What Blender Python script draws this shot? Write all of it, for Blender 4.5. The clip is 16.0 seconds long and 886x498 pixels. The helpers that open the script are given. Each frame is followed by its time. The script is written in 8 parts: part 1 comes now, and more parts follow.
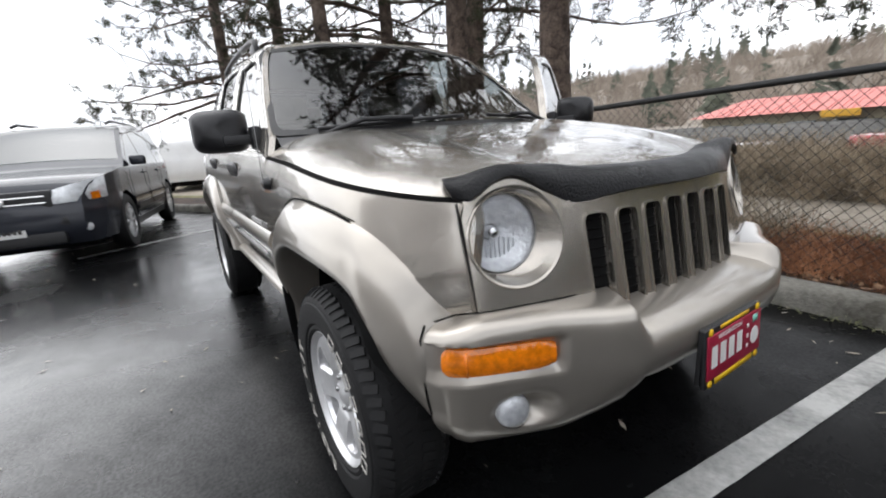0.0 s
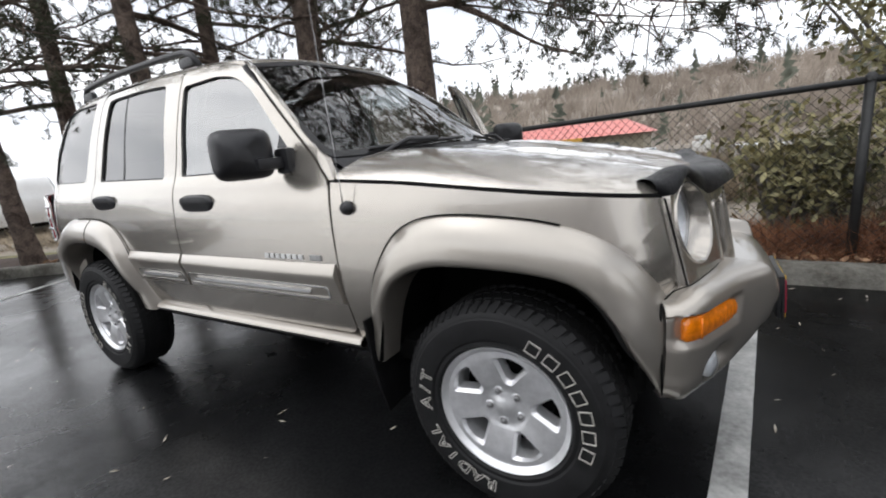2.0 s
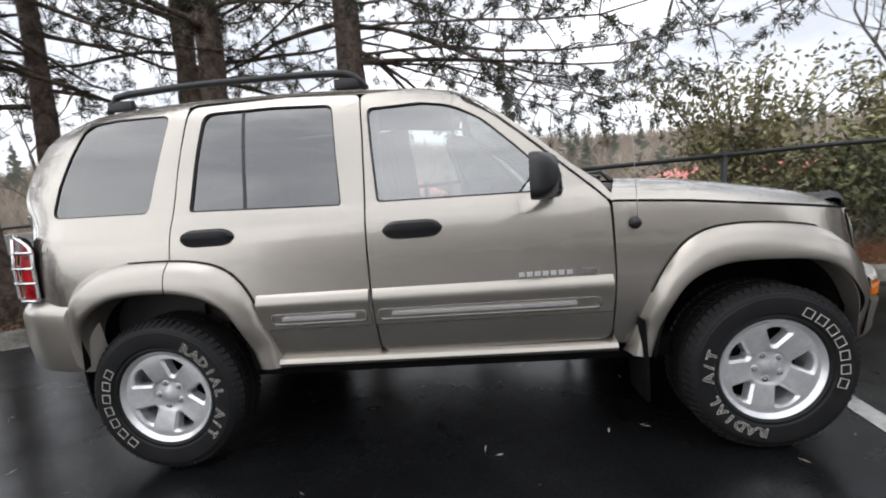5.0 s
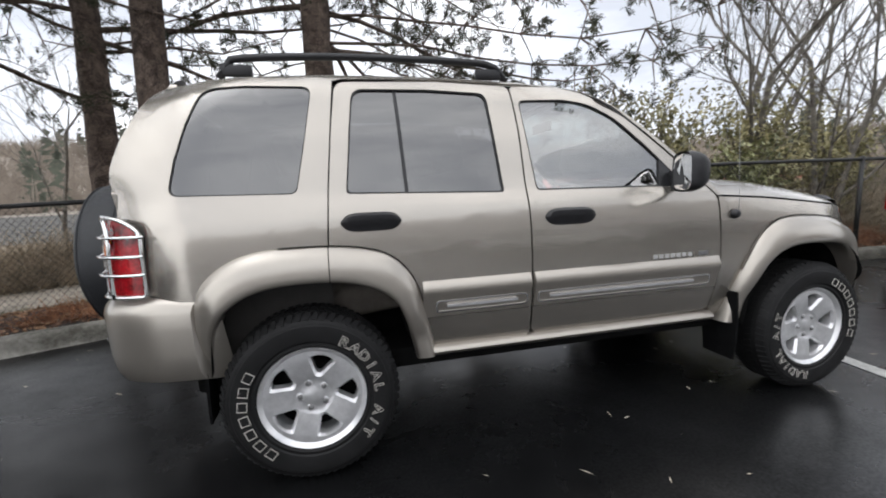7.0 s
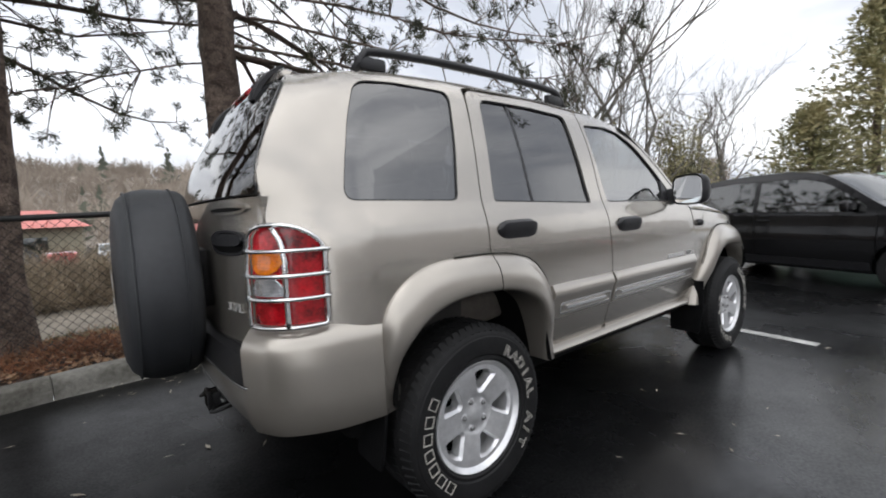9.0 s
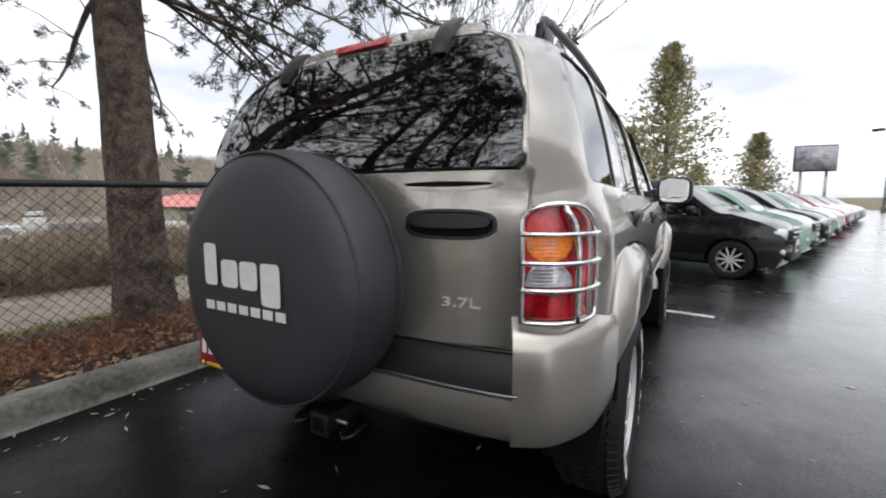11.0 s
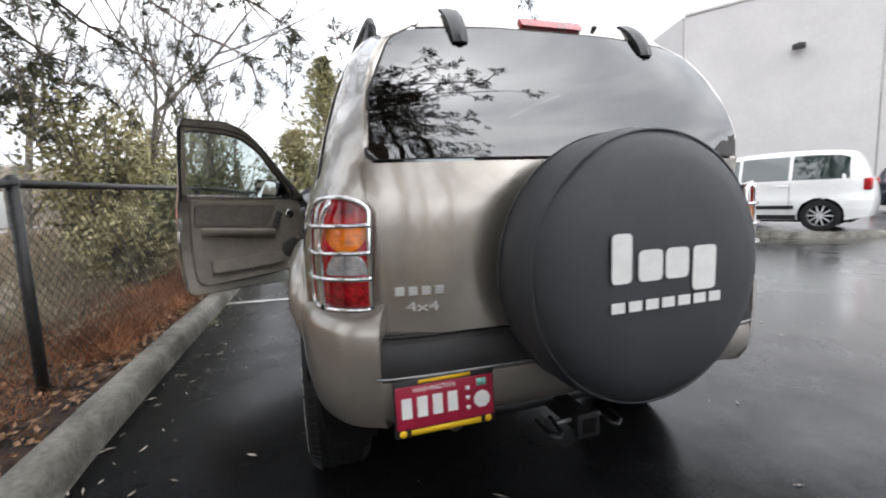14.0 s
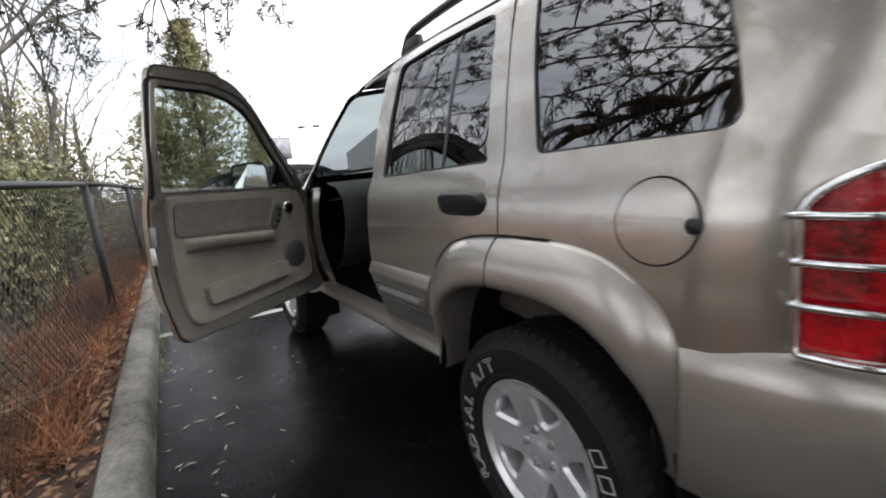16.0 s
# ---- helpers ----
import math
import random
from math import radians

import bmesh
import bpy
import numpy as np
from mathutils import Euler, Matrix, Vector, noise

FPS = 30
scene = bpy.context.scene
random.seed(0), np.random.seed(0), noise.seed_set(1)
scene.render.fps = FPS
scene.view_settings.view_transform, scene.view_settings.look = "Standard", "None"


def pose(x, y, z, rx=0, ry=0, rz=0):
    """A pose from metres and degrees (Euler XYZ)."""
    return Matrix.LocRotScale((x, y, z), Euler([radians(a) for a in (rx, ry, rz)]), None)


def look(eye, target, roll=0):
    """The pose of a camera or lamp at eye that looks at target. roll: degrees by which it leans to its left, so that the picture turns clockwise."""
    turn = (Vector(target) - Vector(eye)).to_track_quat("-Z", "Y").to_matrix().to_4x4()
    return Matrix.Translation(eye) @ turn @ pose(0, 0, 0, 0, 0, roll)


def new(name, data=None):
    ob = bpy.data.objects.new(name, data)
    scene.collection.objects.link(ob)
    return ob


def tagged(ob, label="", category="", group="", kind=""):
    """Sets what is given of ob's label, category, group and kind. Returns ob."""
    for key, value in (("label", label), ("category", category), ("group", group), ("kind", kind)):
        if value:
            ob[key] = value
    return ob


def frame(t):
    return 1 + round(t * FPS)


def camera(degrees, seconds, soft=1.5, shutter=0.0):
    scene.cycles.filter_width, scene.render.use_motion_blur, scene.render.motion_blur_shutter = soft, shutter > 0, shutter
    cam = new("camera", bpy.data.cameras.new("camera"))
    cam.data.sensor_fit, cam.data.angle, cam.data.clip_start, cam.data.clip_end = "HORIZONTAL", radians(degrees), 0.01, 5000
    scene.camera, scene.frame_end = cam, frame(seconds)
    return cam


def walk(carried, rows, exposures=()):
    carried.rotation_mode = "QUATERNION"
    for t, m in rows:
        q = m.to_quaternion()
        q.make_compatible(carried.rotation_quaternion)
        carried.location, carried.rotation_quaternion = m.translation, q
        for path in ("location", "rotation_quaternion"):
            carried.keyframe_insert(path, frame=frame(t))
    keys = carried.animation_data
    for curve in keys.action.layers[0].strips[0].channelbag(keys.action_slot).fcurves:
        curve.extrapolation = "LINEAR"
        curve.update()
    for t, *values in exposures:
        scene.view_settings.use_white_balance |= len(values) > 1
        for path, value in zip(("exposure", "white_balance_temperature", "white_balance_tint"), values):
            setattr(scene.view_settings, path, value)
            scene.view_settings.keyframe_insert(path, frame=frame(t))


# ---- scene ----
cam = camera(92.0, 16.0, 1.9, 0.35)
PATH = [
    (0, (2.544, -1.194, 1.132), (0.912, -0.153, 0.63), -4.2),
    (0.5, (2.448, -1.429, 1.136), (0.951, -0.186, 0.675), -3.3),
    (1, (2.246, -1.592, 1.12), (0.914, -0.167, 0.678), -4.3),
    (1.5, (2.042, -1.738, 1.141), (0.867, -0.177, 0.716), -5.1),
    (2, (1.83, -1.948, 1.167), (0.815, -0.283, 0.724), -5.7),
    (2.5, (1.598, -2.108, 1.155), (0.675, -0.388, 0.72), -5.3),
    (3, (1.319, -2.254, 1.177), (0.537, -0.469, 0.73), -5.1),
    (3.5, (1.039, -2.39, 1.21), (0.421, -0.53, 0.812), -5.1),
    (4, (0.76, -2.519, 1.22), (0.307, -0.602, 0.871), -3.9),
    (4.2, (0.648, -2.554, 1.199), (0.235, -0.621, 0.9), -3.7),
    (6.3, (-0.711, -2.658, 1.175), (-0.412, -0.698, 0.915), -4.0),
    (6.5, (-0.806, -2.634, 1.164), (-0.508, -0.675, 0.893), -2.9),
    (7, (-1.169, -2.61, 1.186), (-0.709, -0.683, 0.913), -2.3),
    (7.5, (-1.488, -2.537, 1.167), (-0.83, -0.662, 0.937), -2.7),
    (8, (-1.802, -2.408, 1.193), (-1.026, -0.587, 0.911), -1.8),
    (8.2, (-1.938, -2.346, 1.157), (-1.052, -0.567, 0.928), -1.9),
    (10.3, (-2.902, -1.412, 1.152), (-1.343, -0.179, 0.931), -0.8),
    (10.5, (-2.955, -1.312, 1.128), (-1.35, -0.137, 0.922), -0.4),
    (11, (-3.1, -1.035, 1.138), (-1.378, -0.042, 0.92), 0.1),
    (11.5, (-3.211, -0.782, 1.222), (-1.389, -0.02, 0.905), 0.9),
    (12, (-3.333, -0.479, 1.181), (-1.403, -0.002, 0.969), 1.6),
    (12.5, (-3.367, -0.132, 1.162), (-1.388, 0.093, 0.98), -0.2),
    (13, (-3.38, 0.207, 1.147), (-1.391, 0.094, 0.969), -0.1),
    (13.5, (-3.353, 0.533, 1.161), (-1.398, 0.184, 0.927), -0.3),
    (14, (-3.206, 0.824, 1.122), (-1.311, 0.231, 0.885), -2.3),
    (14.5, (-2.996, 1.169, 1.107), (-1.199, 0.328, 0.859), -2.9),
    (15, (-2.759, 1.415, 1.138), (-1.092, 0.353, 0.834), -3.4),
    (15.5, (-2.441, 1.525, 1.162), (-0.777, 0.465, 0.836), -4.7),
    (16, (-2.127, 1.625, 1.18), (-0.483, 0.547, 0.813), -5.7),
]
EXPOSURES = [(t, stops, 6330, 10) for t, stops in ((0, 0.22), (1.0, 0.12), (2.0, 0.04), (4.2, 0.0), (8.2, -0.05), (10.3, -0.28), (11, -0.03), (12, 0.2), (13, 0.35), (14, 0.64), (15, 0.78), (16, 0.62))]
walk(cam, [(t, look(eye, target, roll)) for t, eye, target, roll in PATH], EXPOSURES)

# ---- world and light: bright overcast winter day ----
world = bpy.data.worlds.new("overcast_sky")
scene.world = world
world.use_nodes = True
wn, wl = world.node_tree.nodes, world.node_tree.links
wn.clear()
w_out = wn.new("ShaderNodeOutputWorld")
w_bg = wn.new("ShaderNodeBackground")
w_sky = wn.new("ShaderNodeTexSky")
w_sky.sky_type = "NISHITA"
w_sky.sun_disc = False
w_sky.sun_elevation, w_sky.sun_rotation = radians(64), radians(247)
w_sky.air_density, w_sky.dust_density = 1.0, 4.0
w_grey = wn.new("ShaderNodeHueSaturation")
w_grey.inputs["Saturation"].default_value = 0.10
wl.new(w_sky.outputs["Color"], w_grey.inputs["Color"])
w_geo = wn.new("ShaderNodeTexCoord")
w_map = wn.new("ShaderNodeMapping")
w_map.inputs["Scale"].default_value = (1.3, 1.3, 4.0)
wl.new(w_geo.outputs["Generated"], w_map.inputs["Vector"])
w_noise = wn.new("ShaderNodeTexNoise")
w_noise.inputs["Scale"].default_value = 1.6
w_noise.inputs["Detail"].default_value = 6
wl.new(w_map.outputs["Vector"], w_noise.inputs["Vector"])
w_ramp = wn.new("ShaderNodeValToRGB")
w_ramp.color_ramp.elements[0].position, w_ramp.color_ramp.elements[0].color = 0.36, (4.0, 4.2, 4.7, 1)
w_ramp.color_ramp.elements[1].position, w_ramp.color_ramp.elements[1].color = 0.62, (8.8, 8.8, 8.9, 1)
wl.new(w_noise.outputs["Fac"], w_ramp.inputs["Fac"])
w_mix = wn.new("ShaderNodeMixRGB")
w_mix.inputs["Fac"].default_value = 0.72
wl.new(w_grey.outputs["Color"], w_mix.inputs["Color1"])
wl.new(w_ramp.outputs["Color"], w_mix.inputs["Color2"])
wl.new(w_mix.outputs["Color"], w_bg.inputs["Color"])
w_bg.inputs["Strength"].default_value = 0.22
wl.new(w_bg.outputs["Background"], w_out.inputs["Surface"])

sun = new("sun", bpy.data.lights.new("sun", "SUN"))
sun.data.energy, sun.data.angle, sun.data.color = 1.15, radians(135), (1.0, 0.97, 0.93)
sun.matrix_world = look((-7, -3, 16), (0, 0, 0))

# ---- materials ----
def nodes_of(m):
    return m.node_tree.nodes, m.node_tree.links


def material(name, color, rough=0.6, metal=0.0, var=0.0, scale=8.0, bump=0.0, bump_scale=60.0, coat=0.0, alt=None, rough_var=0.0, spec=0.5, distort=0.0, sheen=0.0):
    """A principled surface with two scales of colour noise, roughness noise and a fine bump."""
    m = bpy.data.materials.new(name)
    m.use_nodes = True
    n, l = nodes_of(m)
    b = n["Principled BSDF"]
    b.inputs["Base Color"].default_value = (*color, 1)
    b.inputs["Roughness"].default_value = rough
    b.inputs["Metallic"].default_value = metal
    b.inputs["Specular IOR Level"].default_value = spec
    b.inputs["Coat Weight"].default_value = coat
    b.inputs["Coat Roughness"].default_value = 0.04
    tc = n.new("ShaderNodeTexCoord")
    if var or alt:
        big = n.new("ShaderNodeTexNoise")
        big.inputs["Scale"].default_value = scale
        big.inputs["Detail"].default_value = 8
        big.inputs["Roughness"].default_value = 0.62
        big.inputs["Distortion"].default_value = distort
        l.new(tc.outputs["Object"], big.inputs["Vector"])
        fine = n.new("ShaderNodeTexNoise")
        fine.inputs["Scale"].default_value = scale * 11
        fine.inputs["Detail"].default_value = 4
        l.new(tc.outputs["Object"], fine.inputs["Vector"])
        both = n.new("ShaderNodeMath")
        both.operation = "MULTIPLY_ADD"
        both.inputs[1].default_value = 0.45
        l.new(fine.outputs["Fac"], both.inputs[0])
        half = n.new("ShaderNodeMath")
        half.operation = "MULTIPLY_ADD"
        half.inputs[1].default_value, half.inputs[2].default_value = 1.3, -0.375
        l.new(big.outputs["Fac"], half.inputs[0])
        l.new(half.outputs[0], both.inputs[2])
        ramp = n.new("ShaderNodeValToRGB")
        a = [max(0, c * (1 - var)) for c in color]
        z = alt or [min(1, c * (1 + var)) for c in color]
        ramp.color_ramp.elements[0].position, ramp.color_ramp.elements[0].color = 0.3, (*a, 1)
        ramp.color_ramp.elements[1].position, ramp.color_ramp.elements[1].color = 0.72, (*z, 1)
        l.new(both.outputs[0], ramp.inputs["Fac"])
        l.new(ramp.outputs["Color"], b.inputs["Base Color"])
        if rough_var:
            rr = n.new("ShaderNodeMapRange")
            rr.inputs["From Min"].default_value, rr.inputs["From Max"].default_value = 0.3, 0.7
            rr.inputs["To Min"].default_value, rr.inputs["To Max"].default_value = max(0.02, rough - rough_var), min(1, rough + rough_var)
            l.new(big.outputs["Fac"], rr.inputs["Value"])
            l.new(rr.outputs["Result"], b.inputs["Roughness"])
    if bump:
        bn = n.new("ShaderNodeTexNoise")
        bn.inputs["Scale"].default_value = bump_scale
        bn.inputs["Detail"].default_value = 6
        l.new(tc.outputs["Object"], bn.inputs["Vector"])
        bp = n.new("ShaderNodeBump")
        bp.inputs["Strength"].default_value = bump
        bp.inputs["Distance"].default_value = 0.02
        l.new(bn.outputs["Fac"], bp.inputs["Height"])
        l.new(bp.outputs["Normal"], b.inputs["Normal"])
    return m


def glass(name, tint, f0=0.05, rough=0.0):
    """Thin sheet glass: tinted see-through with gloss that grows towards grazing views."""
    m = bpy.data.materials.new(name)
    m.use_nodes = True
    n, l = nodes_of(m)
    n.clear()
    out = n.new("ShaderNodeOutputMaterial")
    mix = n.new("ShaderNodeMixShader")
    tr = n.new("ShaderNodeBsdfTransparent")
    tr.inputs["Color"].default_value = (*tint, 1)
    gl = n.new("ShaderNodeBsdfGlossy")
    gl.inputs["Roughness"].default_value = rough
    lw = n.new("ShaderNodeLayerWeight")
    lw.inputs["Blend"].default_value = 0.5
    pw = n.new("ShaderNodeMath")
    pw.operation = "POWER"
    pw.inputs[1].default_value = 4.5
    l.new(lw.outputs["Facing"], pw.inputs[0])
    mr = n.new("ShaderNodeMapRange")
    mr.inputs["To Min"].default_value, mr.inputs["To Max"].default_value = f0, 1.0
    l.new(pw.outputs[0], mr.inputs["Value"])
    l.new(mr.outputs["Result"], mix.inputs[0])
    l.new(tr.outputs[0], mix.inputs[1])
    l.new(gl.outputs[0], mix.inputs[2])
    l.new(mix.outputs[0], out.inputs["Surface"])
    return m


def car_paint(name, color, metal=0.55, rough=0.32, flake=0.03):
    """Metallic clear-coated paint with flakes and a thin film of road dirt and dried drops."""
    m = material(name, color, rough=rough, metal=metal, var=0.03, scale=2.2, coat=1.0, rough_var=0.0)
    n, l = nodes_of(m)
    b = n["Principled BSDF"]
    tc = n.new("ShaderNodeTexCoord")
    vor = n.new("ShaderNodeTexVoronoi")
    vor.inputs["Scale"].default_value = 900
    l.new(tc.outputs["Object"], vor.inputs["Vector"])
    bp = n.new("ShaderNodeBump")
    bp.inputs["Strength"].default_value, bp.inputs["Distance"].default_value = flake, 0.001
    l.new(vor.outputs["Distance"], bp.inputs["Height"])
    l.new(bp.outputs["Normal"], b.inputs["Normal"])
    return m


def wet_paint(name, color, metal=0.55, rough=0.3):
    """Metallic paint with beads and patches of dried and standing water."""
    m = car_paint(name, color, metal, rough)
    n, l = nodes_of(m)
    b = n["Principled BSDF"]
    tc = n.new("ShaderNodeTexCoord")
    patch = n.new("ShaderNodeTexNoise")
    patch.inputs["Scale"].default_value, patch.inputs["Detail"].default_value = 5.0, 4
    l.new(tc.outputs["Object"], patch.inputs["Vector"])
    drops = n.new("ShaderNodeTexVoronoi")
    drops.inputs["Scale"].default_value = 85
    l.new(tc.outputs["Object"], drops.inputs["Vector"])
    mr = n.new("ShaderNodeMapRange")
    mr.inputs["From Min"].default_value, mr.inputs["From Max"].default_value = 0.48, 0.60
    mr.inputs["To Min"].default_value, mr.inputs["To Max"].default_value = 0.0, 0.55
    b.inputs["Coat IOR"].default_value, b.inputs["Coat Roughness"].default_value = 1.75, 0.02
    l.new(patch.outputs["Fac"], mr.inputs["Value"])
    bp = n.new("ShaderNodeBump")
    bp.inputs["Distance"].default_value = 0.0035
    l.new(mr.outputs["Result"], bp.inputs["Strength"])
    l.new(drops.outputs["Distance"], bp.inputs["Height"])
    l.new(bp.outputs["Normal"], b.inputs["Coat Normal"])
    return m


def asphalt_material():
    m = material("wet_asphalt", (0.0062, 0.0064, 0.0068), rough=0.27, var=0.35, scale=0.55, rough_var=0.12, bump=0.0, spec=0.30, distort=0.4)
    n, l = nodes_of(m)
    b = n["Principled BSDF"]
    tc = n.new("ShaderNodeTexCoord")
    vor = n.new("ShaderNodeTexVoronoi")
    vor.inputs["Scale"].default_value = 110
    l.new(tc.outputs["Object"], vor.inputs["Vector"])
    wet = n.new("ShaderNodeTexNoise")
    wet.inputs["Scale"].default_value, wet.inputs["Detail"].default_value = 0.8, 5
    l.new(tc.outputs["Object"], wet.inputs["Vector"])
    mr = n.new("ShaderNodeMapRange")
    mr.inputs["From Min"].default_value, mr.inputs["From Max"].default_value = 0.4, 0.62
    mr.inputs["To Min"].default_value, mr.inputs["To Max"].default_value = 0.03, 0.15
    l.new(wet.outputs["Fac"], mr.inputs["Value"])
    bp = n.new("ShaderNodeBump")
    bp.inputs["Distance"].default_value = 0.004
    l.new(mr.outputs["Result"], bp.inputs["Strength"])
    l.new(vor.outputs["Distance"], bp.inputs["Height"])
    l.new(bp.outputs["Normal"], b.inputs["Normal"])
    # the water film: little gloss seen from above, strong gloss along the lot
    lw = n.new("ShaderNodeLayerWeight")
    lw.inputs["Blend"].default_value = 0.5
    pw = n.new("ShaderNodeMath")
    pw.operation = "POWER"
    pw.inputs[1].default_value = 2.3
    l.new(lw.outputs["Facing"], pw.inputs[0])
    sp = n.new("ShaderNodeMapRange")
    sp.inputs["To Min"].default_value, sp.inputs["To Max"].default_value = 0.14, 1.5
    l.new(pw.outputs[0], sp.inputs["Value"])
    mot = n.new("ShaderNodeTexNoise")
    mot.inputs["Scale"].default_value, mot.inputs["Detail"].default_value, mot.inputs["Roughness"].default_value = 2.6, 8, 0.72
    l.new(tc.outputs["Object"], mot.inputs["Vector"])
    grit = n.new("ShaderNodeTexNoise")
    grit.inputs["Scale"].default_value, grit.inputs["Detail"].default_value = 70, 3
    l.new(tc.outputs["Object"], grit.inputs["Vector"])
    mm = n.new("ShaderNodeMapRange")
    mm.inputs["From Min"].default_value, mm.inputs["From Max"].default_value = 0.34, 0.66
    mm.inputs["To Min"].default_value, mm.inputs["To Max"].default_value = 0.55, 1.45
    l.new(mot.outputs["Fac"], mm.inputs["Value"])
    gm = n.new("ShaderNodeMapRange")
    gm.inputs["From Min"].default_value, gm.inputs["From Max"].default_value = 0.36, 0.64
    gm.inputs["To Min"].default_value, gm.inputs["To Max"].default_value = 0.72, 1.28
    l.new(grit.outputs["Fac"], gm.inputs["Value"])
    m1, m2 = n.new("ShaderNodeMath"), n.new("ShaderNodeMath")
    m1.operation = m2.operation = "MULTIPLY"
    l.new(mm.outputs["Result"], m1.inputs[0])
    l.new(gm.outputs["Result"], m1.inputs[1])
    l.new(m1.outputs[0], m2.inputs[0])
    l.new(sp.outputs["Result"], m2.inputs[1])
    l.new(m2.outputs[0], b.inputs["Specular IOR Level"])
    film = n.new("ShaderNodeMath")
    film.operation = "POWER"
    film.inputs[1].default_value = 3.5
    l.new(lw.outputs["Facing"], film.inputs[0])
    # gloss cut towards verge and west, standing in for dark tree reflections
    sep = n.new("ShaderNodeSeparateXYZ")
    l.new(tc.outputs["Object"], sep.inputs[0])
    edge = n.new("ShaderNodeMath")
    edge.operation = "MULTIPLY_ADD"
    edge.inputs[1].default_value = 1.6
    l.new(wet.outputs["Fac"], edge.inputs[0])
    l.new(sep.outputs["Y"], edge.inputs[2])
    west = n.new("ShaderNodeMapRange")
    west.inputs["From Min"].default_value, west.inputs["From Max"].default_value = -0.5, -4.5
    west.inputs["To Min"].default_value, west.inputs["To Max"].default_value = 0.0, 2.3
    l.new(sep.outputs["X"], west.inputs["Value"])
    shade = n.new("ShaderNodeMath")
    l.new(edge.outputs[0], shade.inputs[0])
    l.new(west.outputs["Result"], shade.inputs[1])
    dry = n.new("ShaderNodeMapRange")
    dry.inputs["From Min"].default_value, dry.inputs["From Max"].default_value = -3.0, 1.2
    dry.inputs["To Min"].default_value, dry.inputs["To Max"].default_value = 2.3, 0.15
    l.new(shade.outputs[0], dry.inputs["Value"])
    thin, gloss = n.new("ShaderNodeMath"), n.new("ShaderNodeMath")
    thin.operation = gloss.operation = "MULTIPLY"
    thin.use_clamp = True
    l.new(film.outputs[0], thin.inputs[0])
    l.new(dry.outputs["Result"], thin.inputs[1])
    l.new(thin.outputs[0], b.inputs["Coat Weight"])
    l.new(m2.outputs[0], gloss.inputs[0])
    l.new(dry.outputs["Result"], gloss.inputs[1])
    l.new(gloss.outputs[0], b.inputs["Specular IOR Level"])
    b.inputs["Coat Roughness"].default_value = 0.19
    b.inputs["Coat IOR"].default_value = 1.55
    return m


def plain_emit(name, color, strength):
    m = bpy.data.materials.new(name)
    m.use_nodes = True
    b = m.node_tree.nodes["Principled BSDF"]
    b.inputs["Base Color"].default_value = (*color, 1)
    b.inputs["Emission Color"].default_value = (*color, 1)
    b.inputs["Emission Strength"].default_value = strength
    return m


PAINT = car_paint("champagne_paint", (0.425, 0.394, 0.350), metal=0.80, rough=0.24)
HOODPAINT = wet_paint("wet_champagne_paint", (0.425, 0.394, 0.350), metal=0.72, rough=0.24)
FLARE = car_paint("champagne_flare_paint", (0.395, 0.363, 0.320), metal=0.68, rough=0.31)
FLAP = material("matt_black_rubber", (0.006, 0.006, 0.0065), rough=0.95, var=0.3, scale=16, spec=0.1)
CLADDING = material("dark_trim", (0.012, 0.012, 0.013), rough=0.45, var=0.25, scale=14, bump=0.1, bump_scale=300)
BLACK = material("black_plastic", (0.014, 0.014, 0.016), rough=0.38, var=0.2, scale=20, bump=0.12, bump_scale=420)
# black underbody; its near-black also paints shade into wells, gaps and recesses
SHADOWBLACK = material("underbody_shade_black", (0.006, 0.006, 0.006), rough=0.9, var=0.3, scale=9, spec=0.12)
RUBBER = material("tyre_rubber", (0.009, 0.009, 0.0095), rough=0.62, var=0.3, scale=16, bump=0.15, bump_scale=220, spec=0.3)
LETTER = material("raised_white_letter", (0.5, 0.48, 0.44), rough=0.6, var=0.15, scale=60)
ALLOY = material("silver_alloy", (0.74, 0.74, 0.75), rough=0.28, metal=0.6, var=0.08, scale=25, coat=0.4)
ALLOY_FLAT = material("machined_alloy", (0.62, 0.62, 0.63), rough=0.36, metal=0.6, var=0.1, scale=30, coat=0.3)
CHROME = material("chrome", (0.78, 0.78, 0.78), rough=0.1, metal=1.0, var=0.04, scale=30)
BADGE = material("bright_badge", (0.62, 0.62, 0.61), rough=0.25, metal=0.4, var=0.04, scale=30)
STEEL = material("dull_steel", (0.3, 0.3, 0.3), rough=0.4, metal=0.9, var=0.2, scale=30)
VINYL = material("black_vinyl_cover", (0.032, 0.034, 0.038), rough=0.5, var=0.16, scale=5, bump=0.25, bump_scale=500)
SMOKED = material("smoked_acrylic", (0.004, 0.004, 0.005), rough=0.36, var=0.3, scale=6, rough_var=0.12, spec=0.35, bump=0.25, bump_scale=160)
WHITEPRINT = material("white_print", (0.72, 0.72, 0.7), rough=0.55, var=0.05, scale=30)
REDLENS = material("red_lens", (0.36, 0.004, 0.009), rough=0.16, var=0.75, scale=11, coat=0.5, bump=0.12, bump_scale=45)
AMBERLENS = material("amber_lens", (0.78, 0.20, 0.004), rough=0.14, var=0.3, scale=40, coat=0.6)
CLEARLENS = material("clear_lamp_reflector", (0.62, 0.63, 0.65), rough=0.16, metal=0.7, var=0.3, scale=40, coat=1.0)
GLASS_SCREEN = glass("windscreen_glass", (0.26, 0.29, 0.29), 0.08)
GLASS_FRONT = glass("green_tinted_glass", (0.56, 0.64, 0.63), 0.34)
GLASS_DARK = glass("privacy_glass", (0.06, 0.06, 0.065), 0.21)
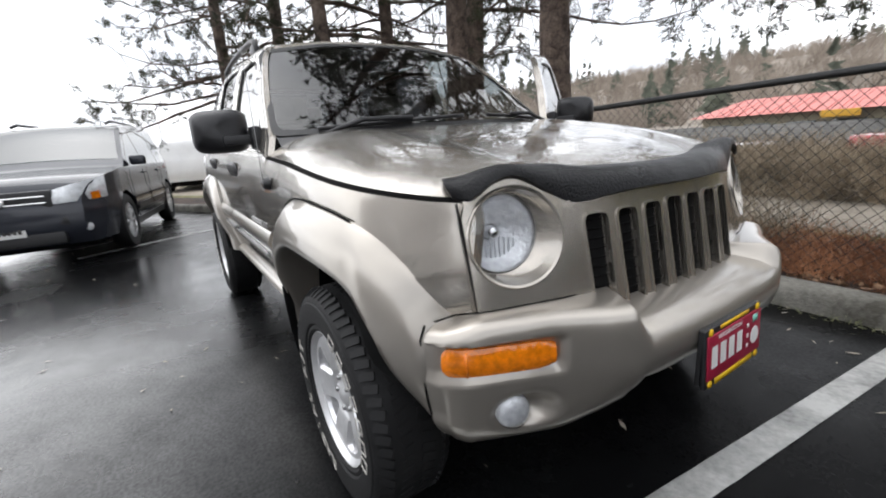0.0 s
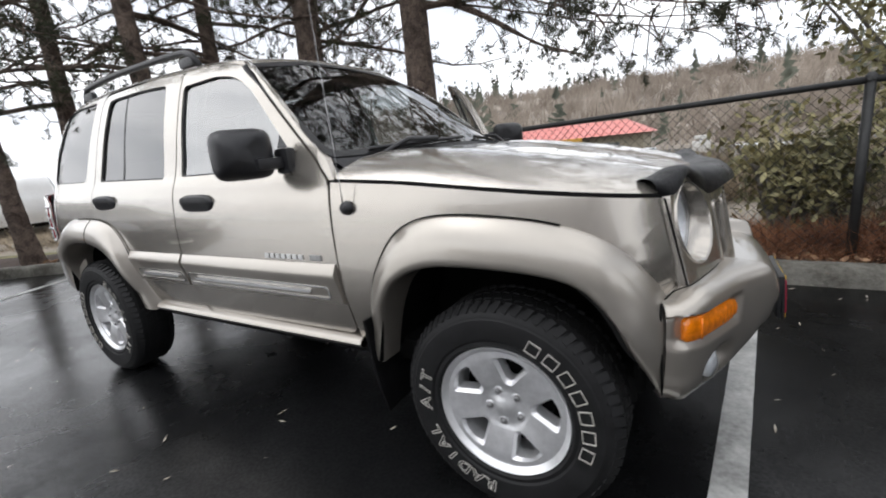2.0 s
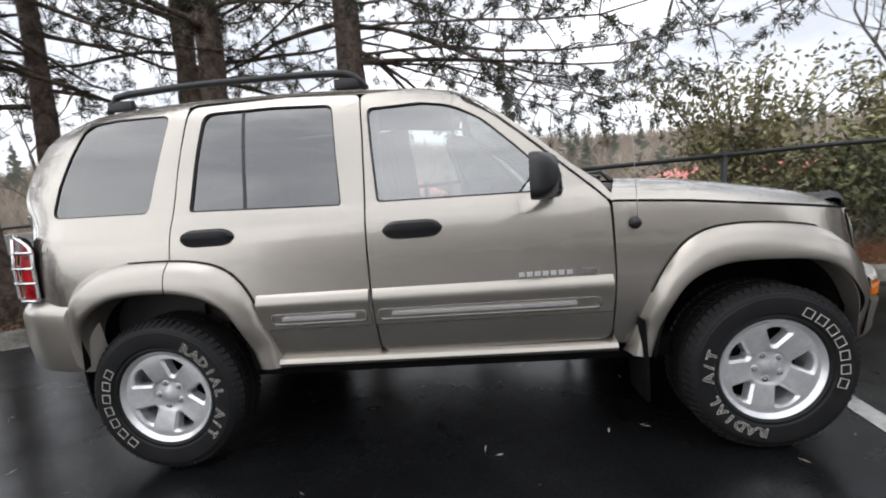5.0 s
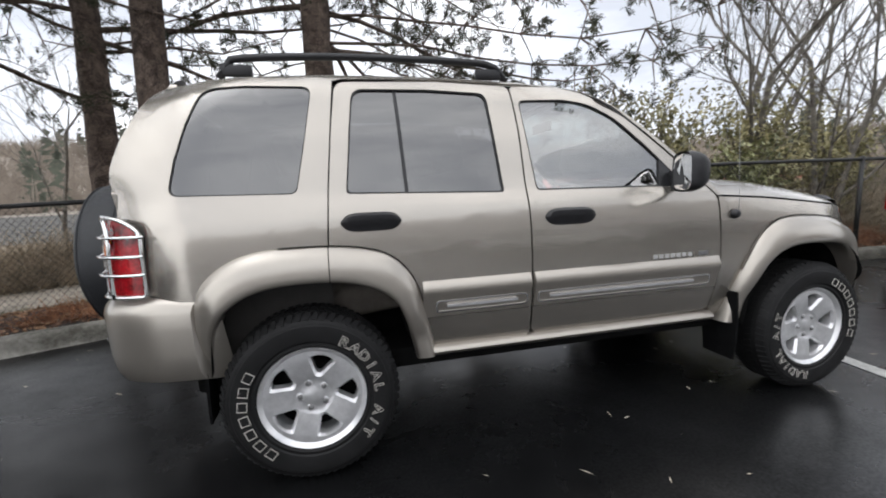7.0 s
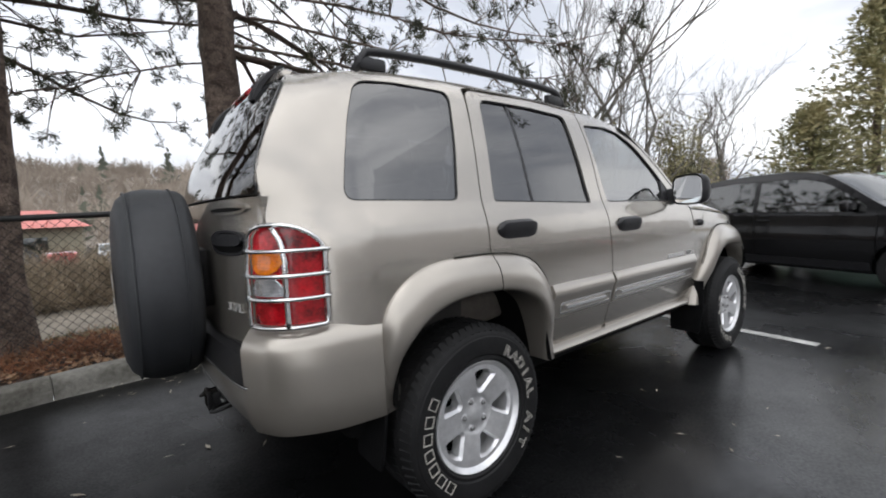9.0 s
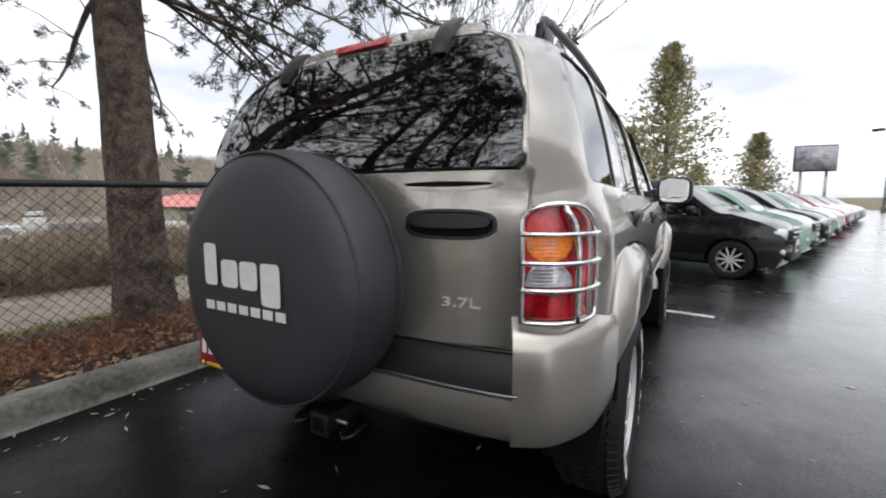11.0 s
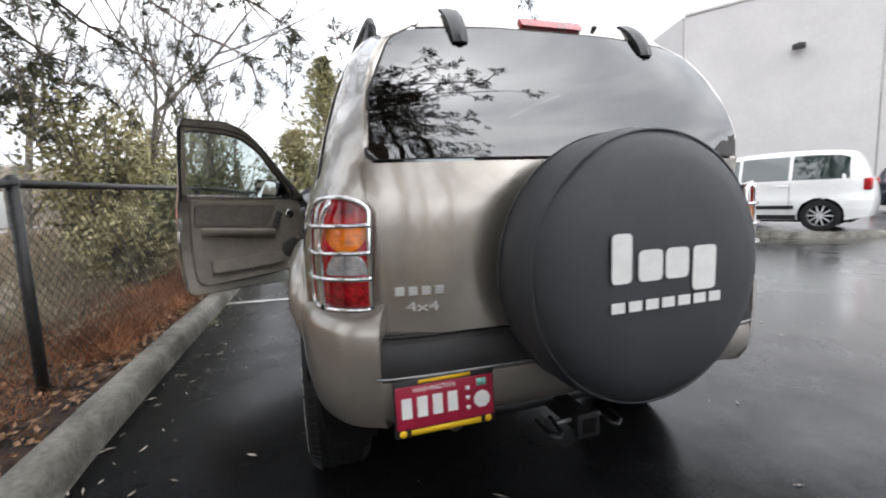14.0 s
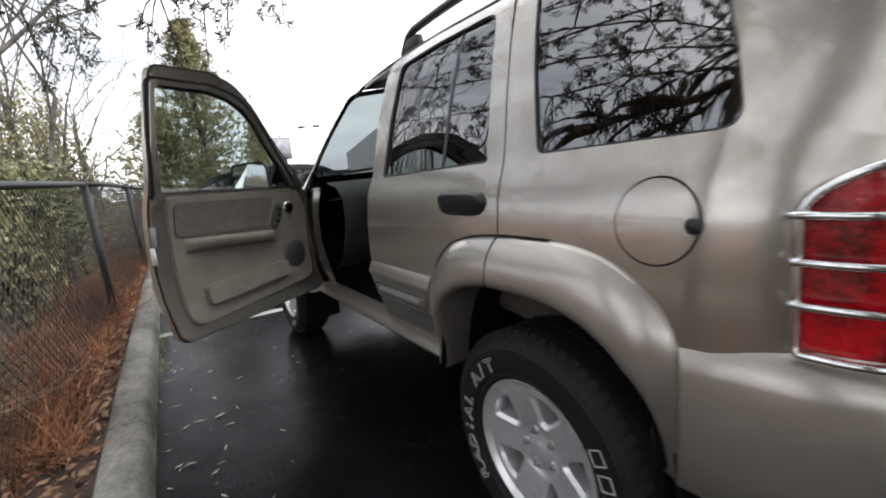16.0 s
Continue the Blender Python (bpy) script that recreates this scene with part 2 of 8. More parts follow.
GLASS_REAR = glass("tinted_hatch_glass", (0.05, 0.05, 0.055), 0.17)
REFLECTOR = material("lamp_reflector", (0.80, 0.81, 0.83), rough=0.22, metal=0.45, var=0.15, scale=60, coat=1.0, bump=0.3, bump_scale=90)
LAMP_GLASS = glass("lamp_glass", (0.94, 0.95, 0.96), 0.05)
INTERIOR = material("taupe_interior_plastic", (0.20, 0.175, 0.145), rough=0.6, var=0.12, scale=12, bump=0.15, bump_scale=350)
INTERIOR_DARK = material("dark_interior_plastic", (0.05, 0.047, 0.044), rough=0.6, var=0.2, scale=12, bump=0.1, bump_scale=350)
SEATCLOTH = material("taupe_seat_cloth", (0.13, 0.115, 0.10), rough=0.9, var=0.2, scale=20, bump=0.3, bump_scale=500)
MIRROR = material("mirror_silver", (0.9, 0.9, 0.9), rough=0.01, metal=1.0)
ASPHALT = asphalt_material()
LINEPAINT = material("worn_white_line", (0.42, 0.42, 0.40), rough=0.6, var=0.45, scale=4, alt=(0.56, 0.56, 0.54), bump=0.3, bump_scale=120)
CONCRETE = material("kerb_concrete", (0.120, 0.112, 0.090), rough=0.85, var=0.35, scale=3.2, alt=(0.25, 0.24, 0.212), bump=0.4, bump_scale=70, distort=0.5)
SOIL = material("dark_bark_soil", (0.022, 0.014, 0.010), rough=0.95, var=0.5, scale=5, alt=(0.07, 0.04, 0.028), bump=0.9, bump_scale=40)
PATHGRAVEL = material("pale_gravel_path", (0.26, 0.225, 0.18), rough=0.95, var=0.25, scale=3, bump=0.5, bump_scale=60)
DRYLOT = material("dull_lot_asphalt", (0.075, 0.072, 0.068), rough=0.9, var=0.3, scale=0.6, alt=(0.13, 0.125, 0.115), spec=0.15)
GRASS = material("winter_grass", (0.12, 0.13, 0.045), rough=0.95, var=0.45, scale=3, alt=(0.22, 0.2, 0.09), bump=0.8, bump_scale=40)
BRUSHGROUND = material("dry_brush_ground", (0.13, 0.10, 0.065), rough=0.95, var=0.5, scale=2, alt=(0.28, 0.22, 0.14), bump=0.9, bump_scale=20)
BARK = material("pine_bark", (0.15, 0.105, 0.082), rough=0.95, var=0.5, scale=6, alt=(0.33, 0.25, 0.20), bump=1.0, bump_scale=22, distort=1.0)
def plated(m):
    """Deepens a bark with upright plates and dark fissures."""
    n, l = nodes_of(m)
    b = n["Principled BSDF"]
    tc, mp, vor = n.new("ShaderNodeTexCoord"), n.new("ShaderNodeMapping"), n.new("ShaderNodeTexVoronoi")
    mp.inputs["Scale"].default_value = (15, 15, 5.5)
    vor.feature = "DISTANCE_TO_EDGE"
    warp = n.new("ShaderNodeTexNoise")
    warp.inputs["Scale"].default_value, warp.inputs["Detail"].default_value = 6, 4
    add = n.new("ShaderNodeMixRGB")
    add.inputs["Fac"].default_value = 0.10
    l.new(tc.outputs["Object"], add.inputs["Color1"])
    l.new(tc.outputs["Object"], warp.inputs["Vector"])
    l.new(warp.outputs["Color"], add.inputs["Color2"])
    l.new(add.outputs["Color"], mp.inputs["Vector"])
    l.new(mp.outputs["Vector"], vor.inputs["Vector"])
    mr = n.new("ShaderNodeMapRange")
    mr.inputs["From Max"].default_value = 0.16
    mr.inputs["To Min"].default_value = 0.52
    l.new(vor.outputs["Distance"], mr.inputs["Value"])
    mul = n.new("ShaderNodeMixRGB")
    mul.blend_type = "MULTIPLY"
    mul.inputs["Fac"].default_value = 1.0
    l.new(b.inputs["Base Color"].links[0].from_socket, mul.inputs["Color1"])
    l.new(mr.outputs["Result"], mul.inputs["Color2"])
    l.new(mul.outputs["Color"], b.inputs["Base Color"])
    bp = n.new("ShaderNodeBump")
    bp.inputs["Strength"].default_value, bp.inputs["Distance"].default_value = 0.9, 0.03
    l.new(mr.outputs["Result"], bp.inputs["Height"])
    l.new(b.inputs["Normal"].links[0].from_socket, bp.inputs["Normal"])
    l.new(bp.outputs["Normal"], b.inputs["Normal"])
    return m


plated(BARK)
BARK_GREY = material("grey_bark", (0.12, 0.105, 0.09), rough=0.95, var=0.4, scale=9, alt=(0.22, 0.2, 0.17), bump=0.5, bump_scale=60)
NEEDLE = material("pine_needles", (0.030, 0.036, 0.018), rough=0.7, var=0.5, scale=3, alt=(0.075, 0.078, 0.036))
FIRNEEDLE = material("fir_needles", (0.22, 0.24, 0.10), rough=0.75, var=0.45, scale=1.0, alt=(0.46, 0.40, 0.22))
LEAF = material("evergreen_leaves", (0.10, 0.125, 0.05), rough=0.5, var=0.6, scale=2.5, alt=(0.36, 0.36, 0.17))
LEAF_DRY = material("olive_brown_leaves", (0.16, 0.16, 0.065), rough=0.6, var=0.5, scale=2.0, alt=(0.43, 0.38, 0.19))
TWIG = material("dry_twigs", (0.22, 0.17, 0.112), rough=0.95, var=0.6, scale=2.2, alt=(0.48, 0.39, 0.28))
TWIG_RED = material("red_brown_twigs", (0.20, 0.073, 0.036), rough=0.95, var=0.6, scale=2.5, alt=(0.46, 0.215, 0.108))
BRAMBLE = material("grey_brown_brambles", (0.17, 0.140, 0.098), rough=0.95, var=0.6, scale=2.2, alt=(0.42, 0.35, 0.25))
FENCEMETAL = material("black_coated_steel", (0.018, 0.018, 0.018), rough=0.5, var=0.3, scale=20, bump=0.1, bump_scale=200)
WALLGREY = material("grey_tilt_up_wall", (0.53, 0.515, 0.51), rough=0.85, var=0.06, scale=0.5, bump=0.2, bump_scale=8)
WALLCREAM = material("cream_wall", (0.40, 0.36, 0.27), rough=0.85, var=0.1, scale=0.5)
# red paled towards pink: distance haze mixed into the roof colour
REDROOF = material("hazy_red_metal_roof", (0.54, 0.17, 0.145), rough=0.55, var=0.12, scale=1.0)
HILL = material("bare_wood_hillside", (0.20, 0.17, 0.14), rough=1.0, var=0.4, scale=0.05, alt=(0.33, 0.285, 0.235))

# ---- geometry helpers ----
def curve1(pts):
    """A smooth, non-overshooting curve through (x, y) points."""
    xs = np.array([p[0] for p in pts], float)
    ys = np.array([p[1] for p in pts], float)
    h, d = np.diff(xs), np.diff(ys) / np.diff(xs)
    m = np.zeros(len(xs))
    m[0], m[-1] = d[0], d[-1]
    for i in range(1, len(xs) - 1):
        m[i] = 0 if d[i - 1] * d[i] <= 0 else 2 * d[i - 1] * d[i] / (d[i - 1] + d[i])

    def at(x):
        if x <= xs[0]:
            return float(ys[0])
        if x >= xs[-1]:
            return float(ys[-1])
        i = int(np.searchsorted(xs, x)) - 1
        t = (x - xs[i]) / h[i]
        return float((2 * t**3 - 3 * t**2 + 1) * ys[i] + (t**3 - 2 * t**2 + t) * h[i] * m[i] + (3 * t**2 - 2 * t**3) * ys[i + 1] + (t**3 - t**2) * h[i] * m[i + 1])

    return at


def step01(v, a, b):
    t = min(1.0, max(0.0, (v - a) / (b - a)))
    return t * t * (3 - 2 * t)


def rounded(pts, r=0.03, n=5, closed=True):
    """The polygon with its corners rounded; a point may carry its own radius."""
    out, k = [], len(pts)
    for i, p in enumerate(pts):
        q = Vector(p[:2])
        rad = p[2] if len(p) > 2 else r
        if not closed and i in (0, k - 1):
            out.append(tuple(q))
            continue
        a, b = Vector(pts[i - 1][:2]) - q, Vector(pts[(i + 1) % k][:2]) - q
        cut = min(rad, a.length * 0.45, b.length * 0.45)
        if cut < 1e-4:
            out.append(tuple(q))
            continue
        s, e = q + a.normalized() * cut, q + b.normalized() * cut
        for j in range(n + 1):
            t = j / n
            out.append(tuple(s * (1 - t) ** 2 + q * 2 * t * (1 - t) + e * t * t))
    return out


def smooth_line(pts, n=6):
    """Points of a Catmull-Rom curve through pts (2D or 3D)."""
    v = [Vector(p) for p in pts]
    out = []
    for i in range(len(v) - 1):
        a, b, c, d = v[max(0, i - 1)], v[i], v[i + 1], v[min(len(v) - 1, i + 2)]
        for j in range(n):
            t = j / n
            out.append(0.5 * ((2 * b) + (c - a) * t + (2 * a - 5 * b + 4 * c - d) * t * t + (3 * b - a - 3 * c + d) * t**3))
    out.append(v[-1])
    return [tuple(p) for p in out]


def part(name, bm, mat, parent=None, label="", smooth=True, angle=None):
    """Links a bmesh as one mesh object, under a thing or part if given."""
    me = bpy.data.meshes.new(name)
    if angle is not None:
        for e in bm.edges:
            if len(e.link_faces) == 2 and e.calc_face_angle(0) > radians(angle):
                e.smooth = False
    bm.to_mesh(me)
    bm.free()
    for p in me.polygons:
        p.use_smooth = smooth
    me.materials.append(mat)
    ob = new(name, me)
    if parent is not None:
        ob.parent = parent
    if label:
        ob["label"] = label
    return ob


def thing(name, label, category, group="", m=None):
    """An empty at a thing's base that parents its parts."""
    ob = new(name)
    ob.empty_display_size = 0.1
    if m is not None:
        ob.matrix_world = m
    return tagged(ob, label, category, group)


def panel(outline, func, holes=(), step=0.06, depth=0.018, inward=(0, 1, 0), flip=False):
    """A sheet with a 2D outline and holes, laid on the surface func(a, b) and turned in at its edges."""
    bm = bmesh.new()
    edges = []
    for loop in (outline, *holes):
        vs = [bm.verts.new((p[0], p[1], 0)) for p in loop]
        edges += [bm.edges.new((vs[i], vs[(i + 1) % len(vs)])) for i in range(len(vs))]
    bmesh.ops.triangle_fill(bm, use_beauty=True, use_dissolve=False, edges=edges, normal=(0, 0, 1))
    lo = [min(p[i] for p in outline) for i in (0, 1)]
    hi = [max(p[i] for p in outline) for i in (0, 1)]
    for axis in (0, 1):
        count = int((hi[axis] - lo[axis]) / step)
        for k in range(1, count + 1):
            co, no = Vector((0, 0, 0)), Vector((0, 0, 0))
            co[axis], no[axis] = lo[axis] + k * (hi[axis] - lo[axis]) / (count + 1), 1
            bmesh.ops.bisect_plane(bm, geom=bm.verts[:] + bm.edges[:] + bm.faces[:], plane_co=co, plane_no=no, dist=1e-5)
    for f in bm.faces:
        f.normal_update()
        if (f.normal.z < 0) != flip:
            f.normal_flip()
    for v in bm.verts:
        v.co = func(v.co.x, v.co.y)
    if depth:
        rim = [e for e in bm.edges if e.is_boundary]
        for e in rim:
            e.smooth = False
        made = bmesh.ops.extrude_edge_only(bm, edges=rim)["geom"]
        bmesh.ops.translate(bm, verts=[g for g in made if isinstance(g, bmesh.types.BMVert)], vec=Vector(inward) * depth)
    return bm


def skin(rows, close_rows=False, close_ends=False, flip=False):
    """Quads between rows of points; rows all have the same count."""
    bm = bmesh.new()
    grid = [[bm.verts.new(p) for p in r] for r in rows]
    n = len(grid[0])
    for i in range(len(grid) - (0 if close_ends else 1)):
        a, b = grid[i], grid[(i + 1) % len(grid)]
        for j in range(n - (0 if close_rows else 1)):
            q = (a[j], a[(j + 1) % n], b[(j + 1) % n], b[j])
            bm.faces.new(q[::-1] if flip else q)
    return bm


def caps(bm, *loops):
    for loop in loops:
        bm.faces.new([bm.verts.new(p) for p in loop])
    bmesh.ops.remove_doubles(bm, verts=bm.verts[:], dist=1e-5)
    bmesh.ops.recalc_face_normals(bm, faces=bm.faces[:])
    return bm


def lathe(profile, axis=(0, 1, 0), at=(0, 0, 0), n=48, start=0.0):
    """Turns (radius, along) points round an axis."""
    ax = Vector(axis).normalized()
    u = ax.orthogonal().normalized() if abs(ax.y) < 0.99 else Vector((1, 0, 0))
    w = ax.cross(u)
    rows = []
    for k in range(n):
        a = start + 2 * math.pi * k / n
        d = u * math.cos(a) + w * math.sin(a)
        rows.append([Vector(at) + d * r + ax * h for r, h in profile])
    bm = skin(rows, close_ends=True)
    bmesh.ops.remove_doubles(bm, verts=bm.verts[:], dist=1e-6)
    bmesh.ops.recalc_face_normals(bm, faces=bm.faces[:])
    return bm


def tube(points, radius, n=8, cap=True):
    """A round bar along points; radius may be a list."""
    pts = [Vector(p) for p in points]
    rs = radius if isinstance(radius, (list, tuple)) else [radius] * len(pts)
    rows, side = [], None
    for i, p in enumerate(pts):
        d = (pts[min(i + 1, len(pts) - 1)] - pts[max(i - 1, 0)]).normalized()
        side = (d.orthogonal() if side is None else side - d * side.dot(d)).normalized()
        up = d.cross(side)
        rows.append([p + (side * math.cos(2 * math.pi * k / n) + up * math.sin(2 * math.pi * k / n)) * rs[i] for k in range(n)])
    bm = skin(rows, close_rows=True)
    if cap:
        bm.verts.ensure_lookup_table()
        bm.faces.new([bm.verts[k] for k in range(n)][::-1])
        bm.faces.new([bm.verts[(len(rows) - 1) * n + k] for k in range(n)])
    bmesh.ops.recalc_face_normals(bm, faces=bm.faces[:])
    return bm


def block(size, at=(0, 0, 0), bevel=0.01, seg=2, turn=None):
    """A box with bevelled edges, centred at a place."""
    bm = bmesh.new()
    bmesh.ops.create_cube(bm, size=1.0)
    bmesh.ops.scale(bm, vec=size, verts=bm.verts[:])
    if bevel:
        bmesh.ops.bevel(bm, geom=bm.edges[:], offset=min(bevel, min(size) * 0.49), segments=seg, profile=0.6, affect="EDGES")
    m = Matrix.Translation(at) @ (turn or Matrix.Identity(4))
    bmesh.ops.transform(bm, matrix=m, verts=bm.verts[:])
    return bm


def solid(outline, func, thick, step=0.08):
    """A closed slab: the outline on func(a, b) and again at func plus thick."""
    bm = panel(outline, func, step=step, depth=0)
    t = Vector(thick)
    geom = bmesh.ops.extrude_face_region(bm, geom=bm.faces[:])["geom"]
    bmesh.ops.translate(bm, verts=[g for g in geom if isinstance(g, bmesh.types.BMVert)], vec=t)
    bmesh.ops.recalc_face_normals(bm, faces=bm.faces[:])
    return bm


def merge(*bms):
    """Joins bmeshes into the first."""
    out = bms[0]
    for b in bms[1:]:
        me = bpy.data.meshes.new("join")
        b.to_mesh(me)
        b.free()
        out.from_mesh(me)
        bpy.data.meshes.remove(me)
    return out


def text_mesh(body, size, depth=0.0, wide=1.0, bold=0.0, outline=0.0):
    """Letters of the built-in font as a bmesh in the xy plane, centred."""
    cu = bpy.data.curves.new("letters", "FONT")
    cu.body, cu.size, cu.align_x, cu.align_y = body, size, "CENTER", "CENTER"
    cu.extrude, cu.offset, cu.resolution_u = depth, bold, 2
    if outline:
        cu.fill_mode, cu.bevel_depth, cu.bevel_resolution = "NONE", outline, 0
    ob = bpy.data.objects.new("letters", cu)
    scene.collection.objects.link(ob)
    dg = bpy.context.evaluated_depsgraph_get()
    me = bpy.data.meshes.new_from_object(ob.evaluated_get(dg))
    bm = bmesh.new()
    bm.from_mesh(me)
    bpy.data.objects.remove(ob)
    bpy.data.curves.remove(cu)
    bpy.data.meshes.remove(me)
    bmesh.ops.scale(bm, vec=(wide, 1, 1), verts=bm.verts[:])
    return bm


def moved(bm, m):
    bmesh.ops.transform(bm, matrix=m, verts=bm.verts[:])
    return bm


def frame_of(at, right, up):
    """A matrix whose x is right, y is up and z points out, at a place."""
    r = Vector(right).normalized()
    u = Vector(up)
    u = (u - r * u.dot(r)).normalized()
    o = r.cross(u)
    m = Matrix((r, u, o)).transposed().to_4x4()
    m.translation = Vector(at)
    return m

# ---- ground ----
def kerb_line():
    return smooth_line([(-300.0, -145.0), (-40.0, -16.8), (-14.0, -3.9), (-10.0, -1.95), (-8.0, -0.85), (-6.4, 0.05), (-5.0, 0.85), (-3.5, 1.55), (-2.6, 1.78), (-1.6, 1.83), (0, 1.825), (2.0, 1.785), (6, 1.69), (20, 1.3), (60, 0.4)], 6)


def ground():
    bm = bmesh.new()
    xs = sorted(set([-2500, -900, -300, -120, -60, -40, *range(-30, 61, 3), 90, 150, 300, 900, 2500]))
    k = kerb_line()
    kx, ky = [p[0] for p in k], [p[1] for p in k]
    near = lambda x: float(np.interp(x, kx, ky))
    rows = []
    for x in xs:
        e = near(x) + 0.05
        row = [(x, -2500, 0), (x, -300, 0), (x, -60, 0), (x, -20, 0), (x, -8, 0), (x, -4, 0), (x, -2, 0) if e > 1 else (x, e - 2, 0), (x, e, 0)]
        rows.append(row)
    bm = skin(rows, flip=False)
    bmesh.ops.recalc_face_normals(bm, faces=bm.faces[:])
    for f in bm.faces:
        if f.normal.z < 0:
            f.normal_flip()
    tagged(part("ground", bm, ASPHALT, smooth=False), "wet dark asphalt parking lot", "ground", kind="structure")
    # planted verge, path and drop to the lower lot
    rows = []
    xs = sorted(set([-2500, -900, -300, -120, -60, *np.arange(-30, 61, 1.0).tolist(), 90, 150, 300, 900, 2500]))
    prof = ((0.10, 0.10), (0.35, 0.12), (0.9, 0.14), (1.5, 0.10), (2.0, 0.0))
    for x in xs:
        e = near(x)
        rows.append([(x, e + d, z + 0.02 * noise.noise((x * 1.3, d * 2, 3))) for d, z in prof])
    bm = skin(rows)
    for f in bm.faces:
        if f.normal.z < 0:
            f.normal_flip()
    bmesh.ops.recalc_face_normals(bm, faces=bm.faces[:])
    tagged(part("verge", bm, SOIL), "dark bark mulch verge behind the kerb", "verge", kind="structure")
    for name, d0, d1, z0, z1, mat, lab in (("grass_strip", 2.0, 2.6, 0.0, -0.08, GRASS, "thin winter grass beside the path"), ("path", 2.6, 4.7, -0.08, -0.08, PATHGRAVEL, "pale gravel path beyond the fence"), ("bank", 4.7, 9.0, -0.08, 0.25, BRUSHGROUND, "dry brushy bank"), ("slope", 9.0, 16.0, 0.25, -1.9, BRUSHGROUND, "bank falling to the lower lot"), ("lower_lot", 16.0, 75.0, -1.9, -2.0, DRYLOT, "lower parking lot"), ("far_ground", 75.0, 2500.0, -2.0, -2.0, HILL, "far brown valley floor")):
        rows = []
        for x in xs:
            e = near(x)
            rows.append([(x, e + d0 + (d1 - d0) * t, (z0 + (z1 - z0) * t) * step01(x, -9.5, -6.5) + (0.05 * noise.noise((x * 0.8, t * 4, 1)) if 0 < t < 1 and d1 < 20 else 0)) for t in (0, 0.25, 0.5, 0.75, 1)])
        bm = skin(rows)
        bmesh.ops.recalc_face_normals(bm, faces=bm.faces[:])
        for f in bm.faces:
            if f.normal.z < 0:
                f.normal_flip()
        tagged(part(name, bm, mat), lab, "ground", kind="structure")
    # kerb stones
    pts = [p for p in k if -13 < p[0] < 45]
    length, at = 0.0, []
    rowk = []
    for i, p in enumerate(pts):
        d = (Vector(pts[min(i + 1, len(pts) - 1)]) - Vector(pts[max(i - 1, 0)])).normalized()
        nrm = Vector((-d.y, d.x))
        rowk.append((Vector(p), nrm))
    kerb = thing("kerb", "worn pale concrete kerb along the parking bay", "kerb")
    tagged(kerb, kind="structure")
    dense = []
    for i in range(len(rowk) - 1):
        seg = (rowk[i + 1][0] - rowk[i][0]).length
        for j in range(max(1, int(seg / 0.1))):
            t = j / max(1, int(seg / 0.1))
            dense.append((rowk[i][0].lerp(rowk[i + 1][0], t), rowk[i][1].lerp(rowk[i + 1][1], t).normalized()))
    start, acc = 0, 0.0
    for i in range(1, len(dense)):
        acc += (dense[i][0] - dense[i - 1][0]).length
        if acc > 3.0 or i == len(dense) - 1:
            rows = []
            for j in range(start, i + 1):
                p, nr = dense[j]
                if j == start:
                    p = p + (dense[j + 1][0] - p).normalized() * 0.006
                wob = 0.006 * noise.noise((p.x * 3, p.y * 3, 0))
                rows.append([(p.x + nr.x * o, p.y + nr.y * o, z + wob * (z > 0.05)) for o, z in ((0.0, -0.02), (0.008, 0.06), (0.018, 0.115), (0.04, 0.140), (0.11, 0.146), (0.165, 0.142), (0.18, 0.12), (0.185, 0.05))])
            bm = skin(rows)
            caps(bm, rows[0], rows[-1])
            part("kerb_stone", bm, CONCRETE, kerb, angle=60)
            start, acc = i, 0.0
    # painted bay lines
    for name, a, b in (("bay_line", (2.20, 1.80), (1.86, -1.30)), ("bay_line", (-5.45, 0.45), (-4.27, -2.22))):
        a, b = Vector(a), Vector(b)
        d = (b - a).normalized()
        nr = Vector((-d.y, d.x)) * 0.052
        rows = []
        n = 40
        for j in range(n + 1):
            c = a.lerp(b, j / n)
            w = 1 + 0.05 * noise.noise((j * 0.7, 0, 0))
            rows.append([(*(c + nr * w), 0.004), (*(c - nr * w), 0.004)])
        bm = skin(rows)
        for f in bm.faces:
            f.normal_update()
            if f.normal.z < 0:
                f.normal_flip()
        tagged(part(name, bm, LINEPAINT, smooth=False), "worn white painted bay line on asphalt", "road marking", kind="structure")


ground()

# ---- the main vehicle: x forward, y to its left, axles at x = +-1.3245 ----
AXLE, TYRE_R, HUB_Z = 1.3245, 0.357, 0.358
P_SIDE = curve1([(0.40, 0.735), (0.47, 0.772), (0.60, 0.814), (0.70, 0.838), (0.80, 0.848), (0.90, 0.847), (1.00, 0.840), (1.08, 0.828), (1.13, 0.812), (1.18, 0.790), (1.40, 0.733), (1.58, 0.675), (1.64, 0.648), (1.68, 0.618), (1.705, 0.588), (1.73, 0.53)])
ROOF_Z = curve1([(-1.86, 1.665), (-1.78, 1.692), (-1.65, 1.72), (-1.45, 1.738), (-1.1, 1.75), (-0.7, 1.748), (-0.35, 1.735), (0.0, 1.705), (0.12, 1.685)])
HOOD_LINE = curve1([(0.60, 1.106), (0.68, 1.100), (1.0, 1.077), (1.25, 1.049), (1.5, 1.020), (1.72, 0.991), (1.78, 0.981), (1.85, 0.965)])
HOOD_SIDE = curve1([(0.7, 0.060), (1.0, 0.065), (1.25, 0.057), (1.5, 0.042), (1.7, 0.026), (1.85, 0.018)])
REAR_X = curve1([(0.45, -2.085), (0.75, -2.10), (1.08, -2.10), (1.23, -2.083), (1.4, -2.03), (1.6, -1.925), (1.69, -1.865), (1.73, -1.82)])
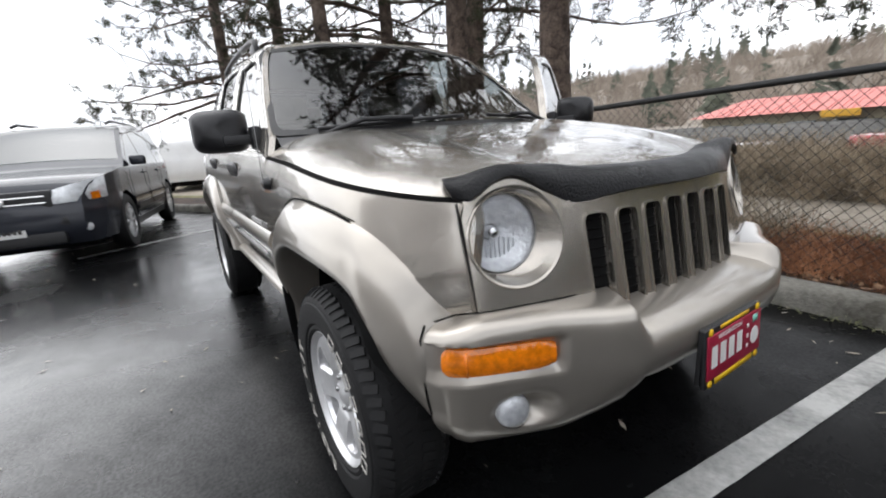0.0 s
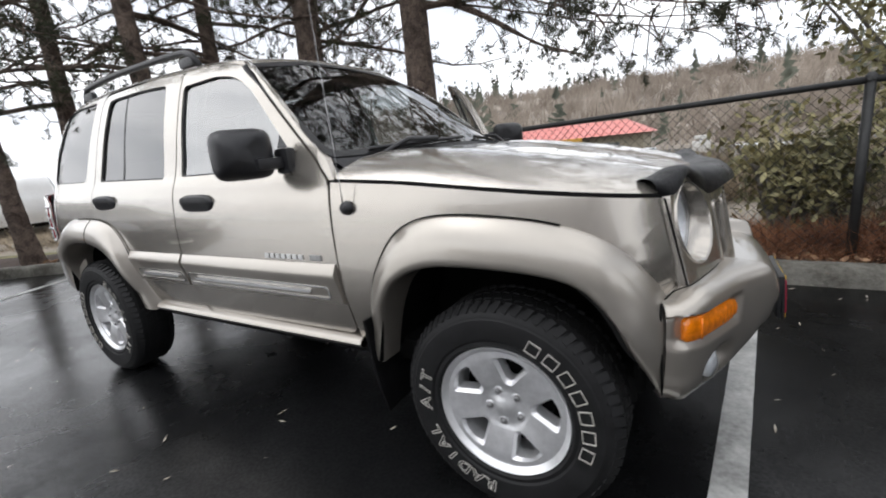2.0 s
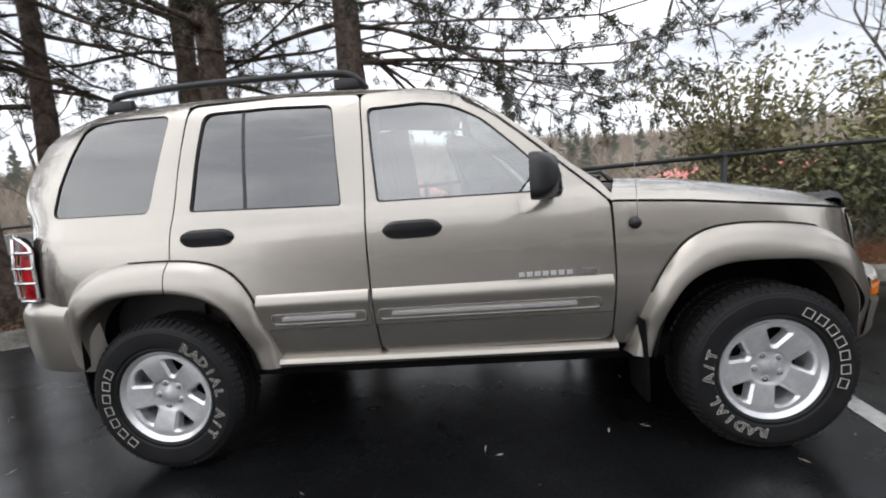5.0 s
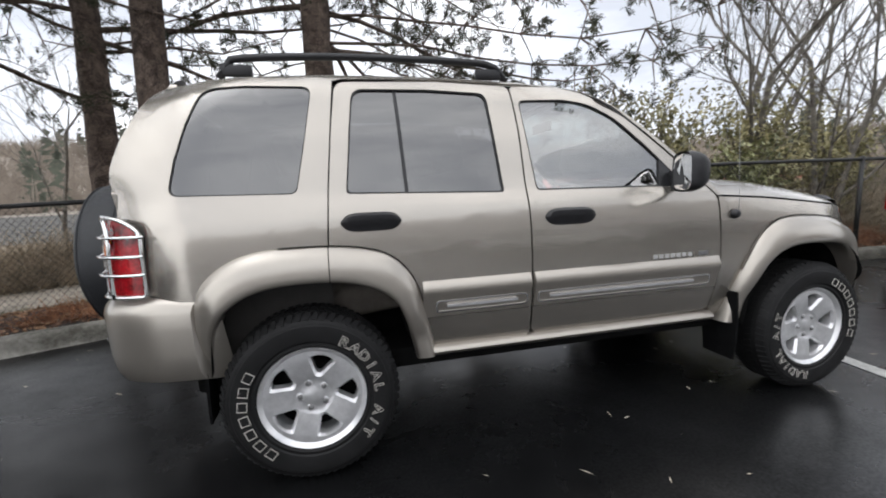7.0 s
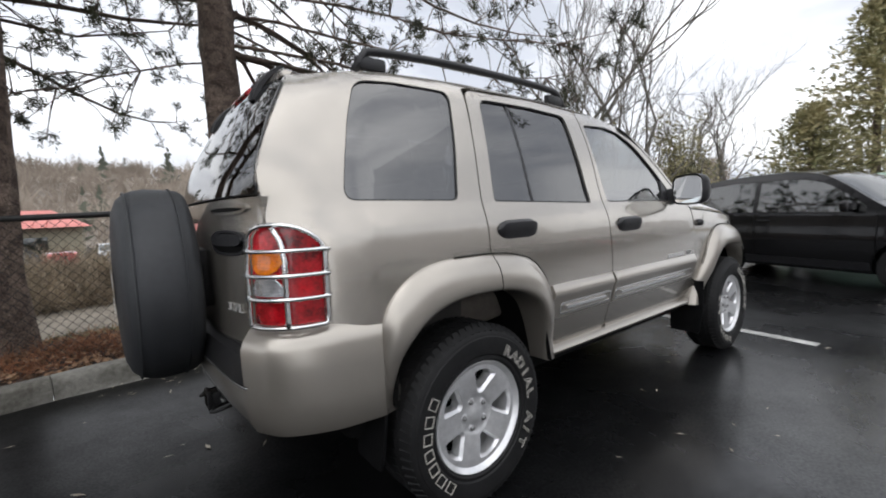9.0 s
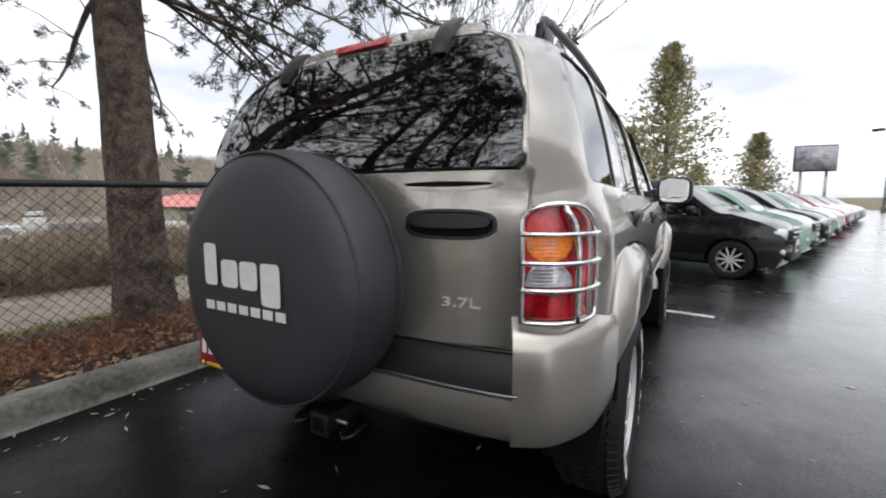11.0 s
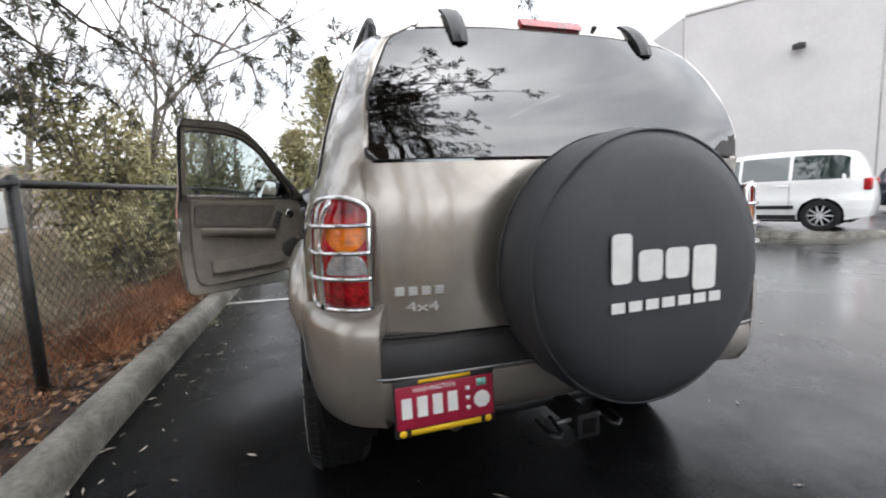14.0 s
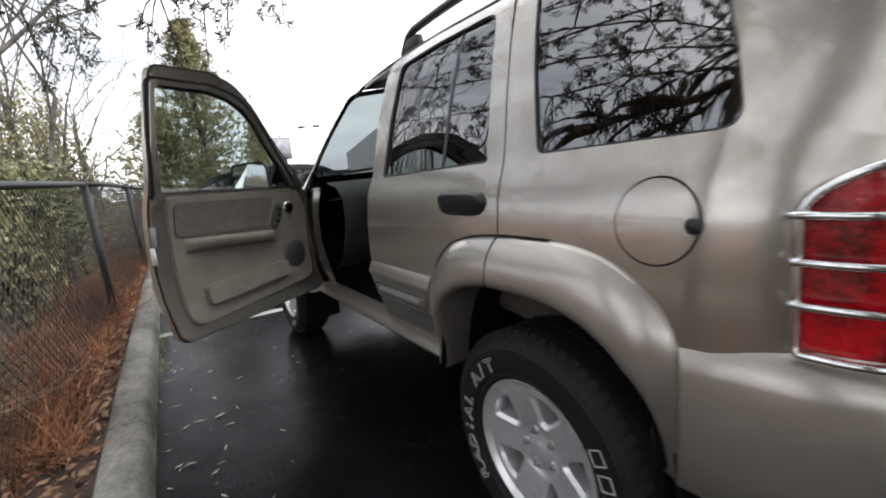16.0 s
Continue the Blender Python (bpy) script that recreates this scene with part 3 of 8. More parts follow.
REAR_TUCK = curve1([(0.4, 0.15), (1.02, 0.15), (1.12, 0.134), (1.22, 0.108), (1.34, 0.080), (1.48, 0.058), (1.64, 0.047), (1.8, 0.045)])


def corner(z):
    return 0.085 - 0.048 * step01(z, 1.12, 1.34)


def half_width(x, z):
    zz = z
    if x > 0.62:
        zz = z + (1.100 - HOOD_LINE(x)) * step01(z, 0.70, max(0.9, HOOD_LINE(x)))
    elif z > 1.2:
        zz = z + (1.748 - ROOF_Z(x)) * min(1.0, (z - 1.2) / 0.45)
    w = P_SIDE(zz)
    if x > 1.0:
        w -= (0.155 + 0.045 * step01(z, 0.76, 0.97)) * ((x - 1.0) / 0.78) ** 4.2 + 0.034 * (max(0.0, x - 1.69) / 0.09) ** 2
    d = x - (REAR_X(z) + corner(z))
    if d < 0.3:
        w -= REAR_TUCK(z) * (1 - max(d, -0.05) / 0.3) ** 2
    return w


def side_func(s, off=0.0):
    return lambda x, z: Vector((x, s * (half_width(x, z) + off), z))


def rear_edge(z):
    return half_width(REAR_X(z) + corner(z), z)


def rear_func(off=0.0):
    return lambda y, z: Vector((REAR_X(z) + corner(z) * min(1.0, abs(y) / rear_edge(z)) ** 3.7 - off, y, z))


def roof_func(x, y):
    e = half_width(x, ROOF_Z(x) - 0.045)
    return Vector((x, y, ROOF_Z(x) - 0.045 * min(1.0, abs(y) / e) ** 2.6))


def screen_func(off=0.0):
    def f(y, z):
        t = (z - 1.185) / 0.50
        return Vector((0.80 - 0.70 * t + 0.05 * t * (1 - t) - 0.11 * (abs(y) / 0.70) ** 2.2 + off, y, z))

    return f


def hood_func(x, y):
    e = half_width(x, HOOD_LINE(x)) - 0.014
    r = min(1.0, abs(y) / e)
    z = HOOD_LINE(x) + 0.010 + HOOD_SIDE(x) * (1 - r**13) + 0.028 * (1 - r**2.4)
    z += 0.012 * (step01(r, 0.52, 0.60) - step01(r, 0.72, 0.95))
    if x > 1.60:
        z -= 0.028 * ((x - 1.60) / 0.26) ** 2 * (1 - 0.85 * r)
    return Vector((x, y, z))


F_OUT = [(0.765, 0.43), (0.80, 0.56), (0.835, 0.68), (0.89, 0.80), (0.97, 0.895), (1.06, 0.945), (1.17, 0.962), (1.30, 0.958), (1.44, 0.94), (1.55, 0.905), (1.635, 0.85), (1.70, 0.775), (1.742, 0.69), (1.762, 0.58), (1.77, 0.43)]
F_IN = [(0.85, 0.43), (0.875, 0.54), (0.91, 0.65), (0.96, 0.74), (1.03, 0.795), (1.12, 0.825), (1.22, 0.833), (1.33, 0.830), (1.43, 0.82), (1.52, 0.795), (1.58, 0.745), (1.622, 0.68), (1.654, 0.60), (1.686, 0.52), (1.716, 0.438)]
R_OUT = [(-0.78, 0.45), (-0.805, 0.56), (-0.835, 0.68), (-0.87, 0.80), (-0.925, 0.885), (-1.0, 0.94), (-1.10, 0.968), (-1.22, 0.98), (-1.35, 0.982), (-1.47, 0.978), (-1.57, 0.955), (-1.655, 0.905), (-1.715, 0.83), (-1.74, 0.70), (-1.755, 0.50)]
R_IN = [(-0.875, 0.46), (-0.895, 0.55), (-0.92, 0.64), (-0.96, 0.73), (-1.02, 0.785), (-1.10, 0.82), (-1.20, 0.84), (-1.30, 0.845), (-1.40, 0.842), (-1.48, 0.83), (-1.55, 0.805), (-1.61, 0.765), (-1.655, 0.71), (-1.68, 0.64), (-1.69, 0.50)]


F_OUT = [(x + max(0.0, (x - 1.35) / 0.42) * (0.010 + 0.035 * step01(z, 0.55, 0.80)), z + 0.016 * step01(z, 0.75, 0.93)) for x, z in F_OUT]
F_IN = [(x + 0.035 * max(0.0, (x - 1.35) / 0.31), z) for x, z in F_IN]


def between(a, b, t):
    return [tuple(Vector(p).lerp(Vector(q), t)) for p, q in zip(a, b)]


def flare(s, outer, inner, name, suv):
    rows = []
    o, i = smooth_line(outer, 4), smooth_line(inner, 4)
    n = len(o)
    for k in range(n):
        p, q = Vector(o[k]), Vector(i[k])
        end = 1 - 0.35 * max(0, 1 - k / 9) - 0.55 * max(0, 1 - (n - 1 - k) / 10)
        row = []
        for t, out in ((0, -0.02), (0, 0.004), (0.05, 0.012), (0.18, 0.030), (0.36, 0.046), (0.58, 0.056), (0.80, 0.060), (0.93, 0.060), (1.0, 0.052)):
            c = p.lerp(q, t)
            low = 0.80 - 0.045 * step01(c.x, 1.60, 1.76) - (0.045 * (1 - step01(c.y, 0.42, 0.62)) if c.x > 1.5 else 0)
            if t <= 0.15:
                low = (low - 0.012) * (1 - step01(c.y, 0.70, 0.78)) if c.x > 1.6 else 0
            w = max(half_width(c.x, c.y), low)
            row.append((c.x, s * (w + out * (end if t > 0.1 else 1)), c.y))
        c = p.lerp(q, 1.02)
        row += [(c.x, s * (half_width(c.x, c.y) + 0.03), c.y), (c.x, s * 0.74, c.y)]
        rows.append(row)
    bm = skin(rows, flip=s > 0)
    bmesh.ops.recalc_face_normals(bm, faces=bm.faces[:])
    edge = [Vector(r[1]) + Vector((0, s * 0.002, 0.002)) for r in rows[9:-22]]
    arch = part(name, bm, FLARE, suv, "champagne painted wheel-arch flare", angle=50)
    part("flare_seam", tube(edge, 0.0026, 5), SHADOWBLACK, arch, "dark seam")
    return arch


def suv_wheel(suv, x, s):
    """Tyre, five-spoke alloy rim, nuts and raised lettering; the outer face looks along s."""
    cy = s * 0.762
    prof = [(0.215, -0.10), (0.235, -0.112), (0.28, -0.122), (0.315, -0.118), (0.338, -0.105), (0.350, -0.085), (TYRE_R - 0.002, -0.05), (TYRE_R - 0.002, 0.05), (0.350, 0.085), (0.338, 0.105), (0.322, 0.1155), (0.316, 0.1165), (0.312, 0.1205), (0.288, 0.1225), (0.246, 0.116), (0.24, 0.110), (0.228, 0.112), (0.215, 0.10), (0.20, 0.06), (0.20, -0.06)]
    tyre = part("tyre", lathe(prof + [prof[0]], (0, s, 0), (x, cy, HUB_Z), 72), RUBBER, suv, "black all-terrain tyre with raised lettering", angle=35)
    lugs = bmesh.new()
    for k in range(66):
        a = 2 * math.pi * k / 66
        for row, (off, sz, lean) in enumerate(((-0.090, 0.040, 0.62), (-0.030, 0.040, 0.0), (0.028, 0.040, 0.0), (0.090, 0.040, -0.62))):
            aa = a + (row % 2) * math.pi / 66
            b = block((0.022, sz, 0.012), (0, off, TYRE_R - (0.005 if abs(off) < 0.05 else 0.014)), 0, turn=Matrix.Rotation(0.3 if row % 2 else -0.3, 4, "Z") @ Matrix.Rotation(lean, 4, "X"))
            lugs = merge(lugs, moved(b, Matrix.Translation((x, cy, HUB_Z)) @ Matrix.Rotation(aa, 4, "Y")))
    part("tread", lugs, RUBBER, tyre, smooth=False)
    rim_prof = [(r * 0.975, h) for r, h in [(0.185, -0.05), (0.192, 0.04), (0.196, 0.078), (0.204, 0.092), (0.2125, 0.096), (0.2165, 0.104), (0.2215, 0.1065), (0.2235, 0.1025), (0.2225, 0.09), (0.205, 0.06), (0.2, -0.09)]]
    rim = part("rim", lathe(rim_prof, (0, s, 0), (x, cy, HUB_Z), 72), ALLOY, suv, "silver five-spoke alloy rim", angle=40)
    phase = radians(115 if x > 0 else 110) if s < 0 else radians(70)
    crown = lambda r: float(np.interp(r, (0, 0.026, 0.031, 0.037, 0.068, 0.080, 0.12, 0.17, 0.206), (0.081, 0.080, 0.077, 0.069, 0.069, 0.076, 0.085, 0.091, 0.090)))
    wheel_face = lambda drop: lambda u, v: Vector((x + u, cy + s * (crown(math.hypot(u, v)) - drop), HUB_Z + v))
    wide, narrow = [], []
    for k in range(5):
        a = phase + math.pi / 5 + 2 * math.pi * k / 5
        ca, sa = math.cos(a), math.sin(a)
        place = lambda loop: [(r * ca - t * sa, r * sa + t * ca) for r, t in loop]
        wide.append(place(rounded([(0.084, -0.012), (0.084, 0.012), (0.165, 0.060), (0.179, 0.030), (0.184, 0.0), (0.179, -0.030), (0.165, -0.060)], 0.010, 3)))
        narrow.append(place(rounded([(0.098, -0.009), (0.098, 0.009), (0.162, 0.047), (0.175, 0.024), (0.179, 0.0), (0.175, -0.024), (0.162, -0.047)], 0.008, 3)))
    disc = [(0.206 * math.cos(a), 0.206 * math.sin(a)) for a in np.linspace(0, 2 * math.pi, 61)[:-1]]
    face = part("spokes", panel(disc, wheel_face(0.0), wide, 0.024, 0.0, (0, -s, 0), flip=s > 0), ALLOY_FLAT, rim, "five broad silver spokes", angle=35)
    for lo, hi in zip(narrow, wide):
        top, low, deep = ([f(*p) for p in q] for f, q in ((wheel_face(0.0), hi), (wheel_face(0.013), lo), (wheel_face(0.055), lo)))
        bm = skin([top, low, deep], close_rows=True)
        part("spoke_bevel", bm, ALLOY, face, smooth=False)
    for k in range(5):
        a = phase + 2 * math.pi * k / 5
        at = (x + 0.055 * math.cos(a), cy + s * 0.068, HUB_Z + 0.055 * math.sin(a))
        part("nut_seat", lathe([(0.0125, 0.003), (0.0165, 0.0025), (0.018, 0.0)], (0, s, 0), at, 16), ALLOY, rim)
        part("wheel_nut", lathe([(0.0, 0.012), (0.006, 0.012), (0.0085, 0.008), (0.010, 0.0015), (0.0128, 0.001)], (0, s, 0), at, 12), STEEL, rim, angle=30)
    # near-black disc: the shade behind the spokes is in its colour
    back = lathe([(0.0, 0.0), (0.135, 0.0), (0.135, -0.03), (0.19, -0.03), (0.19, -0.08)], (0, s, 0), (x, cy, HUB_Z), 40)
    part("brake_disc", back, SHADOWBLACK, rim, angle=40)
    # raised outline lettering: the legible words stand, the maker's word is plain hollow bars
    letters = bmesh.new()
    mid = 0.268

    def on_tyre(b, a, r):
        m = frame_of((x + r * math.cos(a), cy + s * 0.1235, HUB_Z + r * math.sin(a)), (math.sin(a) * s * -1 if s > 0 else math.sin(a), 0, -math.cos(a) if s < 0 else math.cos(a)), (math.cos(a), 0, math.sin(a)))
        return moved(b, m)

    turn0 = radians(31 if x > 0 else 190)
    for k, ch in enumerate("RADIAL A/T"):
        if ch != " ":
            letters = merge(letters, on_tyre(text_mesh(ch, 0.056, 0.0, 1.15, 0.001, 0.0011), turn0 + math.pi + (k - 4.5) * 0.190 * s, mid))
    for k in range(7):
        a = turn0 - 0.1 * (x > 0) + (k - 3) * 0.225 * s
        tilt = Matrix.Rotation(0.12 * (k % 2) - 0.06, 4, "Z")
        for size, at in (((0.040, 0.0026, 0.003), (0, 0.0175, 0)), ((0.040, 0.0026, 0.003), (0, -0.0175, 0)), ((0.0026, 0.037, 0.003), (0.019, 0, 0)), ((0.0026, 0.037, 0.003), (-0.019, 0, 0))):
            letters = merge(letters, on_tyre(moved(block(size, at, 0), tilt), a, mid))
    tagged(part("tyre_lettering", letters, LETTER, tyre, "raised white outline lettering", smooth=False), kind="stuff")
    return tyre


def side_doors(suv, s):
    """Front and rear door of one side. The near-left front door stands open."""
    sf = side_func(s)
    inward = (0, -s, 0)
    # front door
    front = [(0.697, 0.50, 0.05), (-0.318, 0.49, 0.05), (-0.330, 0.80, 0), (-0.331, 1.12, 0.05), (-0.334, 1.45, 0), (-0.345, 1.660, 0.03), (-0.10, 1.668, 0), (0.045, 1.640, 0.06), (0.185, 1.560, 0.05), (0.395, 1.375, 0), (0.615, 1.175, 0.02), (0.690, 1.10, 0.02), (0.701, 0.80, 0)]
    glass_f = [(-0.284, 1.168, 0.02), (-0.304, 1.40, 0), (-0.318, 1.590, 0.03), (-0.08, 1.598, 0), (0.06, 1.578, 0.06), (0.19, 1.505, 0.05), (0.335, 1.365, 0), (0.46, 1.235, 0), (0.520, 1.160, 0.02)]
    rear = [(-0.326, 0.49, 0.02), (-0.338, 0.80, 0), (-0.339, 1.12, 0.05), (-0.342, 1.45, 0), (-0.353, 1.660, 0.03), (-0.7, 1.676, 0), (-1.150, 1.666, 0.05), (-1.178, 1.45, 0), (-1.203, 1.20, 0.05), (-1.216, 1.00, 0), (-1.217, 0.93, 0.01), (-1.06, 0.90, 0.06), (-0.95, 0.82, 0.05), (-0.875, 0.66, 0), (-0.835, 0.49, 0.02)]
    glass_r = [(-0.440, 1.165, 0.02), (-0.458, 1.40, 0), (-0.474, 1.622, 0.04), (-0.75, 1.636, 0), (-1.082, 1.634, 0.05), (-1.105, 1.46, 0), (-1.135, 1.185, 0.02)]
    opened = s > 0
    for name, outline, hole, gl in (("front", front, glass_f, GLASS_FRONT), ("rear", rear, glass_r, GLASS_DARK)):
        big = rounded(outline, 0.02)
        win = rounded(hole, 0.02)
        door = part("door", panel(big, sf, [win], 0.05, 0.03, inward, flip=s > 0), PAINT, suv, "champagne door standing open" if opened and name == "front" else "champagne painted door")
        cx = sum(p[0] for p in win) / len(win)
        cz = sum(p[1] for p in win) / len(win)
        seal_in = [(cx + (p[0] - cx) * 0.978, cz + (p[1] - cz) * 0.97) for p in win]
        seal_out = [(cx + (p[0] - cx) * 0.999, cz + (p[1] - cz) * 0.999) for p in win]
        part("window_seal", panel(seal_out, side_func(s, -0.006), [seal_in], 0.2, 0.012, inward, flip=s > 0), CLADDING, door, "black rubber window seal")
        pane = part("window_pane", panel([(cx + (p[0] - cx) * 0.99, cz + (p[1] - cz) * 0.99) for p in win], side_func(s, -0.013), (), 0.06, 0.0, inward, flip=s > 0), gl, door, "tinted window glass")
        if name == "rear":
            bar = [(-0.888, 1.180), (-0.872, 1.180), (-0.888, 1.630), (-0.904, 1.630)]
            part("window_divider", panel(bar, side_func(s, -0.0115), (), 0.1, 0.01, inward, flip=s > 0), BLACK, door, "black window divider")
        # handle
        hx0, hx1, hz = (-0.262, -0.006, 1.045) if name == "front" else (-1.165, -0.918, 1.068)
        rows = []
        for k in range(17):
            u = k / 16
            xx = hx0 + (hx1 - hx0) * u
            hh = 0.034 * (1 - abs(2 * u - 1) ** 6) + 0.006
            w = half_width(xx, hz)
            bulge = 0.022 * (1 - abs(2 * u - 1) ** 8)
            rows.append([(xx, s * (w + 0.002 + bulge * c), hz + hh * v) for v, c in ((-1, 0), (-0.85, 0.45), (-0.2, 0.7), (0.15, 1.0), (0.75, 0.9), (1, 0))])
        bm = skin(rows)
        bmesh.ops.recalc_face_normals(bm, faces=bm.faces[:])
        part("door_handle", bm, BLACK, door, "black plastic pull handle", angle=45)
        # lower moulding with chrome insert
        mx0, mx1 = (0.690, -0.325) if name == "front" else (-0.345, -0.845)
        rows = []
        for k in range(22):
            xx = mx0 + (mx1 - mx0) * k / 21
            zt = 0.792
            rows.append([(xx, s * (half_width(xx, z) + o), z) for z, o in ((0.803, -0.002), (0.800, 0.004), (0.765, 0.022), (0.752, 0.023), (0.735, 0.017), (0.640, 0.010), (0.632, -0.002))])
        bm = skin(rows)
        caps(bm, rows[0], rows[-1])
        part("side_moulding", bm, FLARE, door, "champagne side moulding", angle=40)
        ix0, ix1 = (0.640, -0.31) if name == "front" else (-0.36, -0.79)
        ring = rounded([(ix0, 0.712), (ix0, 0.655), (ix1, 0.655), (ix1, 0.712)], 0.02)
        inner = rounded([(ix0 - 0.006, 0.706), (ix0 - 0.006, 0.661), (ix1 + 0.006, 0.661), (ix1 + 0.006, 0.706)], 0.016)
        part("moulding_line", panel(ring, side_func(s, 0.0155), [inner], 0.3, 0.004, inward, flip=s > 0), CHROME, door, "thin bright line")
        d0, d1 = (0.10, 0.06) if name == "front" else (0.05, 0.05)
        dash = [(ix0 - d0, 0.692), (ix0 - d0, 0.680), (ix1 + d1, 0.680), (ix1 + d1, 0.692)]
        part("moulding_insert", panel(rounded(dash, 0.005), side_func(s, 0.021), (), 0.3, 0.008, inward, flip=s > 0), ALLOY, door, "bright moulding insert")
        # inner trim below the glass
        tr = rounded([(p[0], min(p[1], 1.16)) for p in outline if p[1] < 1.2], 0.02)
        if opened and name == "front":
            door_trim(door, s, front, glass_f)
        else:
            # closed doors: darker lining than the open one, cabin shade in the colour
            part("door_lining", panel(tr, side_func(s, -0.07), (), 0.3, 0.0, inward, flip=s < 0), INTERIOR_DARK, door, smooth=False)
        if name == "front":
            side_mirror(door, s)
            for k in range(7):
                xx = 0.315 + 0.033 * k
                part("badge_bar", block((0.025, 0.004, 0.020), (xx, s * (half_width(xx, 0.815) + 0.003), 0.822), 0.002), BADGE, door, "bright plain badge bar", smooth=False)
            part("small_badge", block((0.06, 0.004, 0.022), (0.595, s * (half_width(0.595, 0.82) + 0.002), 0.822), 0.002), STEEL, door, "small dark badge", smooth=False)
        if opened and name == "front":
            hinge = Vector((0.69, s * 0.835, 0.8))
            door.matrix_world = Matrix.Translation(hinge) @ Matrix.Rotation(radians(-56), 4, "Z") @ Matrix.Rotation(radians(1.6), 4, "Y") @ Matrix.Translation(-hinge)


def door_trim(door, s, outline, hole):
    """Inner face of the open door: frame, lining, armrest, pull, switches, speaker."""
    inward = (0, s, 0)
    yin = -0.075

    def surf(off):
        return lambda x, z: Vector((x, s * (half_width(x, min(z, 1.13) if z < 1.16 else z) + off), z))

    big = rounded(outline, 0.02)
    cx, cz = 0.15, 1.05
    inner = [(cx + (p[0] - cx) * 0.985, cz + (p[1] - cz) * 0.985) for p in big]
    win = rounded(hole, 0.02)
    wx = sum(p[0] for p in win) / len(win)
    wz = sum(p[1] for p in win) / len(win)
    wide = [(wx + (p[0] - wx) * 1.0, wz + (p[1] - wz) * 1.0) for p in win]
    part("inner_frame", panel(inner, surf(-0.045), [wide], 0.08, 0.04, inward, flip=s < 0), PAINT, door, "champagne inner door frame")
    rim1 = [(wx + (p[0] - wx) * 1.13, wz + (p[1] - wz) * 1.13) for p in win]
    part("frame_seal", panel(rim1, surf(-0.05), [[(wx + (p[0] - wx) * 1.09, wz + (p[1] - wz) * 1.09) for p in win]], 0.3, 0.008, inward, flip=s < 0), CLADDING, door, "black rubber seal")
    lining = rounded([(0.63, 0.60, 0.10), (-0.25, 0.55, 0.08), (-0.262, 1.145, 0.02), (0.56, 1.135, 0.04), (0.64, 1.03, 0.05)], 0.04)
    part("door_lining", panel(lining, surf(-0.066), (), 0.06, 0.03, inward, flip=s < 0), INTERIOR, door, "taupe moulded door lining")
    upper = rounded([(0.36, 1.11, 0.05), (-0.24, 1.12, 0.03), (-0.24, 0.97, 0.03), (0.30, 0.955, 0.05)], 0.03)
    part("upper_insert", panel(upper, surf(-0.078), (), 0.06, 0.012, inward, flip=s < 0), SEATCLOTH, door, "padded upper insert")
    rows = []
    for k in range(15):
        u = k / 14
        x = -0.20 + 0.56 * u
        z = 0.93 - 0.035 * u
        d = 0.055 * (1 - abs(2 * u - 1) ** 5)
        rows.append([(x, s * (half_width(x, 0.9) - 0.07 - d * c), z + v) for v, c in ((0.028, 0), (0.024, 0.9), (0.008, 1.0), (-0.022, 0.8), (-0.04, 0))])
    part("armrest", skin(rows), INTERIOR, door, "taupe armrest with pull", angle=50)
    pocket = rounded([(0.40, 0.66, 0.02), (-0.15, 0.63, 0.02), (-0.15, 0.72, 0.02), (0.40, 0.74, 0.02)], 0.02)
    part("door_pocket", panel(pocket, surf(-0.10), (), 0.1, 0.04, inward, flip=s < 0), INTERIOR, door, "moulded map pocket")
    yy = half_width(0.47, 0.75) - 0.07
    part("speaker", lathe([(0.0, 0.012), (0.07, 0.010), (0.082, 0.004), (0.09, 0.0), (0.09, -0.01)], (0, -s, 0), (0.50, s * yy, 0.755), 32), INTERIOR_DARK, door, "round speaker grille")
    part("lock_bezel", lathe([(0.0, 0.004), (0.02, 0.004), (0.032, 0.012), (0.036, 0.0)], (0, -s, 0), (0.485, s * (yy - 0.005), 1.04), 24), CHROME, door, "round bright door release")
    part("switch_plate", panel(rounded([(0.39, 0.955, 0.01), (0.33, 0.945, 0.01), (0.37, 1.065, 0.01), (0.41, 1.065, 0.01)], 0.01), surf(-0.095), (), 0.1, 0.02, inward, flip=s < 0), STEEL, door, "silver window switch plate")
    for k in range(3):
        part("window_switch", block((0.018, 0.008, 0.018), (0.365 + 0.012 * k, s * (half_width(0.37, 1.0) - 0.1), 0.972 + 0.032 * k), 0.003), BLACK, door)
    # latch edge and sticker on the trailing edge
    part("latch", block((0.012, 0.05, 0.09), (-0.322, s * 0.80, 0.98), 0.004), STEEL, door, "door latch")
    part("sticker", block((0.003, 0.03, 0.075), (-0.335, s * 0.80, 0.90), 0), WHITEPRINT, door, "white paper sticker")


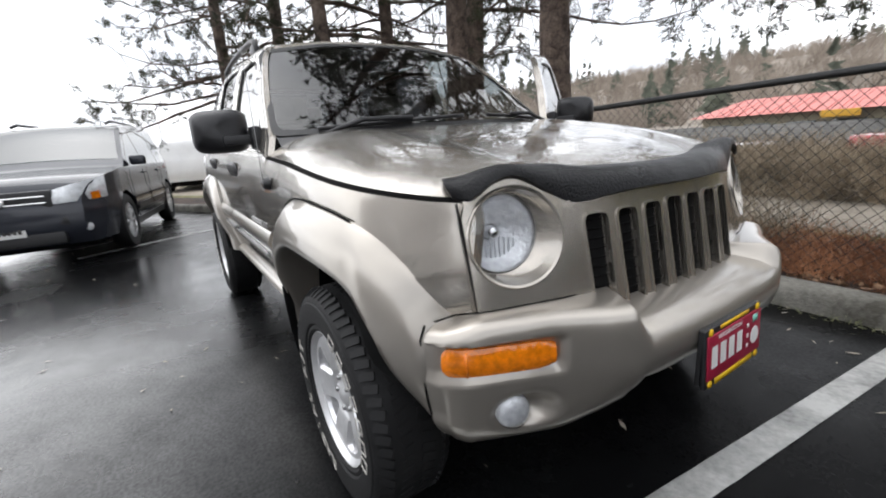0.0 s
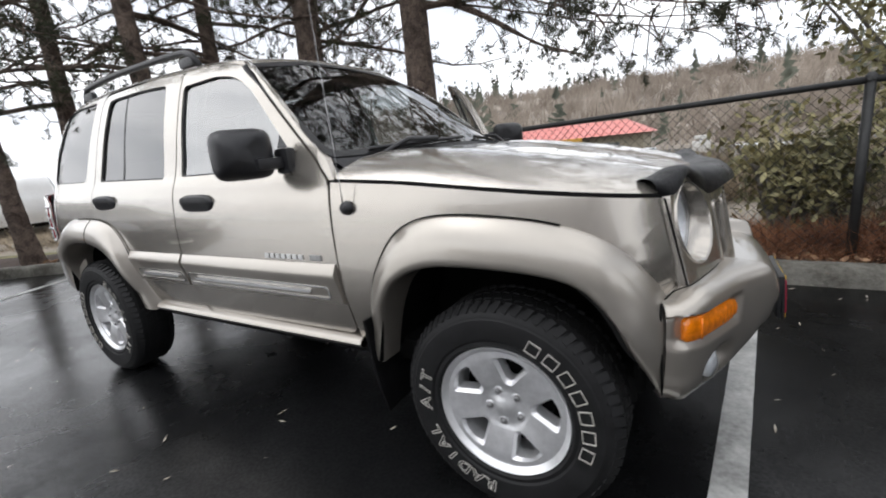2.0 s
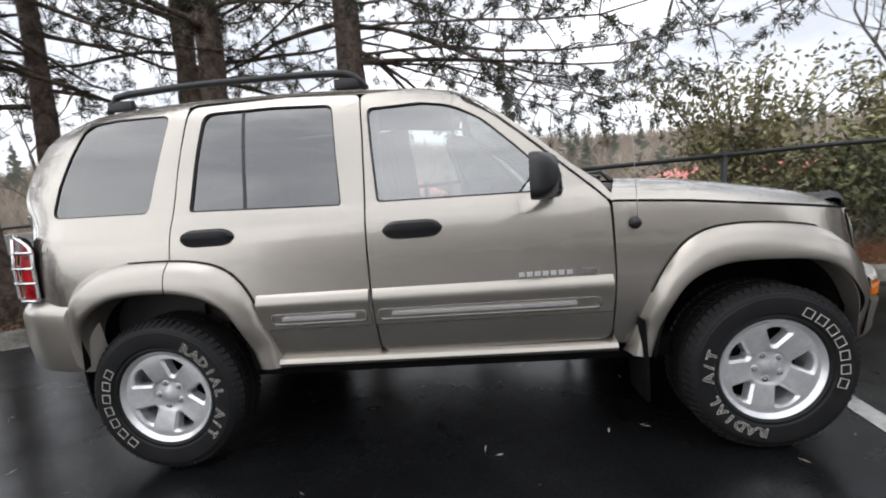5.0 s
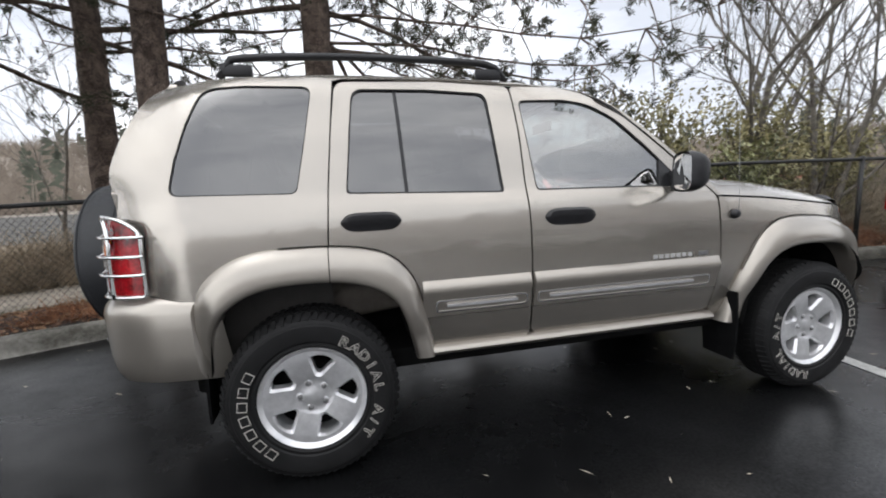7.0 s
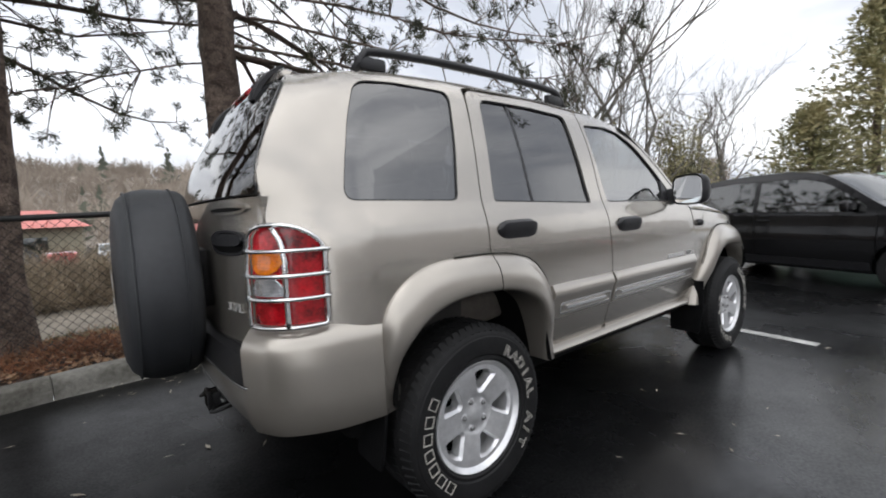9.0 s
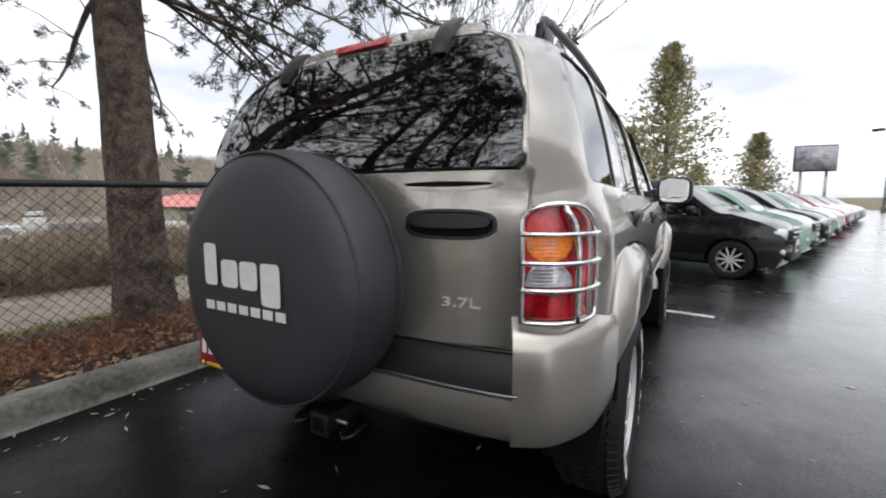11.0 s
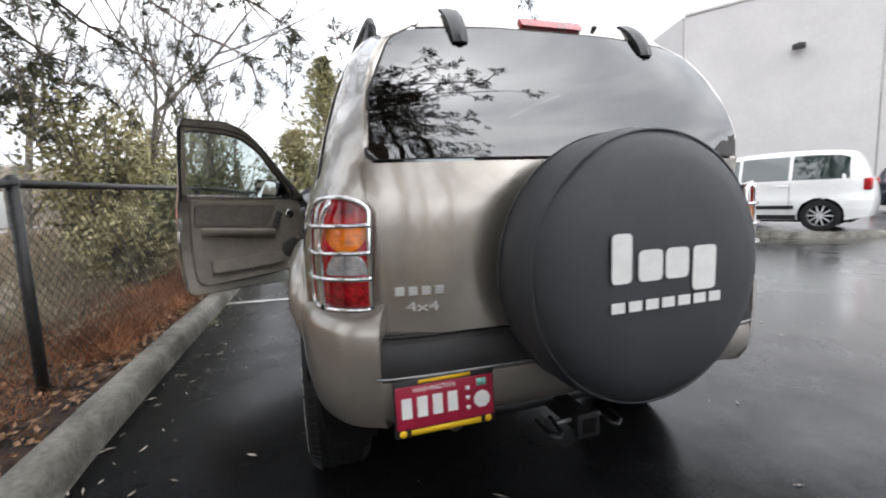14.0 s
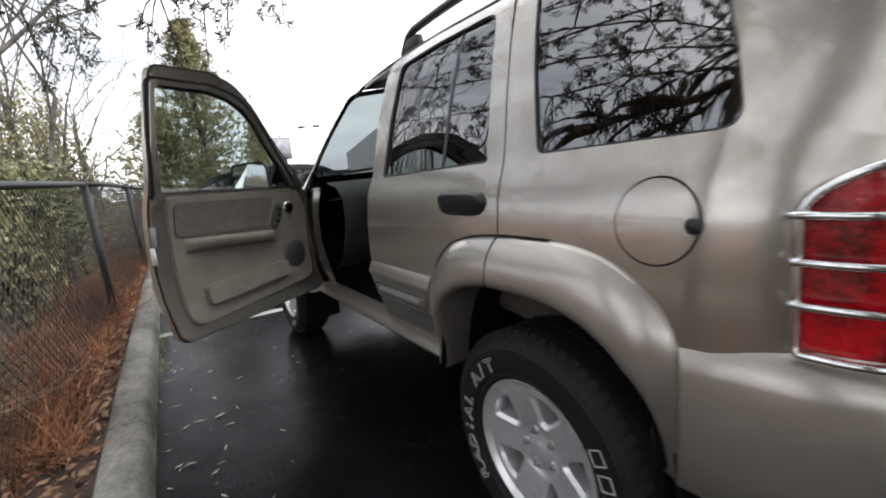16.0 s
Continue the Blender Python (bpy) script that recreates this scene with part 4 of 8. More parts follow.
def side_mirror(door, s):
    """Black mirror housing on an arm, with its glass facing back."""
    rows = []
    cx, cy, cz = 0.42, s * 0.945, 1.225
    for k in range(11):
        u = k / 10
        d = 0.045 - 0.09 * u
        r = (0.30 + 0.70 * math.sqrt(max(0, 1 - (1 - min(1, u * 1.25)) ** 2))) if u < 0.8 else 1.0
        ring = []
        for j in range(28):
            a = 2 * math.pi * j / 28
            ca, sa = math.cos(a), math.sin(a)
            e = 2 / 4.5
            ring.append((cx + d + 0.02 * ca * s, cy + 0.108 * r * math.copysign(abs(ca) ** e, ca), cz + 0.092 * r * math.copysign(abs(sa) ** e, sa)))
        rows.append(ring)
    bm = skin(rows, close_rows=True)
    bm.verts.ensure_lookup_table()
    bm.faces.new([bm.verts[k] for k in range(28)])
    bmesh.ops.recalc_face_normals(bm, faces=bm.faces[:])
    turn = Matrix.Translation((cx, cy, cz)) @ Matrix.Rotation(radians(32 * s), 4, "Z") @ Matrix.Translation((-cx, -cy, -cz))
    moved(bm, turn)
    part("mirror_housing", bm, BLACK, door, "black door mirror housing", angle=50)
    ring = [(cx - 0.041 + 0.02 * math.cos(2 * math.pi * j / 28) * s, cy + 0.098 * math.copysign(abs(math.cos(2 * math.pi * j / 28)) ** 0.45, math.cos(2 * math.pi * j / 28)), cz + 0.083 * math.copysign(abs(math.sin(2 * math.pi * j / 28)) ** 0.45, math.sin(2 * math.pi * j / 28))) for j in range(28)]
    g = bmesh.new()
    g.faces.new([g.verts.new(p) for p in ring])
    part("mirror_glass", moved(g, turn), MIRROR, door, "silvered mirror glass", smooth=False)
    arm = merge(block((0.055, 0.14, 0.045), (0.455, s * 0.865, 1.185), 0.015), block((0.075, 0.05, 0.10), (0.468, s * 0.80, 1.19), 0.018))
    part("mirror_arm", arm, BLACK, door, "black mirror arm", angle=50)
    sail = rounded([(0.375, 1.155, 0.01), (0.525, 1.152, 0.02), (0.40, 1.30, 0.02)], 0.01)
    part("mirror_sail", panel(sail, side_func(s, -0.003), (), 0.06, 0.015, (0, -s, 0), flip=s > 0), BLACK, door, "black mirror base")


def suv_side_body(suv, s):
    sf = side_func(s)
    inward = (0, -s, 0)
    arch_f = between(F_OUT, F_IN, 0.45)
    fender = [(x, HOOD_LINE(x)) for x in (0.703, 0.8, 1.0, 1.2, 1.4, 1.6, 1.7, 1.768)] + [(1.776, 0.94), (1.784, 0.86), (1.792, 0.76), (1.79, 0.66)]
    fender += [p for p in reversed(smooth_line(arch_f[:13], 3))][1:]
    fender += [(0.80, 0.47), (0.704, 0.48), (0.708, 0.80), (0.7035, 1.05)]
    part("fender", panel(fender, sf, (), 0.045, 0.025, inward, flip=s > 0), PAINT, suv, "champagne front fender")
    arch_r = between(R_OUT, R_IN, 0.45)
    top = [(x, ROOF_Z(x) - 0.045) for x in (0.07, 0.0, -0.2, -0.4, -0.7, -1.0, -1.3, -1.5, -1.65, -1.74)]
    rear = [(REAR_X(z) + corner(z), z) for z in (1.66, 1.6, 1.5, 1.4, 1.3, 1.23, 1.15, 1.05, 0.95, 0.85, 0.78)]
    uni = [(0.722, 1.106), (0.668, 1.182), (0.55, 1.275), (0.42, 1.395), (0.28, 1.515), (0.16, 1.602)] + top + rear + [(-1.73, 0.78)]
    uni += [p for p in reversed(smooth_line(arch_r[8:13], 3))] + [(-1.222, 0.905), (-1.222, 1.0), (-1.209, 1.20), (-1.184, 1.45), (-1.160, 1.672), (-1.12, 1.682)]
    uni += [(-0.70, 1.689), (-0.25, 1.676), (-0.10, 1.679), (0.055, 1.650), (0.195, 1.570), (0.405, 1.383), (0.625, 1.180), (0.698, 1.106)]
    win = rounded([(-1.328, 1.192, 0.03), (-1.800, 1.200, 0.045), (-1.772, 1.34, 0), (-1.732, 1.48, 0), (-1.672, 1.630, 0.06), (-1.50, 1.644, 0), (-1.245, 1.642, 0.045), (-1.283, 1.42, 0)], 0.03)
    part("quarter_panel", panel(uni, sf, [win], 0.05, 0.025, inward, flip=s > 0), PAINT, suv, "champagne rear quarter panel")
    cx, cz = -1.52, 1.42
    part("quarter_window", panel([(cx + (p[0] - cx) * 0.99, cz + (p[1] - cz) * 0.99) for p in win], side_func(s, -0.008), (), 0.06, 0.0, inward, flip=s > 0), GLASS_DARK, suv, "dark tinted quarter window")
    part("window_seal", panel([(cx + (p[0] - cx) * 0.999, cz + (p[1] - cz) * 0.999) for p in win], side_func(s, -0.003), [[(cx + (p[0] - cx) * 0.982, cz + (p[1] - cz) * 0.98) for p in win]], 0.2, 0.01, inward, flip=s > 0), CLADDING, suv, "black rubber window seal")
    # pillars and sill behind the door gaps
    for pts in ([(-0.40, 0.48), (-0.26, 0.48), (-0.26, 1.15), (-0.29, 1.66), (-0.42, 1.66), (-0.40, 1.15)], [(-1.27, 0.9), (-1.16, 0.9), (-1.15, 1.2), (-1.11, 1.66), (-1.21, 1.67), (-1.25, 1.2)], [(0.64, 0.46), (0.78, 0.46), (0.78, 1.12), (0.64, 1.14)]):
        # shut side dark as if unlit, open side in body paint
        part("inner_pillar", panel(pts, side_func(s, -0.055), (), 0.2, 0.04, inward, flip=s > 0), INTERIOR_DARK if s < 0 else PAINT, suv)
    rows = []
    for k in range(16):
        x = 0.72 - 1.52 * k / 15
        rows.append([(x, s * y, z) for y, z in ((0.70, 0.50), (0.785, 0.492), (0.806, 0.480), (0.812, 0.466), (0.802, 0.450), (0.77, 0.437), (0.70, 0.425))])
    bm = skin(rows)
    bmesh.ops.recalc_face_normals(bm, faces=bm.faces[:])
    part("sill", bm, FLARE, suv, "painted side sill", angle=50)
    flare(s, F_OUT, F_IN, "wheel_arch_flare", suv)
    flare(s, R_OUT, R_IN, "wheel_arch_flare", suv)
    # seam across the rear flare
    seam = []
    for t, out in ((0.02, 0.010), (0.18, 0.031), (0.36, 0.047), (0.58, 0.057), (0.80, 0.061), (0.93, 0.061), (1.0, 0.053)):
        z = 0.980 - 0.138 * t
        seam.append((-1.222, s * (half_width(-1.222, z) + out - 0.001), z))
    part("panel_gap", tube(seam, 0.0022, 5), SHADOWBLACK, suv, "dark gap")
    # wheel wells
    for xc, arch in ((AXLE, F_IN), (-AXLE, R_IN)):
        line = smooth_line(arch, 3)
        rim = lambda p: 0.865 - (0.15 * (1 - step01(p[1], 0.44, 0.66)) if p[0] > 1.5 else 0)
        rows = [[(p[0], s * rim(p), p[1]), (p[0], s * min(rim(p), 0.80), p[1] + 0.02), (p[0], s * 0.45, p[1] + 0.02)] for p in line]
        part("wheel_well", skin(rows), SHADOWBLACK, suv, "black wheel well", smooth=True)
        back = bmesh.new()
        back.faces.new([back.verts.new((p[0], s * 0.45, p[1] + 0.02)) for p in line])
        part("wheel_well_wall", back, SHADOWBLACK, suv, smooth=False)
    # dark blocks added beside the tyres to keep the wells in shade
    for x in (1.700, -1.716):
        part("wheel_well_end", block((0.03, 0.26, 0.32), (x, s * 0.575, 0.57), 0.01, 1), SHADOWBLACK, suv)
    # mud flaps
    for x0, tilt in ((0.80, 0.03), (-1.716, -0.02)):
        rows = []
        for k in range(7):
            z = 0.60 - 0.38 * k / 6 if x0 > 0 else 0.66 - 0.38 * k / 6
            wid = (0.225 if x0 > 0 else 0.196) - 0.035 * (k / 6) ** 3
            rows.append([(x0 + tilt * k / 6 + dx, s * y, z) for dx, y in ((0, 0.64), (-0.004, 0.76), (0, 0.64 + wid), (0.012, 0.64 + wid), (0.008, 0.76), (0.012, 0.64))])
        bm = skin(rows, close_rows=True)
        caps(bm, rows[0], rows[-1])
        part("mud_flap", bm, FLAP, suv, "black rubber mud flap", angle=40)
    # roof rail
    y0 = 0.555
    pts = []
    for k in range(25):
        u = k / 24
        x = -0.33 - 1.29 * u
        e = min(1.0, u / 0.07, (1 - u) / 0.05)
        pts.append((x, s * (y0 + 0.008 * math.sin(math.pi * u)), ROOF_Z(x) - 0.035 + 0.075 * math.sin(0.5 * math.pi * e)))
    part("roof_rail", moved(tube(pts, 0.017, 10), Matrix.Identity(4)), BLACK, suv, "black roof rail")
    for x in (-0.42, -1.55):
        part("rail_foot", block((0.13, 0.034, 0.05), (x, s * y0, ROOF_Z(x) - 0.008), 0.014), BLACK, suv, "black rail foot", angle=50)
    # tail lamp round the corner
    path = smooth_line([(-2.046, 0.672), (-2.041, 0.704), (-2.022, 0.739), (-1.990, 0.769), (-1.945, 0.785), (-1.890, 0.789)], 4)

    def lamp_at(u, z, off):
        f = u * (len(path) - 1)
        i = min(int(f), len(path) - 2)
        p = Vector(path[i]).lerp(Vector(path[i + 1]), f - i)
        d = (Vector(path[i + 1]) - Vector(path[i])).normalized()
        nrm = Vector((-d.y, d.x))
        if nrm.x > 0:
            nrm = -nrm
        lean = 0.10 * max(0, z - 1.0)
        return Vector((p.x + nrm.x * off + lean, s * (p.y + abs(nrm.y) * off - lean * 0.8), z))

    def top_z(u):
        return 0.985 + 0.145 * math.sqrt(max(0.0, 1 - abs((u - 0.45) / 0.58) ** 2.4))

    def band(name, z0, z1, mat, off, u0=0.02, u1=0.97, parent=None, label=""):
        rows = []
        for k in range(19):
            u = u0 + (u1 - u0) * k / 18
            hi = min(z1, top_z(u))
            lo = min(max(z0, 0.838), hi - 0.001)
            rows.append([lamp_at(u, lo + (hi - lo) * t, off) for t in (0, 0.25, 0.5, 0.75, 1)])
        bm = skin(rows)
        bmesh.ops.recalc_face_normals(bm, faces=bm.faces[:])
        return part(name, bm, mat, parent or suv, label)

    base = band("tail_lamp_base", 0.826, 1.2, CLADDING, 0.004, 0.0, 1.0, None, "black tail lamp surround")
    band("red_lens", 0.838, 1.2, REDLENS, 0.016, parent=base, label="red tail lamp lens")
    # amber bowl and clear dome set into the red lens
    for name, mat, sign, zc, lab in (("amber_lens", AMBERLENS, -1, 1.050, "amber turn lens"), ("reverse_lens", CLEARLENS, 1, 0.924, "clear reversing lens")):
        rows = []
        for k in range(19):
            u = 0.05 + 0.54 * k / 18
            h = 0.062 * math.sqrt(max(0.0, 1 - ((u - 0.32) / 0.272) ** 2)) + 0.001
            rows.append([lamp_at(u, zc + sign * h * t, 0.0195 + 0.0012 * (j % 2)) for j, t in enumerate(np.linspace(0, 1, 11))])
        bm = skin(rows)
        bmesh.ops.recalc_face_normals(bm, faces=bm.faces[:])
        lens = part(name, bm, mat, base, lab)
        for k in range(1, 6):
            z = zc + sign * 0.0095 * k
            half = 0.262 * math.sqrt(max(0.0, 1 - (0.0095 * k / 0.062) ** 2))
            part("lens_rib", tube([lamp_at(0.32 + half * q, z, 0.0205) for q in np.linspace(-0.94, 0.94, 11)], 0.0016, 4), mat, lens)
    outline = [lamp_at(0.0, 0.83 + 0.16 * t, 0.03) for t in np.linspace(0, 1, 8)] + [lamp_at(u, top_z(u) + 0.004, 0.03) for u in np.linspace(0.02, 0.98, 20)] + [lamp_at(1.0, 0.99 - 0.15 * t, 0.03) for t in np.linspace(0, 1, 8)]
    outline += [lamp_at(u, 0.832, 0.03) for u in np.linspace(0.96, 0.02, 14)]
    guard = part("lamp_guard", tube(outline + [outline[0], outline[1]], 0.0075, 8, cap=False), CHROME, suv, "chrome tail lamp guard")
    part("guard_post", tube([lamp_at(0.60 - 0.14 * max(0, (z - 1.03) / 0.1) ** 2, z, 0.034) for z in np.linspace(0.832, 1.126, 16)], 0.0085, 8), CHROME, guard)
    for z in (0.917, 0.986, 1.058):
        part("guard_bar", tube([lamp_at(u, z, 0.038) for u in np.linspace(-0.02, 1.04, 18)], 0.0068, 8), CHROME, guard)


def suv_top(suv):
    # hood, with steep sides that end at a dark seam
    cols = [-1, -0.995, -0.985, -0.97, -0.95, -0.92, -0.88, -0.83, -0.76, -0.70, -0.64, -0.58, -0.52, -0.45, -0.36, -0.25, -0.12]
    cols = cols + [0] + [-r for r in reversed(cols)]
    back_x = curve1([(0, 0.845), (0.33, 0.835), (0.65, 0.80), (0.90, 0.735), (1, 0.70)])
    front_x = curve1([(0, 1.865), (0.47, 1.845), (0.72, 1.805), (0.86, 1.778), (1, 1.752)])
    rows = []
    for k in range(29):
        u = k / 28
        row = []
        for r in cols:
            x = back_x(abs(r)) + (front_x(abs(r)) - back_x(abs(r))) * u
            e = half_width(x, HOOD_LINE(x)) - 0.014
            row.append(hood_func(x, r * e))
        row = [row[0] - Vector((0, -0.012, 0.004))] + row + [row[-1] - Vector((0, 0.012, 0.004))]
        rows.append(row)
    bm = skin(rows)
    bmesh.ops.recalc_face_normals(bm, faces=bm.faces[:])
    part("hood", bm, HOODPAINT, suv, "champagne hood wet with drops", angle=40)
    for s in (-1, 1):
        part("hood_seal", tube([(x, s * (half_width(x, HOOD_LINE(x)) - 0.016), HOOD_LINE(x) + 0.002) for x in np.linspace(0.69, 1.76, 26)], 0.009, 6), SHADOWBLACK, suv, "dark hood seam")
    roof = []
    xs = (0.07, 0.0, -0.2, -0.4, -0.7, -1.0, -1.3, -1.5, -1.65, -1.74)
    roof = [(x, half_width(x, ROOF_Z(x) - 0.045) - 0.001) for x in xs]
    back = [(REAR_X(ROOF_Z(-1.8)) + 0.03, 0.40), (REAR_X(ROOF_Z(-1.8)) + 0.012, 0.0), (REAR_X(ROOF_Z(-1.8)) + 0.03, -0.40)]
    fr = [(0.085, -0.45), (0.115, -0.2), (0.12, 0.0), (0.115, 0.2), (0.085, 0.45)]
    part("roof", panel(roof + back + [(x, -y) for x, y in reversed(roof)] + fr, roof_func, (), 0.06, 0.02, (0, 0, -1), flip=True), PAINT, suv, "champagne roof")
    # windscreen with black border
    out = rounded([(-0.778, 1.185, 0.04), (0.778, 1.185, 0.04), (0.715, 1.42, 0), (0.652, 1.62, 0.05), (0.3, 1.672, 0), (0, 1.679, 0), (-0.3, 1.672, 0), (-0.652, 1.62, 0.05), (-0.715, 1.42, 0)], 0.04)
    inn = rounded([(-0.745, 1.208, 0.04), (0.745, 1.208, 0.04), (0.692, 1.42, 0), (0.63, 1.602, 0.05), (0.3, 1.652, 0), (0, 1.659, 0), (-0.3, 1.652, 0), (-0.63, 1.602, 0.05), (-0.692, 1.42, 0)], 0.04)
    part("windscreen", panel(out, screen_func(0.0), (), 0.06, 0.0, (-1, 0, 0)), GLASS_SCREEN, suv, "windscreen glass")
    part("windscreen_border", panel(out, screen_func(0.003), [inn], 0.08, 0.012, (-1, 0, 0)), CLADDING, suv, "black windscreen border")
    # cowl and wipers
    rows = []
    for k in range(21):
        y = -0.76 + 1.52 * k / 20
        b = 0.11 * (abs(y) / 0.70) ** 2.2
        zh = hood_func(0.80, y).z
        rows.append([(0.79 - b, y, 1.190), (0.80 - b, y, 1.180), (0.85 - b * 0.8, y, min(1.175, zh - 0.012)), (0.88 - b * 0.6, y, 1.12)])
    part("cowl", skin(rows), BLACK, suv, "black cowl grille")
    for y0, y1 in ((-0.30, 0.42), (0.28, 0.68)):
        pts = []
        for k in range(13):
            u = k / 12
            y = y0 + (y1 - y0) * (1 - u) if y0 > 0 else y0 + (y1 - y0) * u
            z = 1.205 + 0.028 * u
            p = screen_func(0.022)(max(-0.70, min(0.70, y - 0.30 * (y0 < 0))), z)
            pts.append(p)
        wiper = part("wiper", tube(pts, 0.009, 6), BLACK, suv, "black wiper blade")
        part("wiper_arm", tube([pts[0] + Vector((0.06, 0.02, -0.02)), pts[3] + Vector((0.03, 0, 0.02)), pts[7] + Vector((0.012, 0, 0.012))], 0.010, 6), BLACK, wiper)
    # aerial on the passenger-side fender
    s = -1
    b = Vector((0.785, s * (half_width(0.785, 1.008) + 0.004), 1.008))
    base = part("aerial_base", lathe([(0.0, 0.026), (0.012, 0.026), (0.02, 0.018), (0.026, 0.0)], (0, s, 0), b, 20), BLACK, suv, "round black aerial base")
    part("aerial_mast", tube([b + Vector((0, s * 0.018, 0)), b + Vector((0.002, s * 0.022, 0.06)), b + Vector((-0.03, s * 0.01, 0.78))], [0.0035, 0.0014, 0.0008], 6), STEEL, base, "thin steel aerial")
    # dark hood deflector, arched over the headlamps and wrapped round the corners
    low = [(1.938, 0.0, 0.976), (1.934, 0.10, 0.977), (1.920, 0.20, 0.977), (1.890, 0.31, 0.967), (1.852, 0.395, 0.955), (1.832, 0.455, 0.985), (1.806, 0.53, 1.030), (1.794, 0.59, 1.026), (1.782, 0.632, 1.000), (1.765, 0.655, 0.985), (1.735, 0.672, 0.990)]
    up = [(1.805, 0.0), (1.802, 0.10), (1.795, 0.20), (1.775, 0.31), (1.755, 0.395), (1.742, 0.455), (1.720, 0.53), (1.708, 0.575), (1.698, 0.605), (1.688, 0.63), (1.675, 0.655)]
    up = [(x, y, hood_func(x, y).z + 0.003) for x, y in up]
    low = [(x, y * 0.952, z) for x, y, z in low]
    up = [(x, y * 0.952, z) for x, y, z in up]
    low = smooth_line([(x, -y, z) for x, y, z in reversed(low[1:])] + low, 5)
    up = smooth_line([(x, -y, z) for x, y, z in reversed(up[1:])] + up, 5)
    rows = []
    for a, b in zip(up, low):
        a, b = Vector(a), Vector(b)
        side = b.y / 0.67
        out = Vector((1 - 0.5 * abs(side) ** 3, 0.8 * side**3, 0.55)).normalized()
        row = []
        for t in (0, 0.08, 0.2, 0.35, 0.5, 0.65, 0.8, 0.92, 1.0):
            row.append(a.lerp(b, t) + out * ((0.040 - 0.010 * abs(side) ** 2) * math.sin(math.pi * t ** 0.8) + (0.010 if t > 0 else -0.004)))
        row += [b - out * 0.002, a.lerp(b, 0.6) + out * 0.012]
        rows.append(row)
    bm = skin(rows)
    bmesh.ops.recalc_face_normals(bm, faces=bm.faces[:])
    part("hood_deflector", bm, SMOKED, suv, "smoked dark hood deflector", angle=60)


NOSE = curve1([(0, 1.916), (0.15, 1.912), (0.26, 1.900), (0.342, 1.880), (0.40, 1.863), (0.532, 1.819), (0.62, 1.792), (0.66, 1.775)])


def nose_x(y, z):
    return NOSE(abs(y)) + (0.18 + 0.065 * step01(abs(y), 0.35, 0.5)) * (0.91 - z)


